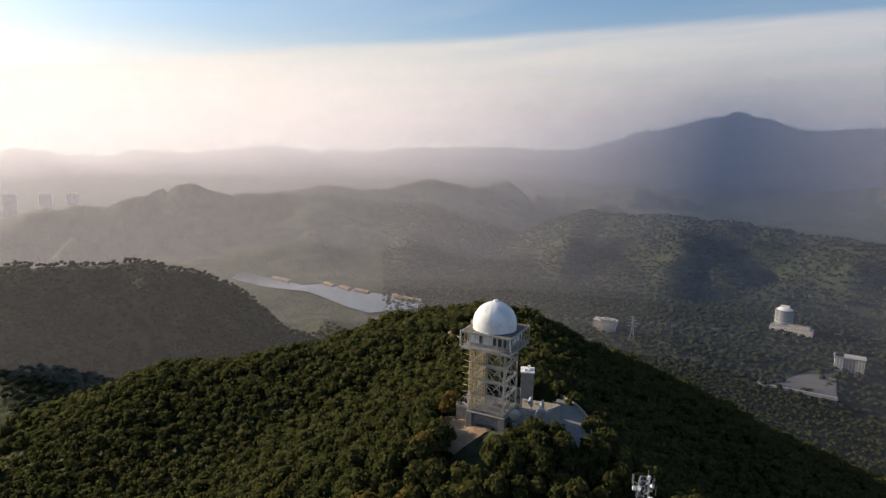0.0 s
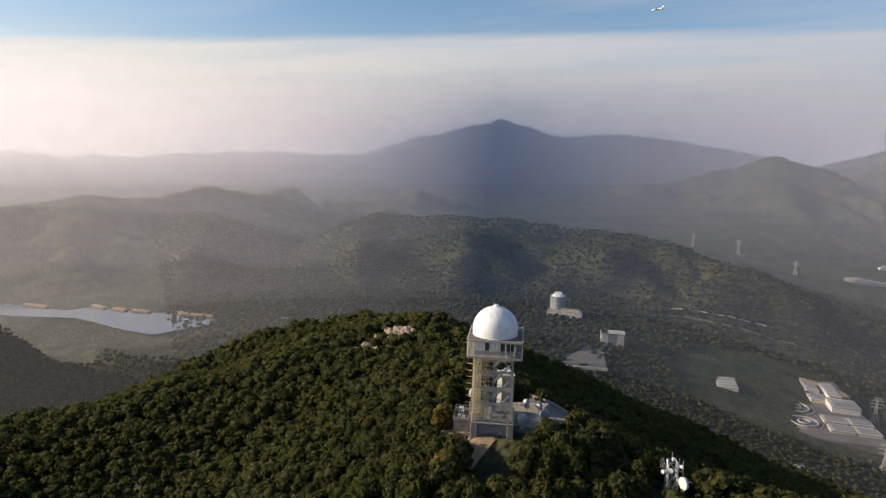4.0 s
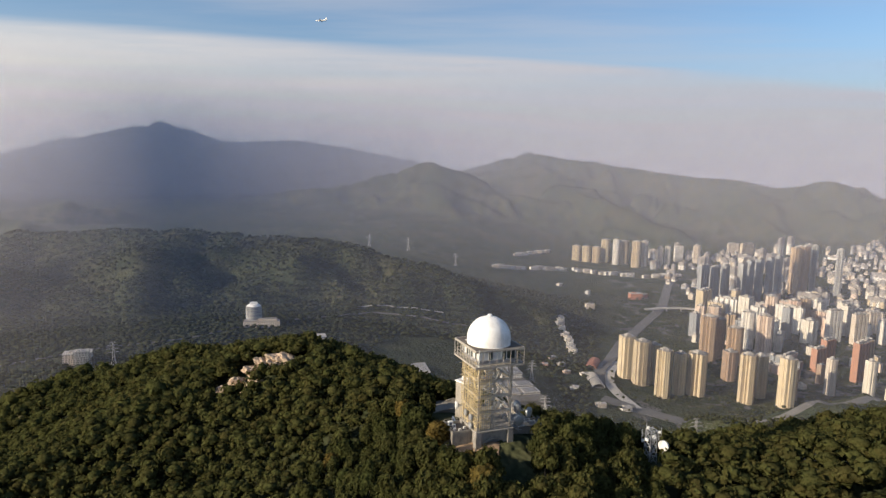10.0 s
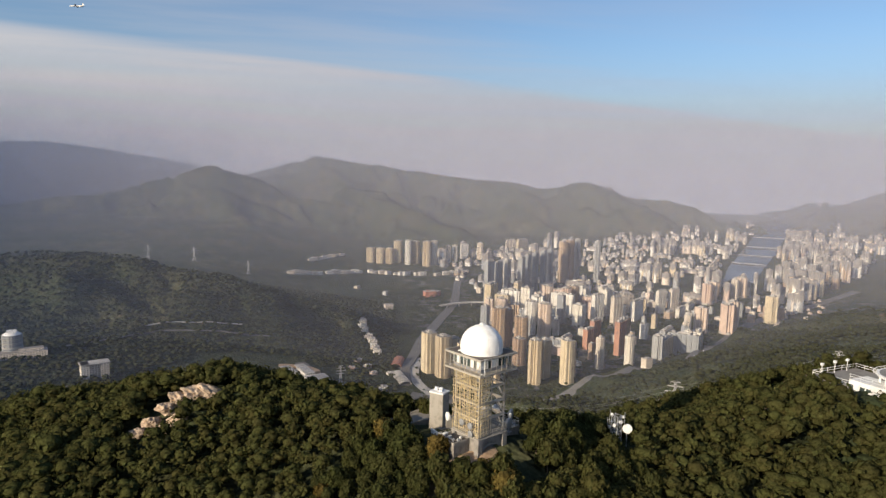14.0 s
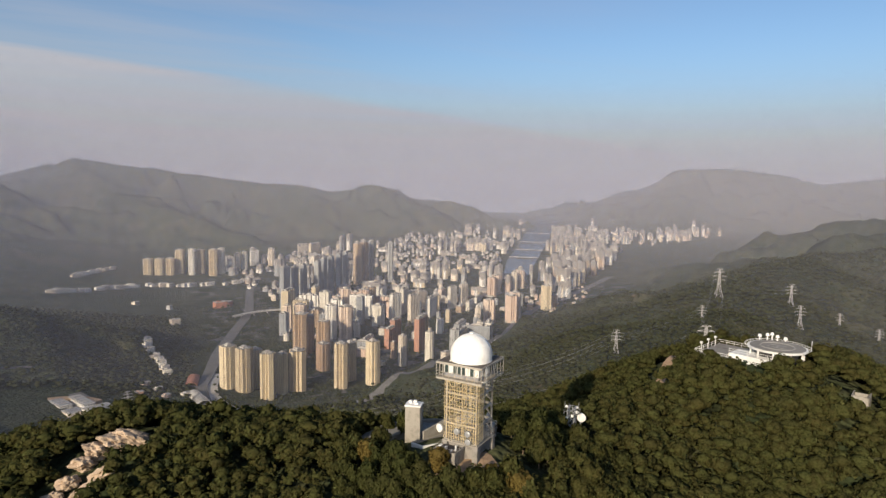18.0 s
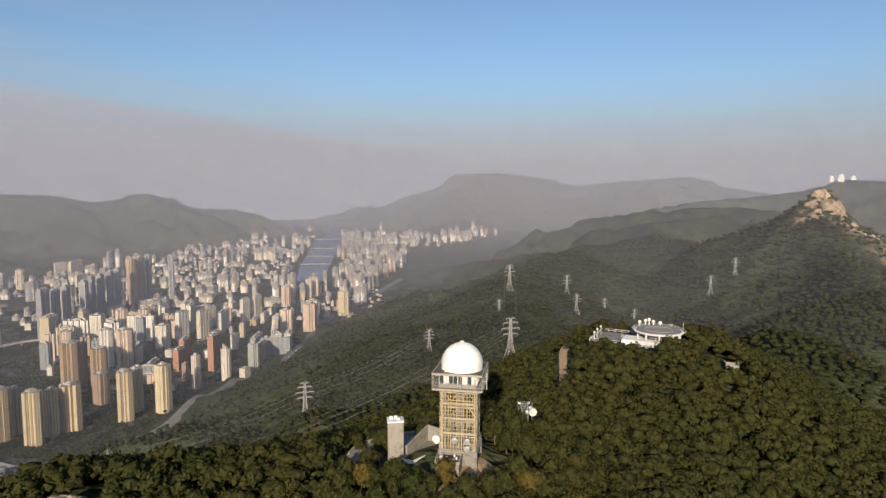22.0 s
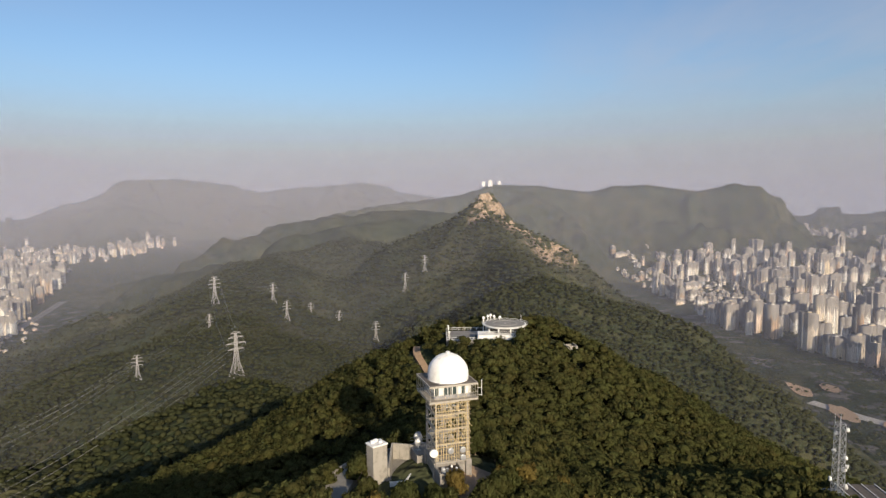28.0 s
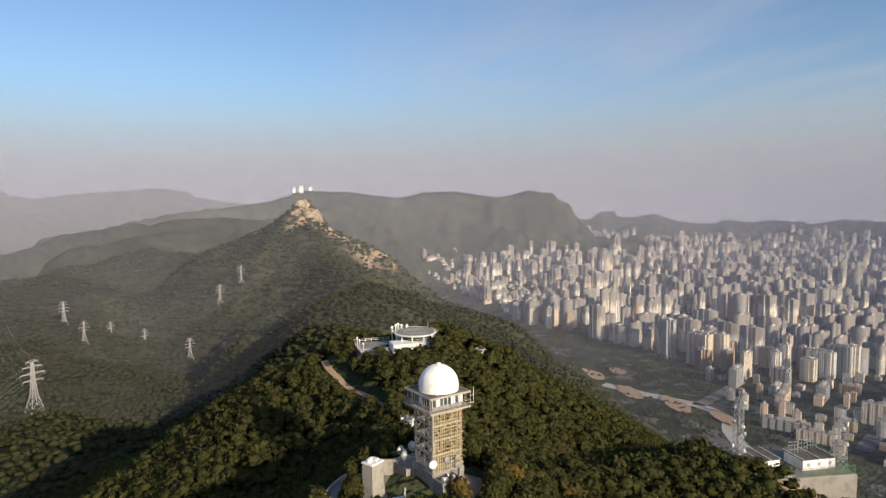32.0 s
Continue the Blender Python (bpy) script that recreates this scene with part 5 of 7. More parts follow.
bare = N.math("ADD", N.span(sep.outputs[2], 0.82, 0.5), N.span(N.noise(p, 0.035, 5.0, 0.7), 0.44, 0.62, -0.5, 0.5))
finish(N, N.mix(N.span(bare, 0.35, 0.65), scrub, rock), 0.92, 0.0, cracks, 3.0, 0.1)
xs, ys = np.arange(1560, 1712, 3.0), np.arange(-120, 300, 3.0)
gx2, gy2 = np.meshgrid(xs, ys)
gz2 = land(gx2, gy2)
u = (gy2 - 215) / 150
mask = np.exp(-((gx2 - 1668 + 0.10 * (215 - gy2)) / 30) ** 2) * np.where(gy2 > 215, np.exp(-((gy2 - 215) / 30) ** 2), np.clip(1.05 + u * 0.55, 0, 1))
crack = np.abs(bumps(gx2, gy2, 26, 61) * 2 - 1) * 16 + np.abs(bumps(gx2, gy2, 11, 62) * 2 - 1) * 8 + bumps(gx2, gy2, 5.5, 63) * 4
gz2 = gz2 + mask * (crack + 3) - (1 - mask) * 6 + np.clip(mask - 0.75, 0, 1) * 24
i2, j2 = np.meshgrid(np.arange(len(ys) - 1), np.arange(len(xs) - 1), indexing="ij")
w2 = len(xs)
cf = np.stack([i2 * w2 + j2, i2 * w2 + j2 + 1, (i2 + 1) * w2 + j2 + 1, (i2 + 1) * w2 + j2], -1).reshape(-1, 4)
tagged(new("rocky_crag", mesh_from("rocky_crag", np.stack([gx2, gy2, gz2], -1).reshape(-1, 3), cf, m)), "tall sunlit granite crag on the mountain head", "rock", kind="structure")
for i, (x, y, z, sx, sy, sz) in enumerate(((1676, 232, 34, 12, 11, 14), (1672, 214, 26, 13, 11, 16), (1668, 198, 12, 13, 11, 16))):
    boulder("rocky_outcrop", (x, y, z), (sx, sy, sz), (0, 8, 40 * i), "blunt bare boulder on the mountain head", seed=40 + i)

# an airliner far off over the western hills
c8 = Vector((-905, 2710, 660))
jet = empty("airliner", Matrix.Translation(c8) @ Matrix.Rotation(radians(165), 4, "Z"), "small white airliner far off in the sky", "aircraft")
bm = bmesh.new()
rod(bm, (-24, 0, 0), (20, 0, 0), 2.6, 12)
rod(bm, (20, 0, 0), (27, 0, -0.6), 2.6, 12, 0.8)
rod(bm, (-32, 0, 1.4), (-24, 0, 0), 0.6, 12, 2.6)
part("fuselage", bm, M_WHITE, jet)
for s in (-1, 1):
    bm = bmesh.new()
    vs = [bm.verts.new(q) for q in ((6, s * 2, -1), (-2, s * 2, -1), (-14, s * 27, 0.8), (-10.5, s * 27, 0.8), (6, s * 2, -0.3), (-2, s * 2, -0.3), (-14, s * 27, 1.0), (-10.5, s * 27, 1.0))]
    for q in ((0, 1, 2, 3), (7, 6, 5, 4), (0, 3, 7, 4), (1, 5, 6, 2), (3, 2, 6, 7), (0, 4, 5, 1)):
        bm.faces.new([vs[k] for k in q])
    bmesh.ops.recalc_face_normals(bm, faces=bm.faces[:])
    part("wing", bm, M_WHITE, jet)
    bm = bmesh.new()
    rod(bm, (-3, s * 9, -2.2), (4, s * 9, -2.2), 1.5, 10)
    part("engine", bm, M_GREY, jet)
bm = bmesh.new()
box(bm, (-31, -0.3, 1), (-24, 0.3, 9))
box(bm, (-31, -9, 1.5), (-27, 9, 2))
part("tail", bm, M_WHITE, jet)


# ================================================================ power pylons
def pylon_mesh(h):
    bm = bmesh.new()
    w0, w1, wt = 6.4, 1.5, 0.9
    prof = [(0, w0), (0.32 * h, 2.6), (0.6 * h, w1), (0.95 * h, wt)]
    cs = [(-1, -1), (1, -1), (1, 1), (-1, 1)]
    lev = []
    for (z0, a), (z1, b), n in zip(prof[:-1], prof[1:], (3, 4, 5)):
        for k in range(n):
            lev.append((z0 + (z1 - z0) * k / n, a + (b - a) * k / n))
    lev.append(prof[-1])
    for (z0, a), (z1, b) in zip(lev[:-1], lev[1:]):
        for i in range(4):
            (px, py), (qx, qy) = cs[i], cs[(i + 1) % 4]
            girder(bm, (px * a, py * a, z0), (px * b, py * b, z1), 0.45)
            girder(bm, (px * a, py * a, z0), (qx * b, qy * b, z1), 0.24)
            girder(bm, (qx * a, qy * a, z0), (px * b, py * b, z1), 0.24)
    girder(bm, (0, 0, 0.95 * h), (0, 0, h), 0.35)
    return mesh_of("lattice_body", bm, M_PYLON)


def arm_mesh(span):
    bm = bmesh.new()
    for s in (-1, 1):
        for y in (-0.7, 0.7):
            girder(bm, (s * 0.8, y, 0), (s * span, 0, 0.4), 0.45)
        girder(bm, (s * 0.8, 0, 2.0), (s * span, 0, 0.5), 0.4)
        girder(bm, (s * span, 0, 0.4), (s * span, 0, -2.6), 0.22)
    return mesh_of("cross_arm", bm, M_PYLON)


PYL_H = 52.0
body, arms = pylon_mesh(PYL_H), [arm_mesh(v) for v in (9.5, 11.5, 9.0, 5.5)]
pylon = empty("power_pylon", pose(541, 351, ground_z(541, 351) - 1, 0, 0, -34), "tall galvanised lattice power pylon on the wooded slope", "pylon", "power pylons")
piece("lattice_body", body, pylon)
for me, u in zip(arms, (0.6, 0.73, 0.86, 0.96)):
    piece("cross_arm", me, pylon, Matrix.Translation((0, 0, PYL_H * u)))
PYLONS = [(541, 351, -34, 1.0), (921, 608, -34, 1.0), (1134, 603, -40, 0.9), (1006, 511, -40, 0.8), (534, 473, -34, 0.62), (765, 523, -34, 0.6), (379, 533, -30, 0.95),
          (185, 428, -30, 1.0), (1165, 387, -50, 0.9), (1381, 380, -50, 0.9), (1419, 340, -50, 0.9), (1300, 520, -50, 0.8), (1230, 560, -50, 0.7),
          (39, 1220, 10, 0.9), (-676, 880, 30, 0.9), (-730, 542, 40, 0.9), (-20, 700, 20, 1.0), (110, 640, 20, 1.0), (60, 1020, 10, 0.95), (-640, 2560, 20, 1.1), (-470, 2560, 20, 1.1), (-250, 2400, 20, 1.0), (260, 800, 20, 0.9)]
for x, y, rz, k in PYLONS[1:]:
    p, f2 = settle(x, y, ground_z(x, y) - 1)
    copy_thing(pylon, Matrix.Translation(p) @ Matrix.Rotation(radians(rz), 4, "Z") @ Matrix.Scale(k * f2, 4))


def cables(a, b, label="sagging power cables between pylons"):
    ob = empty("power_line", pose(0, 0, 0), label, "cable", "power lines")
    (ax, ay, ra, ka), (bx, by, rb, kb) = a, b
    az, bz = ground_z(ax, ay) - 1, ground_z(bx, by) - 1
    for u, sp in ((0.62, 9.5), (0.76, 11.5), (0.9, 9.0)):
        for s in (-1, 1):
            bm = bmesh.new()
            ea = Vector((ax, ay, az + PYL_H * ka * u - 2)) + Vector((math.cos(radians(ra)), math.sin(radians(ra)), 0)) * s * sp * ka
            eb = Vector((bx, by, bz + PYL_H * kb * u - 2)) + Vector((math.cos(radians(rb)), math.sin(radians(rb)), 0)) * s * sp * kb
            sag = 0.035 * (eb - ea).length
            pts = [ea.lerp(eb, i / 12) - Vector((0, 0, sag * 4 * (i / 12) * (1 - i / 12))) for i in range(13)]
            for p, q6 in zip(pts[:-1], pts[1:]):
                rod(bm, p, q6, 0.06, 3)
            part("cable", bm, M_GREY, ob)


for i, j in ((0, 1), (0, 7), (1, 2), (6, 4), (4, 5), (16, 18), (17, 13), (22, 17), (6, 22)):
    cables(PYLONS[i], PYLONS[j])

# ================================================================ woods
def ico(sub):
    bm = bmesh.new()
    bmesh.ops.create_icosphere(bm, subdivisions=sub, radius=1)
    v = np.array([p.co[:] for p in bm.verts])
    f = np.array([[p.index for p in t.verts] for t in bm.faces])
    bm.free()
    return v, f


rs = np.random.RandomState(5)


def crown_proto(lobes, sub, sprays, size):
    """A lumpy crown about 1 m in radius, standing on the origin: dense lobes and loose leaf sprays."""
    iv, jf = ico(sub)
    V, F, n = [], [], 0
    cs = []
    for k in range(lobes):
        a, r = rs.uniform(0, math.tau), (0 if k == 0 else rs.uniform(0.35, 0.72))
        z = 1.05 + (0.45 if k == 0 else rs.uniform(-0.35, 0.3))
        s = (0.68 if k == 0 else rs.uniform(0.34, 0.56))
        cs.append((np.array([r * math.cos(a), r * math.sin(a), z]), s))
    for c, s in cs:
        w = 1 + rs.uniform(-0.28, 0.2, (len(iv), 1))
        V.append(c + iv * w * s * np.array([1, 1, 0.82]) * 0.9)
        F.append(jf + n)
        n += len(iv)
    wt = np.array([s * s for _, s in cs])
    wt /= wt.sum()
    for k in rs.choice(len(cs), sprays, p=wt):
        c, s = cs[k]
        d = rs.normal(size=3)
        d[2] = abs(d[2]) * 0.9 - 0.35
        d /= np.linalg.norm(d)
        p = c + d * s * rs.uniform(0.86, 1.12) * np.array([1, 1, 0.86])
        nn = d + rs.normal(size=3) * 0.55
        nn /= np.linalg.norm(nn)
        t = np.cross(nn, rs.normal(size=3))
        t /= np.linalg.norm(t)
        b = np.cross(nn, t)
        e, g = size * rs.uniform(0.6, 1.3), size * rs.uniform(0.4, 0.8)
        V.append(np.array([p - t * e, p - b * g + nn * g * 0.3, p + t * e, p + b * g + nn * g * 0.3]))
        F.append(np.array([[0, 1, 2], [0, 2, 3]]) + n)
        n += 4
    return np.concatenate(V), np.concatenate(F)


def grown(name, protos, spots, mat, smooth=False):
    """One mesh of many crowns; spots: x, y, z, radius, height."""
    V, F, n = [], [], 0
    for k, (x, y, z, r, h) in enumerate(spots):
        v, f = protos[k % len(protos)]
        a = rs.uniform(0, math.tau)
        c, s = math.cos(a), math.sin(a)
        w = np.stack([(v[:, 0] * c - v[:, 1] * s) * r + x, (v[:, 0] * s + v[:, 1] * c) * r + y, v[:, 2] * h + z], -1)
        V.append(w)
        F.append(f + n)
        n += len(v)
    return mesh_from(name, np.concatenate(V), np.concatenate(F), mat, smooth)


def on_tower(x, y, grow=0.0):
    p = TWR.inverted() @ Vector((x, y, 0))
    return (-6.6 - grow < p.x < 8.8 + grow and -3.4 - grow < p.y < 5.2 + grow) or (abs(p.x) < 3.5 + 0.6 * grow and -12.5 < p.y < 0)


ROADPTS = np.array([[p.x, p.y] for p in road])
TRACK = np.array([[p.x, p.y] for p in path])


def clear_of(x, y, r):
    """Whether a crown may stand here."""
    if on_tower(x, y, r * 0.75):
        return False
    if -8.5 - r < x < 7.0 + r and 4.5 < y < 13 + r * 0.6:
        return False
    if np.hypot(ROADPTS[:, 0] - x, ROADPTS[:, 1] - y).min() < 1.9 + r * 0.4:
        return False
    if np.hypot(TRACK[:, 0] - x, TRACK[:, 1] + 1.0 - y).min() < 1.4 + r * 0.8:
        return False
    if math.hypot(x - 85, y + 0.4) < 8.6 + r * 0.5 or (76.5 < x < 97 and 3 < y < 19):
        return False
    if math.hypot(x - 83, y + 19.5) < 4 + r * 0.5 or math.hypot(x - 27.4, y - 4) < 3.2 + r * 0.4:
        return False
    if 69 < x < 84 and -5 < y < 10:
        return False
    if 20.5 - r * 0.6 < x < 38 and -97 < y < -66:
        return False
    if ((x - 15.5) / 6) ** 2 + ((y + 82) / 8.5) ** 2 < 1 or ((x + 4.0) / 6.0) ** 2 + ((y + 5.2) / 3.0) ** 2 < 1:
        return False
    if ((x + 51) / 9.5) ** 2 + ((y - 37) / 4.2) ** 2 < 1 or ((x + 57) / 6) ** 2 + ((y - 31) / 4.5) ** 2 < 1:
        return False
    return True


def spread(step, lo, hi, seed, keep=None):
    g = np.random.RandomState(seed)
    n = int(hi / step) + 1
    i, j = np.meshgrid(np.arange(-n, n + 1), np.arange(-n, n + 1))
    x = (i * step + g.uniform(-0.45, 0.45, i.shape) * step).ravel()
    y = (j * step + g.uniform(-0.45, 0.45, i.shape) * step).ravel()
    r = np.hypot(x, y)
    ok = (r >= lo) & (r < hi)
    if keep is not None:
        ok &= keep(x, y)
    x, y = x[ok], y[ok]
    return x, y, land(x, y), g


near_p = [crown_proto(4, 1, 44, 0.25) for _ in range(14)]
far_p = [crown_proto(1, 1, 7, 0.4) for _ in range(8)]
fine_p = [crown_proto(8, 2, 460, 0.16) for _ in range(5)]

x, y, z, g = spread(2.6, 0, 138, 21)
spots, single = [], []
for px, py, pz in zip(x, y, z):
    big = float(bumps(px, py, 26, 31))
    r = 0.95 + 1.2 * big * g.uniform(0.4, 1.2) + g.uniform(0, 0.7) ** 2
    h = r * g.uniform(0.75, 1.25) + 0.9
    if not clear_of(px, py, r):
        continue
    d = math.hypot(px, py + 6)
    low_h = h * 0.74
    if d < 27 and len(single) < 285:
        single.append((px, py, pz - 0.3 * h, 1.22 * r, low_h * 1.3))
    else:
        spots.append((px, py, pz + 0.5 * h, 1.42 * r, low_h))
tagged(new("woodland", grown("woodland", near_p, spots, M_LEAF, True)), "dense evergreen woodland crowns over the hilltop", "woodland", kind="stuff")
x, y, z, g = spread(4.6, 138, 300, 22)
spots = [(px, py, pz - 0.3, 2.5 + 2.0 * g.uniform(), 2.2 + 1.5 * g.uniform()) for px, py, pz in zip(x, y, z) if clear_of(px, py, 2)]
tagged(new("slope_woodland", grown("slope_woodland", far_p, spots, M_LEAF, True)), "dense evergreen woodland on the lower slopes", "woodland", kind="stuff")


def in_view(x, y):
    b = np.degrees(np.arctan2(x, y)) % 360
    return (b > 262) | (b < 135)


x, y, z, g = spread(9.6, 300, 1000, 23, in_view)
one_p = [crown_proto(1, 1, 0, 0.4) for _ in range(8)]
spots = [(px, py, pz - 2.5, 5.2 + 3.4 * g.uniform() ** 2, 3.4 + 2.0 * g.uniform()) for px, py, pz in zip(x, y, z) if pz > -426]
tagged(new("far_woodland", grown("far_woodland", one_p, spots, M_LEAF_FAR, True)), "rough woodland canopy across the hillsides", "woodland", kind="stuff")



def on_slopes(x, y):
    b = (np.degrees(np.arctan2(x, y)) + 180) % 360 - 180
    works_gap = np.hypot(x + 98, y - 1175) > 200
    return (b > -62) & (b < 112) & works_gap & (np.hypot(x, y) < 2250 - 9.0 * np.clip(b - 60, 0, 60)) & ~((b > 8) & (b < 24) & (np.hypot(x, y) > 2050))


x, y, z, g = spread(16.0, 1000, 2250, 24, on_slopes)
base_z = floor_of(x, y)
VERGE = np.array([[p.x, p.y] for p in curve([(250, 1180, 0), (380, 1130, 0), (520, 1090, 0), (719, 1160, 0), (880, 1264, 0), (1030, 1400, 0), (1162, 1534, 0), (1400, 1740, 0), (1573, 1852, 0), (1911, 2021, 0)], 12)])
spots = [(px, py, pz - 4.5, 9.0 + 4.5 * g.uniform() ** 2, 4.6 + 2.6 * g.uniform()) for px, py, pz, fz in zip(x, y, z, base_z) if np.hypot(VERGE[:, 0] - px, VERGE[:, 1] - py).min() > 62 and pz > max(fz + 6, -424) or (px < 0.12 * py + 20 and min(abs(px - hx) + abs(py - hy) for hx, hy in ((187, 1294), (187, 1210), (130, 1300), (-415, 985))) > 45)]
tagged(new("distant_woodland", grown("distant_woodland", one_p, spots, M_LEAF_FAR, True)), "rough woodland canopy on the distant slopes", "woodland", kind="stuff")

trunk = bmesh.new()
rod(trunk, (0, 0, -1.6), (0.05, 0, 0.75), 0.075, 7, 0.05)
for k in range(5):
    a = math.tau * k / 5
    rod(trunk, (0.04, 0, 0.5 + 0.05 * k), (0.4 * math.cos(a), 0.4 * math.sin(a), 1.1 + 0.05 * k), 0.035, 5, 0.015)
trunk = mesh_of("trunk", trunk, M_BARK)
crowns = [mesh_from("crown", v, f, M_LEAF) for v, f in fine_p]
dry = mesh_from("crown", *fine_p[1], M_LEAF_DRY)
protos = []
for me in crowns:
    t = empty("tree", pose(0, 0, -900), "rounded evergreen broadleaf tree in dense foliage", "tree", "summit trees")
    piece("trunk", trunk, t)
    piece("crown", me, t)
    protos.append(t)
t = empty("tree", pose(0, 0, -900), "small tree with yellowing autumn leaves", "tree", "summit trees")
piece("trunk", trunk, t)
piece("crown", dry, t)
protos.append(t)
first = [True] * len(protos)
single.append((-7.2, -2.4, ground_z(-7.2, -2.4), 2.1, 2.3))
for k, (px, py, pz, r, h) in enumerate(single):
    w = 5 if (k == len(single) - 1 or k % 37 == 5) else k % 5
    m6 = Matrix.Translation((px, py, pz + 0.15 * h)) @ Matrix.Rotation(rs.uniform(0, math.tau), 4, "Z") @ Matrix.Diagonal((r, r, h, 1))
    if first[w]:
        protos[w].matrix_basis = m6
        first[w] = False
    else:
        copy_thing(protos[w], m6 @ Matrix.Diagonal([1 / s for s in protos[w].scale] + [1]))

# ================================================================ towns in the valleys
def outline(kind):
    """Plan of a block, metres, anticlockwise."""
    if kind == "cross":
        a, b, c = 4.6, 13.5, 8.0
        q = [(b, -a), (b, a), (c, a), (c, c), (a, c), (a, b)]
    elif kind == "point":
        q = [(9, -3), (9, 3), (8, 3), (8, 8), (3, 8), (3, 9)]
    elif kind == "slab":
        p = []
        n = 6
        for s, y in ((1, -7.5), (-1, 7.5)):
            for k in range(n):
                x0, x1 = s * (-34 + 68 * k / n), s * (-34 + 68 * (k + 0.7) / n)
                x2 = s * (-34 + 68 * (k + 1) / n)
                yi = y * 0.72
                p += [(x0, y), (x1, y), (x1, yi), (x2, yi)]
        return p
    elif kind == "wide":
        p = []
        n = 4
        for s, y in ((1, -9), (-1, 9)):
            for k in range(n):
                x0, x1 = s * (-22 + 44 * k / n), s * (-22 + 44 * (k + 0.62) / n)
                x2 = s * (-22 + 44 * (k + 1) / n)
                p += [(x0, y), (x1, y), (x1, y * 0.6), (x2, y * 0.6)]
        return p
    else:
        return [(-10, -7), (10, -7), (10, 7), (-10, 7)]
    out = []
    for k in range(4):
        for x, y in q:
            for _ in range(k):
                x, y = -y, x
            out.append((x, y))
    return out


def block_mesh(name, plan, lo, hi, mat):
    n = len(plan)
    bm = bmesh.new()
    low = [bm.verts.new((x, y, lo)) for x, y in plan]
    top = [bm.verts.new((x, y, hi)) for x, y in plan]
    for i in range(n):
        bm.faces.new((low[i], low[(i + 1) % n], top[(i + 1) % n], top[i]))
    bm.faces.new(top)
    bmesh.ops.recalc_face_normals(bm, faces=bm.faces[:])
    return mesh_of(name, bm, mat)


SHAPES = {k: outline(k) for k in ("cross", "point", "slab", "wide", "low")}
UNIT = 100.0
ROOFS = {}
for kind, plan in SHAPES.items():
    bm = bmesh.new()
    w = max(p[0] for p in plan)
    d = max(p[1] for p in plan)
    box(bm, (-w * 0.42, -d * 0.4, 0), (w * 0.38, d * 0.44, 3.6))
    box(bm, (-w * 0.2, -d * 0.25, 3.6), (w * 0.22, d * 0.3, 5.6))
    if kind in ("slab", "wide"):
        box(bm, (-w * 0.8, -d * 0.4, 0), (-w * 0.6, d * 0.4, 5))
        box(bm, (w * 0.55, -d * 0.4, 0), (w * 0.75, d * 0.4, 5))
    ROOFS[kind] = mesh_of("roof_house", bm, M_PALE)
SKIRTS = {}
bm = bmesh.new()
box(bm, (-19, -17, -6), (19, 17, 9), bevel=0.6)
SKIRTS["podium"] = mesh_of("podium", bm, M_PALE)
PROTO = {}
NAMES = {"tan": (F_TAN, "tan"), "white": (F_WHITE, "off-white"), "brown": (F_BROWN, "brown"), "red": (F_RED, "brick-red"), "slate": (F_SLATE, "slate-grey"), "pink": (F_PINK, "pale pink")}
WORDS = {"cross": "cross-plan high-rise housing tower", "point": "slim high-rise housing tower", "slab": "long slab housing block", "wide": "broad stepped high-rise housing block", "low": "low flat-roofed town building"}
GROUND_Z = -441.0


def building(kind, tone, x, y, h, turn=0.0, wide=1.0, z=None):
    p, k = settle(x, y, GROUND_Z if z is None else z)
    m = Matrix.Translation(p) @ Matrix.Rotation(radians(turn), 4, "Z") @ Matrix.Scale(k, 4)
    key = (kind, tone, round(h / 12), round(wide, 1))
    if key not in PROTO:
        mat, word = NAMES[tone]
        hh = round(h / 12) * 12.0
        ob = empty("apartment_block" if kind != "low" else "town_house", m, f"{word} {WORDS[kind]} in the valley town", "building", "valley town buildings")
        plan = [(px * wide, py * wide) for px, py in SHAPES[kind]]
        piece("wall", block_mesh("wall", plan, -8, max(hh, 6), mat), ob)
        piece("roof_house", ROOFS[kind], ob, Matrix.Translation((0, 0, max(hh, 6))) @ Matrix.Diagonal((wide, wide, 0.5 if kind == "low" else 1, 1)))
        if kind == "cross" and tone == "pink" and h > 60:
            piece("podium", SKIRTS["podium"], ob)
        PROTO[key] = ob
        return ob
    return copy_thing(PROTO[key], m @ Matrix.Diagonal([1 / s for s in PROTO[key].scale] + [1]))


# estates that stand out in the north-eastern valley
for x, y, h, kind, tone, turn, wd in ((260, 1386, 104, "point", "tan", 20, 1.8), (287, 1350, 106, "point", "tan", 20, 1.8), (318, 1372, 98, "point", "tan", 20, 1.5), (322, 1284, 110, "cross", "tan", 10, 1.2), (362, 1310, 100, "point", "tan", 30, 1.2), (401, 1320, 96, "cross", "tan", 25, 1.5), (507, 1439, 78, "point", "brown", 20, 1.6),
                                      (495, 1288, 110, "cross", "tan", 15, 1.2), (535, 1330, 100, "point", "tan", 20, 1.4), (571, 1276, 106, "point", "tan", 15, 1.5), (600, 1330, 78, "point", "brown", 20, 1.4)):
    building(kind, tone, x, y, h, turn, wd)
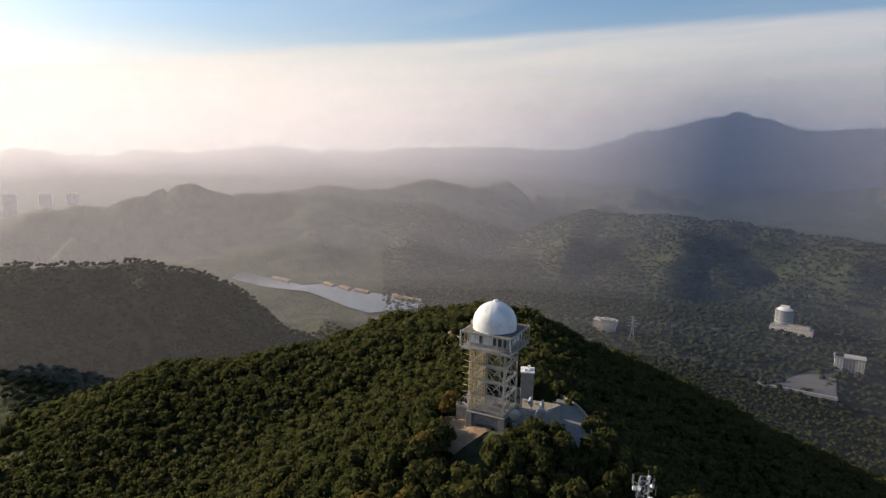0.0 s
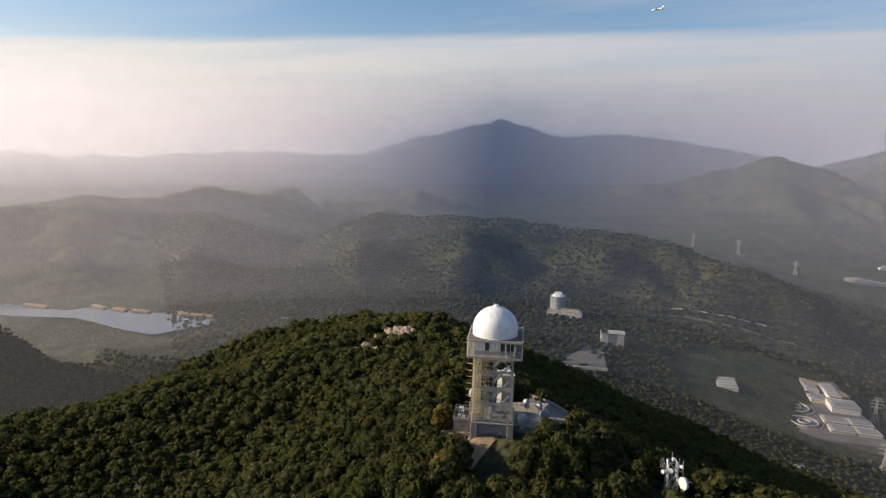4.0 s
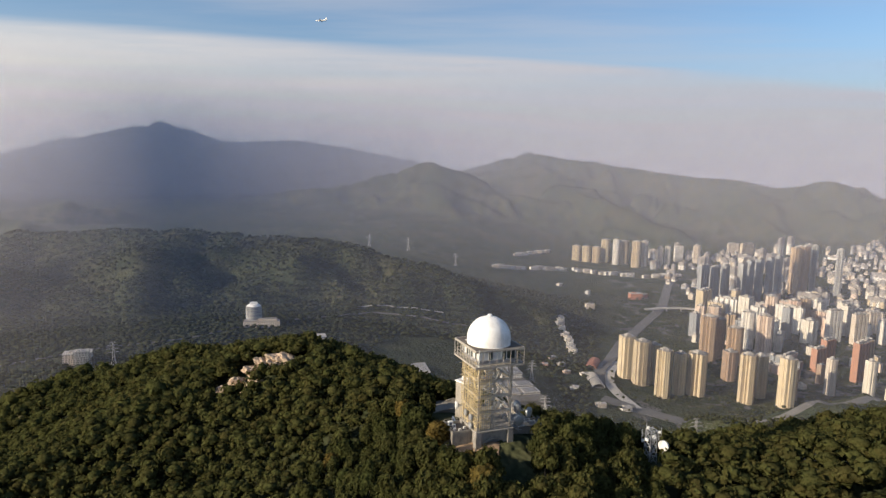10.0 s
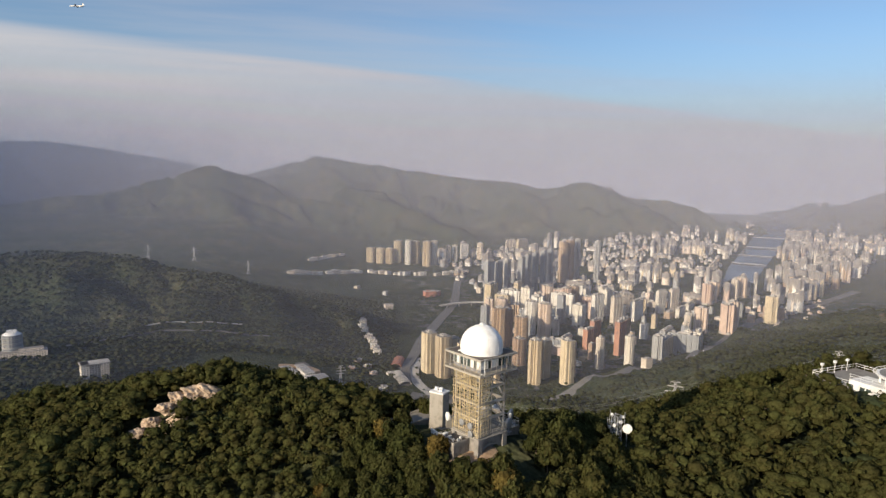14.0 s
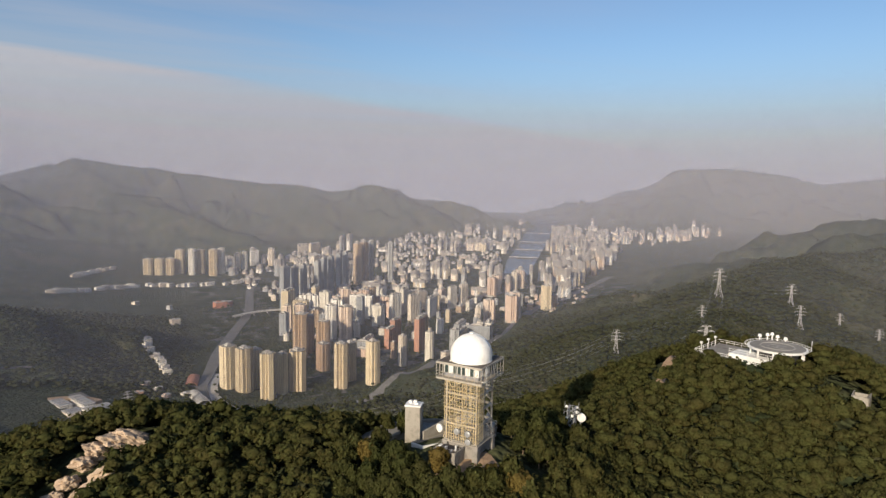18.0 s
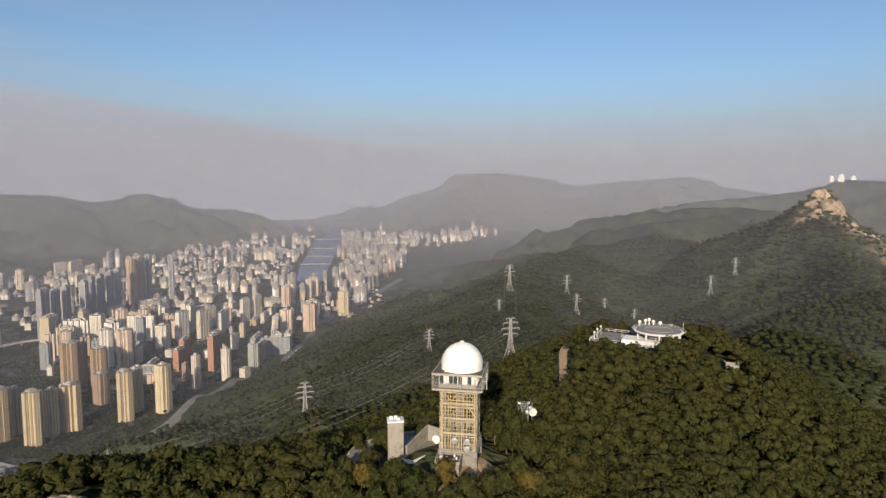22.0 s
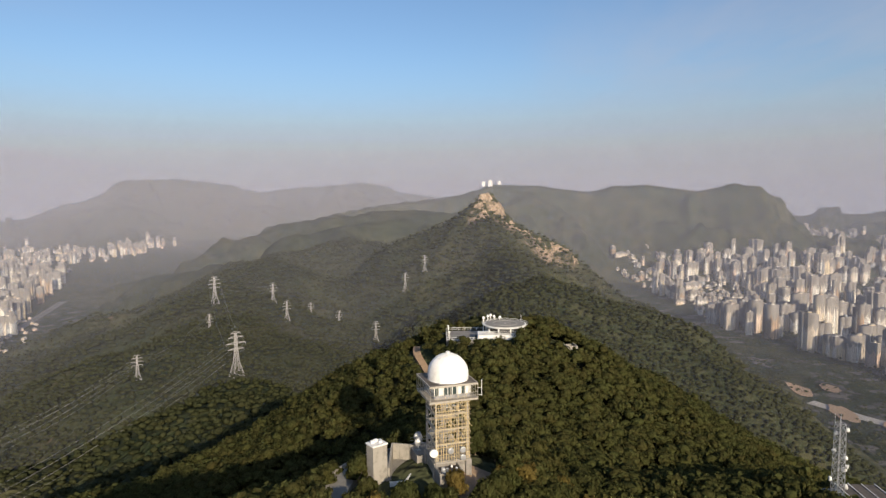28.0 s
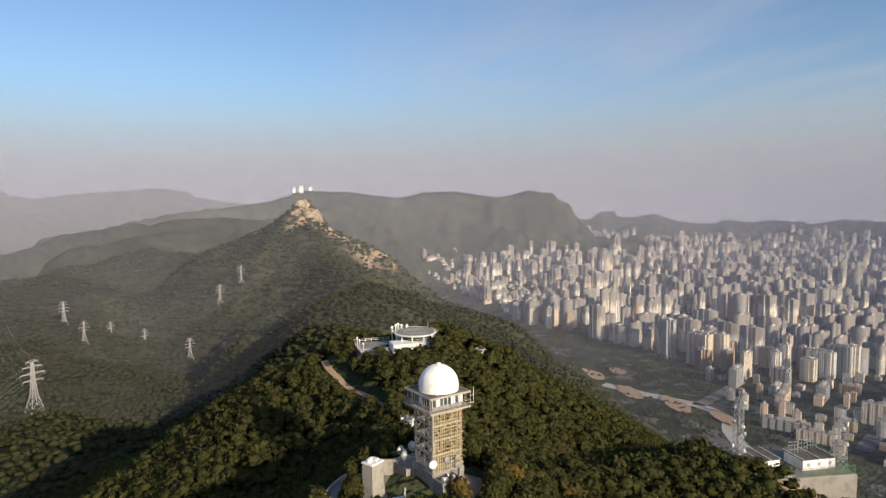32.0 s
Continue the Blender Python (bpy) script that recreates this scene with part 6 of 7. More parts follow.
for x, y, h, kind, tone, turn, wd in ((498, 1590, 116, "cross", "brown", 10, 1.5), (528, 1625, 112, "cross", "brown", 10, 1.5), (560, 1580, 92, "cross", "brown", 10, 1.4), (640, 1729, 108, "cross", "white", 10, 1.3), (672, 1690, 104, "cross", "pink", 10, 1.5), (600, 1900, 84, "cross", "pink", 0, 1.4),
                                      (757, 1561, 64, "wide", "red", 35, 1.0), (800, 1610, 70, "wide", "red", 35, 1.0), (820, 1495, 96, "wide", "red", 35, 1.0), (870, 1570, 80, "wide", "brown", 35, 1.1), (703, 1376, 80, "point", "white", 20, 1.0), (787, 1380, 86, "point", "white", 20, 1.1), (815, 1340, 40, "low", "white", 20, 1.2)):
    building(kind, tone, x, y, h, turn, wd)
for x, y, h, kind, tone, turn, wd in ((638, 2185, 168, "wide", "slate", 40, 1.1), (690, 2240, 160, "wide", "slate", 50, 1.1), (745, 2300, 160, "wide", "slate", 55, 1.1), (800, 2290, 168, "wide", "slate", 55, 1.1), (850, 2360, 166, "wide", "slate", 55, 1.1), (905, 2420, 166, "wide", "slate", 55, 1.1), (965, 2480, 166, "wide", "slate", 55, 1.1), (1020, 2545, 166, "wide", "slate", 55, 1.1),
                                      (1120, 2640, 190, "point", "brown", 20, 1.8), (1175, 2690, 194, "point", "brown", 20, 1.8), (1235, 2740, 194, "cross", "slate", 20, 1.0), (1290, 2640, 186, "cross", "slate", 20, 1.0), (870, 2000, 98, "cross", "pink", 15, 1.4), (915, 2040, 96, "cross", "brown", 15, 1.4), (820, 2050, 96, "cross", "pink", 15, 1.4)):
    building(kind, tone, x, y, h, turn, wd)
for x, y, h, kind, tone, turn, wd in ((930, 1870, 96, "wide", "white", 20, 1.1), (980, 1830, 92, "wide", "white", 20, 1.1), (1203, 1693, 84, "cross", "pink", 30, 1.5), (1284, 1672, 100, "cross", "pink", 30, 1.6), (1335, 1720, 100, "cross", "pink", 30, 1.5), (1228, 1976, 82, "wide", "white", 20, 1.0), (1298, 2004, 80, "wide", "white", 20, 1.0), (1100, 1990, 76, "wide", "white", 20, 1.0),
                                      (1060, 1560, 60, "cross", "slate", 40, 0.7), (1090, 1600, 64, "cross", "white", 40, 0.7), (1120, 1640, 70, "cross", "white", 40, 0.7), (1150, 1680, 74, "cross", "white", 40, 0.7), (1040, 1510, 56, "cross", "white", 40, 0.7), (1507, 2108, 86, "cross", "pink", 20, 1.4), (1560, 2150, 84, "cross", "pink", 20, 1.4), (1752, 2228, 84, "cross", "pink", 20, 1.5), (1690, 2190, 80, "cross", "white", 20, 1.0)):
    building(kind, tone, x, y, h, turn, wd)
for x, y, h, kind, tone, turn, wd in ((300, 3310, 84, "cross", "tan", 10, 1.6), (350, 3300, 84, "cross", "tan", 10, 1.6), (400, 3290, 84, "cross", "tan", 10, 1.6), (450, 3330, 120, "cross", "tan", 10, 1.6), (493, 3245, 132, "cross", "white", 10, 1.2), (540, 3290, 120, "cross", "tan", 10, 1.6), (584, 3184, 136, "cross", "tan", 10, 1.6), (630, 3220, 130, "cross", "white", 10, 1.2),
                                      (724, 3292, 96, "point", "white", 10, 1.4), (770, 3330, 96, "cross", "white", 10, 1.1), (859, 3473, 80, "wide", "white", 10, 1.1), (943, 3436, 90, "cross", "white", 10, 1.3), (1253, 3827, 74, "slab", "white", 10, 1.0), (1340, 3850, 74, "slab", "tan", 30, 1.4), (1090, 3100, 80, "slab", "white", 30, 1.0)):
    building(kind, tone, x, y, h, turn, wd)


def inside(poly, x, y):
    hit = False
    for (ax, ay), (bx, by) in zip(poly, poly[1:] + poly[:1]):
        if (ay > y) != (by > y) and x < (bx - ax) * (y - ay) / (by - ay) + ax:
            hit = not hit
    return hit


TAKEN = [(o.matrix_basis.translation.x, o.matrix_basis.translation.y) for o in scene.objects if o.name.startswith(("apartment_block", "town_house"))]
NORTH = [(620, 1360), (790, 1300), (1301, 1614), (1867, 2011), (2700, 2600), (3605, 3306), (5399, 3648), (5484, 5148), (3329, 5835), (2165, 4326), (1250, 3950), (620, 3400), (640, 2132), (470, 1720)]
SOUTH = [(5180, -20), (4700, -120), (3600, -290), (2920, -430), (2376, -500), (2074, -680), (1852, -780), (1640, -870), (1470, -840), (1124, -790), (900, -880), (900, -1500), (2500, -5200), (5500, -6500), (8000, -5500), (8200, -4000), (6800, -2500), (5139, -1400)]
RIVER = [(2000, 2580), (2330, 2963), (3207, 3922), (4558, 5443), (5600, 6500)]


def near_river(x, y, wide):
    for (ax, ay), (bx, by) in zip(RIVER[:-1], RIVER[1:]):
        dx, dy = bx - ax, by - ay
        t = min(1, max(0, ((x - ax) * dx + (y - ay) * dy) / (dx * dx + dy * dy)))
        if math.hypot(x - ax - t * dx, y - ay - t * dy) < wide:
            return True
    return False


dice = random.Random(77)
many = []
single_n = 0


def fill(poly, step, grow, tall_share, turn0, limit, top, room=38, high=62):
    global single_n
    xs, ys = [p[0] for p in poly], [p[1] for p in poly]
    used = 0
    spots = []
    x = min(xs)
    while x < max(xs):
        y = min(ys)
        while y < max(ys):
            px, py = x + dice.uniform(-0.4, 0.4) * step, y + dice.uniform(-0.4, 0.4) * step
            y += step
            if not inside(poly, px, py) or near_river(px, py, 130):
                continue
            if dice.random() > min(1.0, step * step * 4.0 / (step + grow * max(0, math.hypot(px, py) - 1500)) ** 2 / 4.0 * 1.0):
                continue
            spots.append((math.hypot(px, py), px, py))
        x += step
    spots.sort()
    if not spots:
        return
    zs = land(np.array([s[1] for s in spots]), np.array([s[2] for s in spots]))
    for (r, px, py), z in zip(spots, zs):
        if z > top:
            continue
        estate = float(bumps(px, py, 330, 41))
        park = float(bumps(px, py, 420, 47))
        if park < 0.2:
            continue
        q7, kq = settle(px, py, z)
        gap = room * kq
        if any(abs(q7.x - a) < gap and abs(q7.y - b) < gap for a, b in TAKEN):
            continue
        tall = estate > 1 - tall_share
        if py < 0 and r < 1760:
            tall = False
        turn = turn0 + 40 * float(bumps(px, py, 600, 43)) + dice.choice((0, 90))
        if tall:
            h = 52 + high * dice.random() * (0.3 + estate * 0.8)
            kind = dice.choice(("cross", "cross", "point", "wide", "wide", "slab"))
            wd = round(dice.choice((1.0, 1.1, 1.3, 1.5)) * (1.4 if kind == "point" else 0.8 if kind == "slab" else 1.0), 1)
        else:
            h = dice.choice((12, 18, 24, 24, 36, 48))
            kind = dice.choice(("low", "low", "wide", "slab", "point")) if h > 20 else "low"
            wd = dice.choice((0.8, 1.0, 1.3))
        TAKEN.append((q7.x, q7.y))
        if used < limit:
            building(kind, dice.choice(("white", "white", "pink", "tan", "pink", "brown", "white", "slate")), px, py, h, turn, wd, z - 1)
            used += 1
        else:
            many.append((kind, px, py, z, h, turn, wd))


fill(NORTH, 66, 0.010, 0.52, 20, 105, -405)
cut_at = len(many)
fill(SOUTH, 52, 0.004, 0.55, 15, 130, -330, 31, 90)


def joined(name, rows, label):
    V, F, n = [], [], 0
    for kind, px, py, z, h, turn, wd in rows:
        p, k = settle(px, py, z)
        a = radians(turn)
        c, s = math.cos(a), math.sin(a)
        w, d = {"cross": (13, 5), "point": (9, 9), "wide": (22, 8), "slab": (34, 7), "low": (11, 8)}[kind]
        w, d = w * wd, d * wd
        boxes = [(-w, -d, -6, w, d, h), (-w * 0.25, -d * 0.4, h, w * 0.25, d * 0.5, h + 6)]
        if kind == "cross":
            boxes.append((-d, -w, -6, d, w, h - 1))
        if kind in ("wide", "slab"):
            boxes.append((-w * 0.55, -d * 1.25, -6, -w * 0.2, d * 1.25, h + 1.5))
            boxes.append((w * 0.2, -d * 1.25, -6, w * 0.55, d * 1.25, h + 1.0))
        for x0, y0, z0, x1, y1, z1 in boxes:
            for zz in (z0, z1):
                for xx, yy in ((x0, y0), (x1, y0), (x1, y1), (x0, y1)):
                    V.append((p.x + k * (xx * c - yy * s), p.y + k * (xx * s + yy * c), p.z + k * zz))
            for f in ((0, 1, 5, 4), (1, 2, 6, 5), (2, 3, 7, 6), (3, 0, 4, 7), (4, 5, 6, 7)):
                F.append([n + t for t in f])
            n += 8
    tagged(new(name, mesh_from(name, V, F, F_TOWN)), label, "town", kind="stuff")


joined("northern_town", many[:cut_at], "far pale tower blocks of the river town in haze")
joined("southern_city", many[cut_at:], "dense city of pale tower blocks fading into haze")

# ---------------------------------------------------------------- river, reservoir, roads
def sheet(name, mat, pts, label, category, z, grow=2.0):
    bm = bmesh.new()
    vs = []
    for x, y in pts:
        p, k = settle(x, y, z)
        vs.append(bm.verts.new(p))
    f = bm.faces.new(vs)
    bmesh.ops.recalc_face_normals(bm, faces=[f])
    if f.normal.z < 0:
        f.normal_flip()
    bmesh.ops.triangulate(bm, faces=[f])
    ob = part(name, bm, mat)
    return tagged(ob, label, category, kind="structure")


left, right = [], []
rv = [Vector((x, y, 0)) for x, y in RIVER]
for i, p in enumerate(rv):
    d = (rv[min(i + 1, len(rv) - 1)] - rv[max(i - 1, 0)]).normalized()
    s = Vector((-d.y, d.x, 0)) * (65 + 22 * i)
    left.append((p.x + s.x, p.y + s.y))
    right.append((p.x - s.x, p.y - s.y))
for i in range(len(rv) - 1):
    sheet("river", M_WATER, [left[i], left[i + 1], right[i + 1], right[i]], "straight grey river channel through the town", "river", -437.5)
for u, i in ((0.15, 1), (0.5, 1), (0.95, 1), (0.4, 2)):
    a, b = Vector((*left[i], 0)).lerp(Vector((*left[i + 1], 0)), u), Vector((*right[i], 0)).lerp(Vector((*right[i + 1], 0)), u)
    br = empty("road_bridge", pose(0, 0, 0), "pale concrete road bridge across the river", "bridge", "river bridges")
    pa, k = settle(a.x, a.y, -430)
    pb, k = settle(b.x, b.y, -430)
    bm = bmesh.new()
    girder(bm, pa, pb, 14, 2.5)
    part("deck", bm, M_PALE, br)
    for w in (0.25, 0.5, 0.75):
        bm = bmesh.new()
        c = pa.lerp(pb, w)
        rod(bm, c - Vector((0, 0, 8)), c, 2.2, 8)
        part("pier", bm, M_PALE, br)
# reservoir: a basin with pale shores
lake = [(-1600, 430), (-1480, 470), (-1365, 510), (-1360, 562), (-1287, 589), (-1229, 617), (-1169, 649), (-1133, 638), (-1079, 675), (-1050, 655), (-1059, 600), (-1069, 532), (-1146, 513), (-1230, 505), (-1295, 495), (-1400, 420), (-1520, 380)]
for pa, pb in (((-1366, 565), (-1326, 571)), ((-1311, 583), (-1273, 589)), ((-1266, 600), (-1224, 614)), ((-1177, 655), (-1160, 652)), ((-1160, 652), (-1095, 680)), ((-1480, 474), (-1420, 496))):
    bm = bmesh.new()
    girder(bm, (*pa, -305.0), (*pb, -305.0), 10, 6.0)
    tagged(part("shore", bm, M_SOIL), "bare orange earth shore of the reservoir", "shore", "reservoir shore", kind="structure")
sheet("reservoir", M_WATER, lake, "calm grey reservoir between wooded hills", "water", -305.6)


def street(name, pts, width, mat, label, category="road", lift=1.2, level=None, group=""):
    """A road of many short stretches that follow the ground."""
    pts = curve([(x, y, 0) for x, y in pts], 8)
    zs = land(np.array([p.x for p in pts]), np.array([p.y for p in pts]))
    v, f = [], []
    for i, p in enumerate(pts):
        d = (pts[min(i + 1, len(pts) - 1)] - pts[max(i - 1, 0)]).normalized()
        s = Vector((-d.y, d.x, 0)) * width / 2
        z = zs[i] + lift if level is None else level
        for q8, dz in ((p + s, 0), (p - s, 0), (p - s, -4), (p + s, -4)):
            w, _ = settle(q8.x, q8.y, z + dz)
            v.append(w)
    for i in range(len(pts) - 1):
        for k in range(4):
            f.append((4 * i + k, 4 * i + (k + 1) % 4, 4 * i + 4 + (k + 1) % 4, 4 * i + 4 + k))
    bm = bmesh.new()
    vs = [bm.verts.new(p) for p in v]
    for q9 in f:
        bm.faces.new([vs[k] for k in q9])
    bmesh.ops.recalc_face_normals(bm, faces=bm.faces[:])
    ob = part(name, bm, mat)
    tagged(ob, label, category, group, "structure")
    return ob


street("highway", [(187, 1210), (250, 1180), (380, 1130), (520, 1090), (719, 1160), (880, 1264), (1030, 1400), (1162, 1534), (1400, 1740), (1573, 1852), (1911, 2021), (2400, 2300)], 34, M_ROAD, "broad grey highway along the foot of the wooded slope")
street("highway", [(187, 1294), (200, 1400), (235, 1500), (300, 1700), (400, 1950), (520, 2250), (640, 2700), (760, 3050)], 32, M_ROAD, "broad grey highway leaving the tunnel mouth")
street("highway", [(250, 1180), (215, 1290), (225, 1400), (260, 1500)], 26, M_PALE, "pale slip road curving past the housing estate")
street("hill_road", [(-1000, 780), (-888, 819), (-781, 967), (-651, 1075), (-580, 1200), (-470, 1330), (-375, 1420), (-242, 1450), (-120, 1470)], 7, M_ROAD, "narrow road along the foot of the hills")
street("hill_track", [(-400, 1440), (-340, 1462), (-281, 1470), (-186, 1500)], 4, M_PALE, "pale cut track on the hillside")
street("viaduct_road", [(440, 2130), (520, 2170), (600, 2180), (680, 2150), (770, 2170)], 16, M_PALE, "curved pale road viaduct", level=-426)
for x, y in ((470, 2148), (520, 2170), (570, 2178), (620, 2176), (670, 2155), (720, 2158)):
    bm = bmesh.new()
    rod(bm, (x, y, -445), (x, y, -428), 2.2, 8)
    tagged(part("viaduct_pier", bm, M_PALE), "round concrete viaduct pier", "pier", "viaduct piers", "structure")
street("city_road", [(1480, -560), (1380, -640), (1290, -720), (1200, -740), (1110, -700), (1000, -690), (850, -760)], 30, M_PALE, "pale bare works road below the city edge")
street("city_road", [(1290, -720), (1500, -960), (1900, -1250), (2600, -1500), (3600, -1800)], 30, M_ROAD, "broad grey avenue through the southern city")
street("city_road", [(1000, -900), (1500, -1500), (2300, -2300), (3400, -3300)], 30, M_ROAD, "broad grey avenue through the southern city")
# light traffic on the nearest highway
carb = bmesh.new()
box(carb, (-2.4, -1, 0.4), (2.4, 1, 1.1), bevel=0.2)
box(carb, (-1.3, -0.9, 1.1), (1.2, 0.9, 1.7), bevel=0.25)
carb = mesh_of("body", carb, M_WHITE)
whl = bmesh.new()
rod(whl, (0, -0.15, 0), (0, 0.15, 0), 0.38, 10)
whl = mesh_of("wheel", whl, M_DARK)
car = None
for k in range(16):
    u = dice.random()
    x, y = 719 + (1162 - 719) * u + dice.uniform(-10, 10), 1160 + (1534 - 1160) * u + dice.uniform(-10, 10) - 40 * math.sin(u * 3.14)
    m7 = pose(x, y, ground_z(x, y) + 1.3, 0, 0, 38)
    if car is None:
        car = empty("car", m7, "small pale car on the highway", "car", "cars on the highway")
        piece("body", carb, car)
        for a, b in ((-1.5, -0.9), (1.5, -0.9), (1.5, 0.9), (-1.5, 0.9)):
            piece("wheel", whl, car, Matrix.Translation((a, b, 0.4)))
    else:
        copy_thing(car, m7)


# trees along the streets and in the gaps of both towns
WAYS = np.array([[p.x, p.y] for line in (
    [(187, 1210), (250, 1180), (380, 1130), (520, 1090), (719, 1160), (880, 1264), (1030, 1400), (1162, 1534), (1400, 1740), (1573, 1852), (1911, 2021)],
    [(187, 1294), (200, 1400), (235, 1500), (300, 1700), (400, 1950), (520, 2250), (640, 2700)],
    [(1480, -560), (1380, -640), (1290, -720), (1200, -740), (1110, -700), (1000, -690), (850, -760)],
    [(1290, -720), (1500, -960), (1900, -1250), (2600, -1500)], [(1000, -900), (1500, -1500), (2300, -2300)])
    for p in curve([(x, y, 0) for x, y in line], 14)])
HOMES = np.array(TAKEN)


def town_gap(x, y):
    b = np.degrees(np.arctan2(x, y))
    return (b > 6) & (b < 128)


x, y, z, g = spread(19.0, 800, 2400, 25, town_gap)
spots = []
for px, py, pz in zip(x, y, z):
    if pz > -424 or g.uniform() > 0.35 + 0.6 * float(bumps(px, py, 160, 71)):
        continue
    if np.hypot(HOMES[:, 0] - px, HOMES[:, 1] - py).min() < 27 or np.hypot(WAYS[:, 0] - px, WAYS[:, 1] - py).min() < 27:
        continue
    spots.append((px, py, pz - 1.5, 5.0 + 4.0 * g.uniform() ** 2, 3.6 + 3.0 * g.uniform()))
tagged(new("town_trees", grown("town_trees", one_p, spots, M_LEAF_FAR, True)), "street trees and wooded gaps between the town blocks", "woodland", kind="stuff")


# ---------------------------------------------------------------- water works, lone buildings, villages
works = empty("water_works", pose(-98, 1175, 0, 0, 0, 20), "sandy water-treatment works with round basins", "water works", kind="structure")
wz = -384.0
bm = bmesh.new()
box(bm, (-125, -140, wz - 26), (125, 150, wz), bevel=6)
part("yard", bm, M_ROAD, works)
bm = bmesh.new()
for i in range(26):
    a, b = math.pi * (0.02 + 0.96 * i / 26), math.pi * (0.02 + 0.96 * (i + 1) / 26)
    girder(bm, (112 * math.cos(a), 40 + 98 * math.sin(a), wz + 2), (112 * math.cos(b), 40 + 98 * math.sin(b), wz + 2), 15, 9)
part("sand_bank", bm, M_SOIL, works, "curved bare earth bank round the basins")
for x, y, r in ((-55, 92, 24), (5, 98, 24), (-50, 30, 24), (10, 38, 24), (-48, -34, 24), (12, -26, 24), (-40, -98, 22), (12, -92, 22)):
    bas = empty("round_basin", pose(-98, 1175, 0, 0, 0, 20) @ Matrix.Translation((x, y, wz)), "round concrete settling basin", "basin", "settling basins")
    for r0, r1, h, mat, nm in ((r * 1.35, r * 1.22, 1.0, M_SOIL, "verge"), (r, r * 0.9, 3.2, M_PALE, "rim"), (r * 0.45, r * 0.38, 3.6, M_PALE, "inner_rim")):
        bm = bmesh.new()
        n = 32
        for i in range(n):
            a, b = math.tau * i / n, math.tau * (i + 1) / n
            girder(bm, ((r0 + r1) / 2 * math.cos(a), (r0 + r1) / 2 * math.sin(a), h / 2), ((r0 + r1) / 2 * math.cos(b), (r0 + r1) / 2 * math.sin(b), h / 2), r0 - r1, h)
        part(nm, bm, mat, bas)
    bm = bmesh.new()
    rod(bm, (0, 0, 1.2), (0, 0, 1.6), r * 0.9, 32)
    part("water_surface", bm, M_WATER, bas)
for x, y, w, d, h in ((-100, -10, 34, 56, 26), (-104, -62, 30, 36, 9), (62, 92, 22, 56, 5), (92, 70, 20, 70, 7), (92, -8, 44, 42, 10), (60, 28, 26, 30, 5), (62, -70, 34, 26, 3), (100, -70, 34, 26, 3), (62, -108, 34, 26, 3), (100, -108, 34, 26, 3)):
    ob = empty("works_hall", pose(-98, 1175, 0, 0, 0, 20) @ Matrix.Translation((x, y, wz)), "flat-roofed white hall of the water works", "building", "water works halls")
    bm = bmesh.new()
    box(bm, (-w / 2, -d / 2, -4), (w / 2, d / 2, h))
    part("wall", bm, F_WHITE, ob)
    bm = bmesh.new()
    box(bm, (-w / 2 - 1, -d / 2 - 1, h), (w / 2 + 1, d / 2 + 1, h + 1.2), bevel=0.3)
    part("roof", bm, M_PALE, ob)
    for i in range(4):
        bm = bmesh.new()
        box(bm, (-w * 0.4, -d * 0.4 + i * d * 0.22, h + 1.2), (w * 0.4, -d * 0.4 + i * d * 0.22 + d * 0.06, h + 3.0))
        part("rooflight", bm, M_GREY, ob)


def house(x, y, w, d, h, turn, tone, label, name="village_house", z=None, group="village houses"):
    p, k = settle(x, y, ground_z(x, y) if z is None else z)
    ob = empty(name, Matrix.Translation(p) @ Matrix.Rotation(radians(turn), 4, "Z") @ Matrix.Scale(k, 4), label, "house" if name == "village_house" else "building", group)
    bm = bmesh.new()
    box(bm, (-w / 2, -d / 2, -6), (w / 2, d / 2, h))
    box(bm, (-w * 0.2, -d * 0.62, -6), (w * 0.3, d * 0.4, h * 0.66))
    part("wall", bm, tone, ob)
    bm = bmesh.new()
    box(bm, (-w / 2 - 0.4, -d / 2 - 0.4, h), (w / 2 + 0.4, d / 2 + 0.4, h + 0.8), bevel=0.2)
    part("roof", bm, M_PALE, ob)
    bm = bmesh.new()
    box(bm, (-w * 0.3, -d * 0.2, h + 0.8), (0, d * 0.2, h + 3.4))
    part("roof_room", bm, tone, ob)
    return ob


# terraced white houses down the slope, ridge-top rows, scattered villas
for i in range(16):
    u = i / 15
    x, y = 122 + 30 * u + dice.uniform(-9, 9), 1720 - 215 * u + dice.uniform(-6, 6)
    house(x, y, dice.uniform(14, 22), 12, dice.uniform(8, 13), dice.uniform(0, 40), F_WHITE, "white terraced house stepping down the wooded slope")
for ax, ay, bx, by, n in ((-110, 2560, 40, 2700, 6), (60, 2740, 220, 2900, 7), (240, 2930, 520, 2880, 9), (-30, 3040, 160, 3480, 8), (560, 2860, 760, 2960, 5)):
    for i in range(n):
        u = (i + 0.5) / n
        house(ax + (bx - ax) * u + dice.uniform(-8, 8), ay + (by - ay) * u + dice.uniform(-10, 10), dice.uniform(24, 44), 14, dice.uniform(9, 17), dice.uniform(10, 60), F_WHITE, "long white low-rise house on the wooded rise")
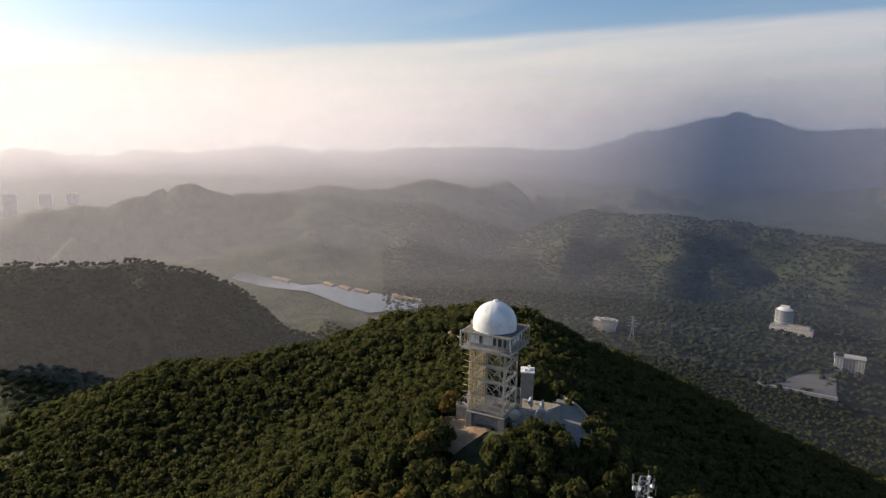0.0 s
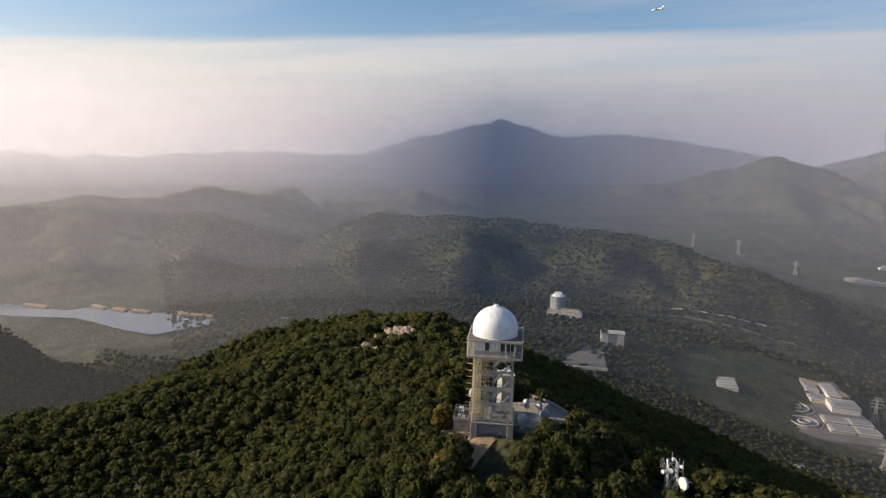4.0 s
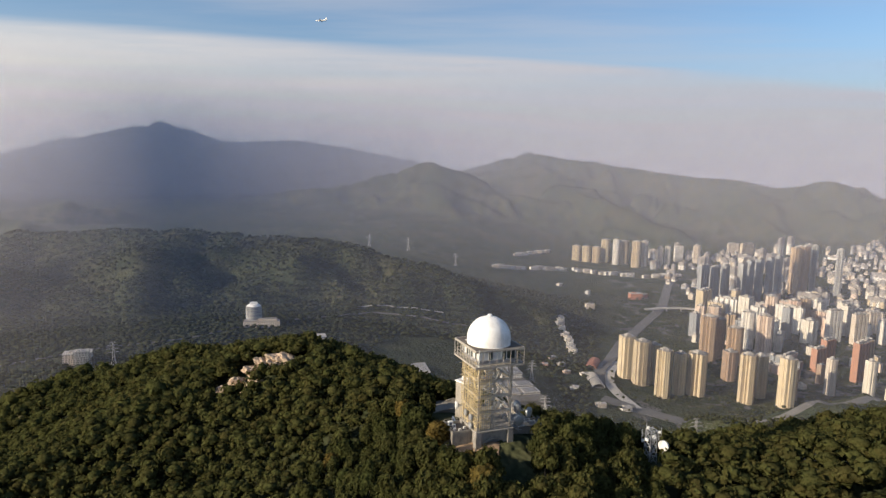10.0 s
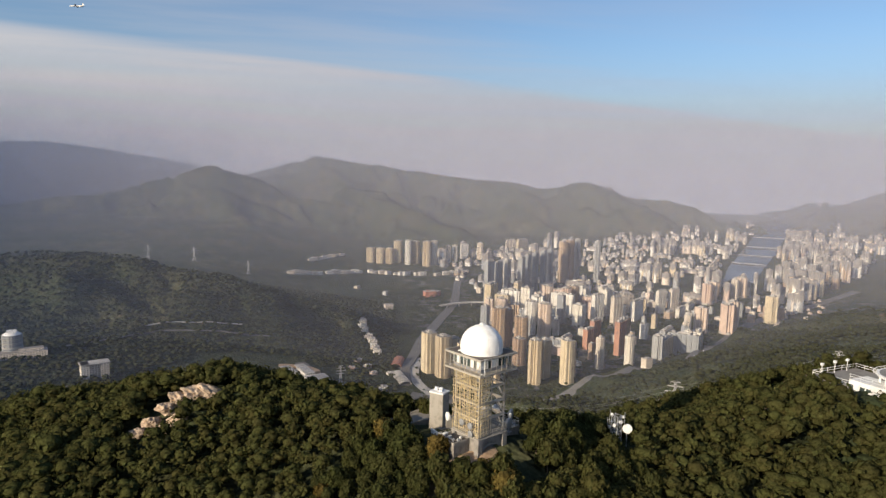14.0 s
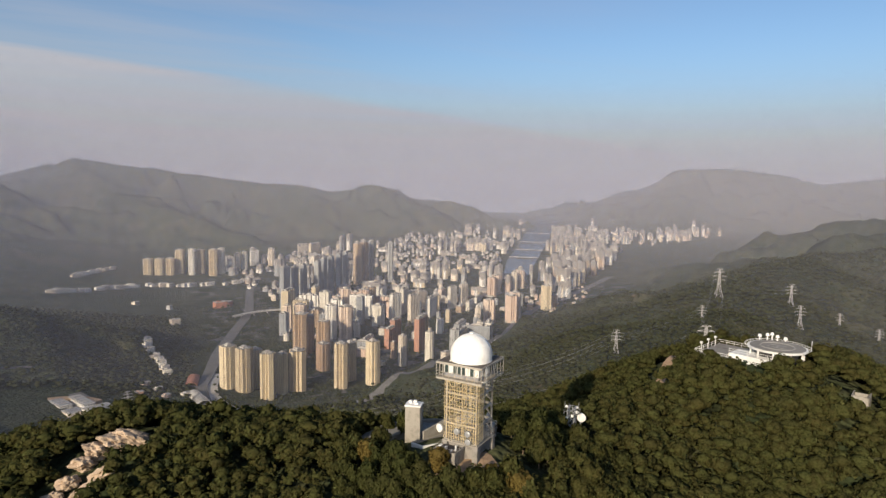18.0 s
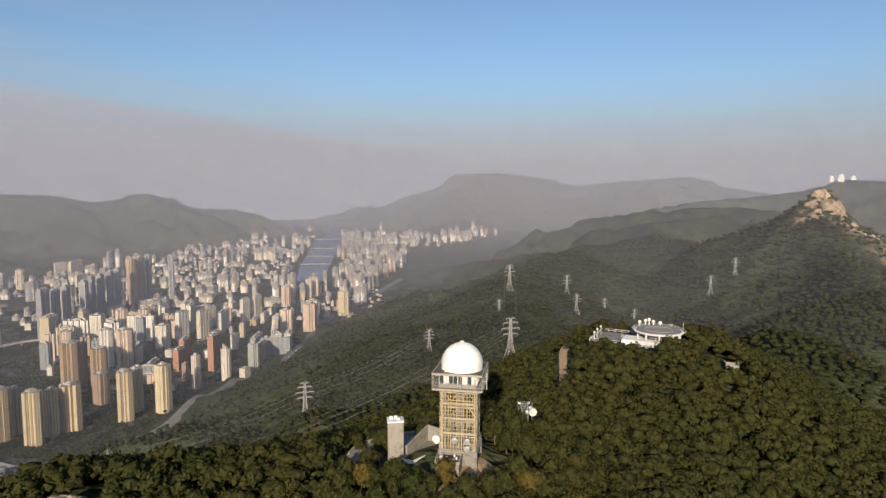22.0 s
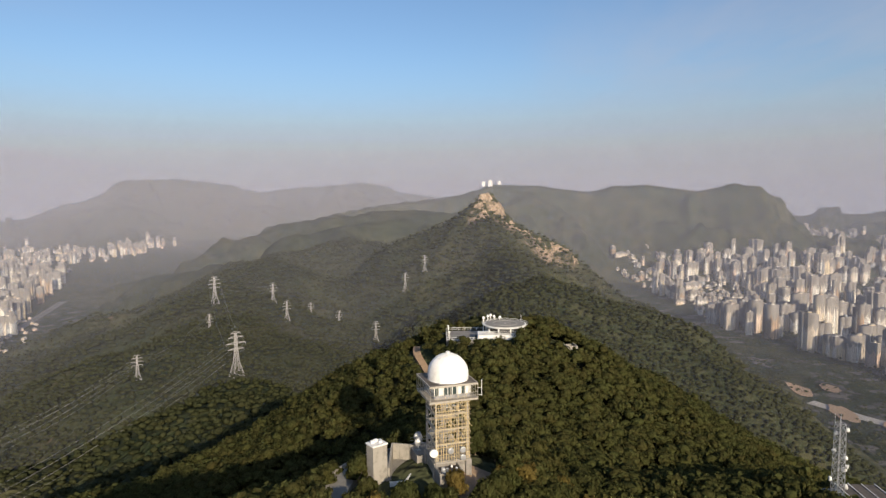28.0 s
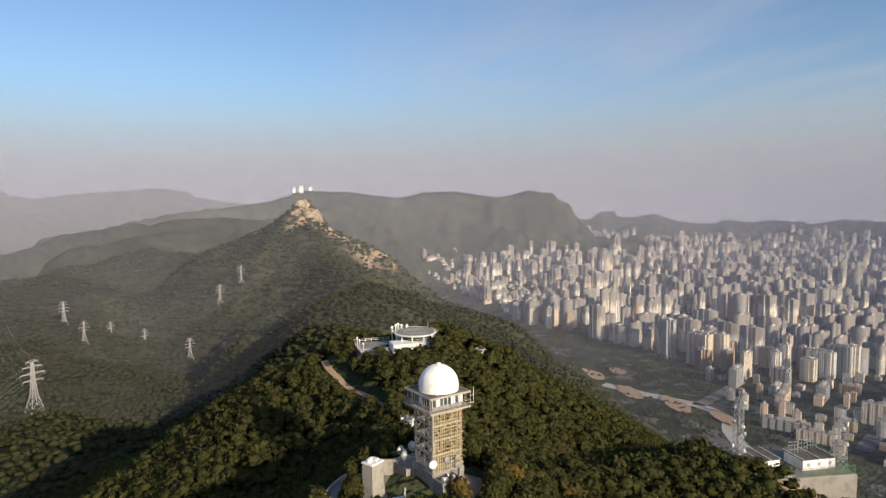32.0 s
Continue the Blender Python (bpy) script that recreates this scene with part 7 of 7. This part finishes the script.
for x, y, w, h, tone in ((249, 2102, 30, 18, F_WHITE), (166, 2458, 24, 10, F_WHITE), (269, 2374, 22, 14, F_WHITE), (446, 2368, 46, 22, M_BRICKRED), (476, 2390, 40, 16, M_BRICKRED), (177, 1157, 20, 7, F_WHITE), (227, 1164, 22, 7, F_WHITE), (130, 1230, 18, 7, F_WHITE), (90, 1420, 18, 6, F_PINK), (110, 1380, 18, 6, F_WHITE), (70, 1350, 16, 6, F_RED), (120, 1330, 16, 6, F_PINK), (160, 1340, 18, 6, F_WHITE)):
    house(x, y, w, w * 0.6, h, dice.uniform(0, 60), tone, "brick-red low building among trees" if tone is M_BRICKRED else "small pale building among trees")
for i in range(46):
    x, y = dice.uniform(1500, 2050), 0
    y = x * 0.98 + dice.uniform(140, 330)
    house(x, y - 60, dice.uniform(9, 16), 10, dice.uniform(6, 10), dice.uniform(0, 90), dice.choice((F_WHITE, F_PINK, F_TAN)), "small pale village house at the slope foot", z=-441)
# tunnel mouth roofs
for x, y, rz, l in ((190, 1440, 75, 70), (178, 1330, 95, 40), (184, 1290, 95, 40)):
    ob = empty("tunnel_canopy", pose(x, y, ground_z(x, y), 0, 0, rz), "curved pale canopy over the tunnel mouth", "canopy", "tunnel canopies")
    bm = bmesh.new()
    n = 10
    for i in range(n):
        a, b = math.pi * i / n, math.pi * (i + 1) / n
        c = Vector((0, 13 * math.cos((a + b) / 2), 1 + 8 * math.sin((a + b) / 2)))
        box(bm, (-l / 2, -2.3, -0.4), (l / 2, 2.3, 0.4), Matrix.Translation(c) @ Matrix.Rotation((a + b) / 2 - math.pi / 2, 4, "X"))
    part("shell", bm, M_PALE if l < 60 else M_BRICKRED, ob)
    bm = bmesh.new()
    box(bm, (-l / 2, -13, -5), (l / 2, 13, 1.2))
    part("plinth", bm, M_ROAD, ob)
# domed tank house and pump house at the hill foot
ob = empty("round_tank_house", pose(-575, 1222, ground_z(-575, 1222), 0, 0, 20), "round grey tank house on a white terrace building", "building")
bm = bmesh.new()
rod(bm, (0, 0, -4), (0, 0, 40), 17, 28)
part("drum", bm, F_SLATE, ob)
for z in (8, 16, 24, 32):
    bm = bmesh.new()
    rod(bm, (0, 0, z), (0, 0, z + 1.2), 17.6, 28)
    part("ring", bm, M_PALE, ob)
bm = bmesh.new()
rod(bm, (0, 0, 40), (0, 0, 44), 15, 28, 10)
box(bm, (-8, -4, 43), (8, 4, 48))
part("roof", bm, M_WHITE, ob)
bm = bmesh.new()
box(bm, (-20, -34, -6), (56, -8, 11))
box(bm, (10, -26, 11), (50, -10, 15))
part("terrace_block", bm, F_WHITE, ob)
ob = empty("pump_house", pose(-401, 1113, ground_z(-401, 1113), 0, 0, 25), "white stepped pump house with a deep porch", "building")
for lo, hi, nm in (((-22, -12, -6), (-9, 12, 27), "wing"), ((9, -12, -6), (22, 12, 25), "wing"), ((-9, -4, -6), (9, 12, 22), "core")):
    bm = bmesh.new()
    box(bm, lo, hi)
    part(nm, bm, F_WHITE, ob)
bm = bmesh.new()
box(bm, (-24, -13, 25.2), (24, 13, 27), bevel=0.3)
part("roof", bm, M_PALE, ob)
lot = empty("bare_lot", pose(-415, 985, ground_z(-415, 985) - 1, 0, 0, 25), "levelled sandy lot beside the pump house", "lot", kind="structure")
bm = bmesh.new()
box(bm, (-60, -60, -14), (50, 70, 3), bevel=2)
# dark road tone on the sandy lot stands in for the shade over it
part("surface", bm, M_ROAD, lot)
bm = bmesh.new()
girder(bm, (-60, -60, 4), (-50, 70, 4), 3, 5)
girder(bm, (-60, -60, 4), (50, -60, 4), 3, 5)
part("retaining_wall", bm, M_PALE, lot)
house(-753, 894, 44, 26, 18, 30, F_WHITE, "terraced white monastery-like building at the hill foot", "hillside_house", group="hillside houses")
house(-735, 880, 24, 18, 26, 30, F_WHITE, "terraced white monastery-like building at the hill foot", "hillside_house", group="hillside houses")
# slabs of flats far in the west, cleared plots by the southern city
for x, y, w in ((-2760, -160, 30), (-2740, -70, 42), (-2720, 40, 34), (-2720, 130, 40)):
    building("wide", "slate", x, y, 150, 80, 0.9, -330)
for x, y, sx, sy in ((1560, -560, 70, 46), (1590, -640, 50, 34), (1400, -600, 80, 40), (1300, -670, 90, 40), (1200, -730, 70, 30)):
    ob = empty("cleared_plot", pose(0, 0, 0), "bare orange cleared plot below the woods", "earth", "cleared plots", "structure")
    bm = bmesh.new()
    bmesh.ops.create_circle(bm, cap_ends=True, segments=24, radius=1)
    for v in bm.verts:
        a = 1 + 0.25 * noise.noise(Vector((v.co.x * 2 + x, v.co.y * 2, 0)))
        px, py = x + v.co.x * sx * a * 0.7, y + v.co.y * sy * a * 0.6
        v.co = Vector((px, py, max(ground_z(px, py), -441) + 4))
    part("surface", bm, M_SOIL, ob)
# white dome station on the far ridge
p, k = settle(4770, 610, 112)
ob = empty("ridge_station", Matrix.Translation(p) @ Matrix.Scale(k, 4), "white radar domes on the far ridge", "building")
for x, y, r in ((0, 0, 16), (70, -60, 12), (-90, 40, 10)):
    bm = bmesh.new()
    bmesh.ops.create_uvsphere(bm, u_segments=16, v_segments=10, radius=r, matrix=Matrix.Translation((x, y, r)))
    part("dome", bm, M_WHITE, ob, smooth=True)
    bm = bmesh.new()
    box(bm, (x - r, y - r, -20), (x + r, y + r, r * 0.7))
    part("base", bm, M_WHITE, ob)
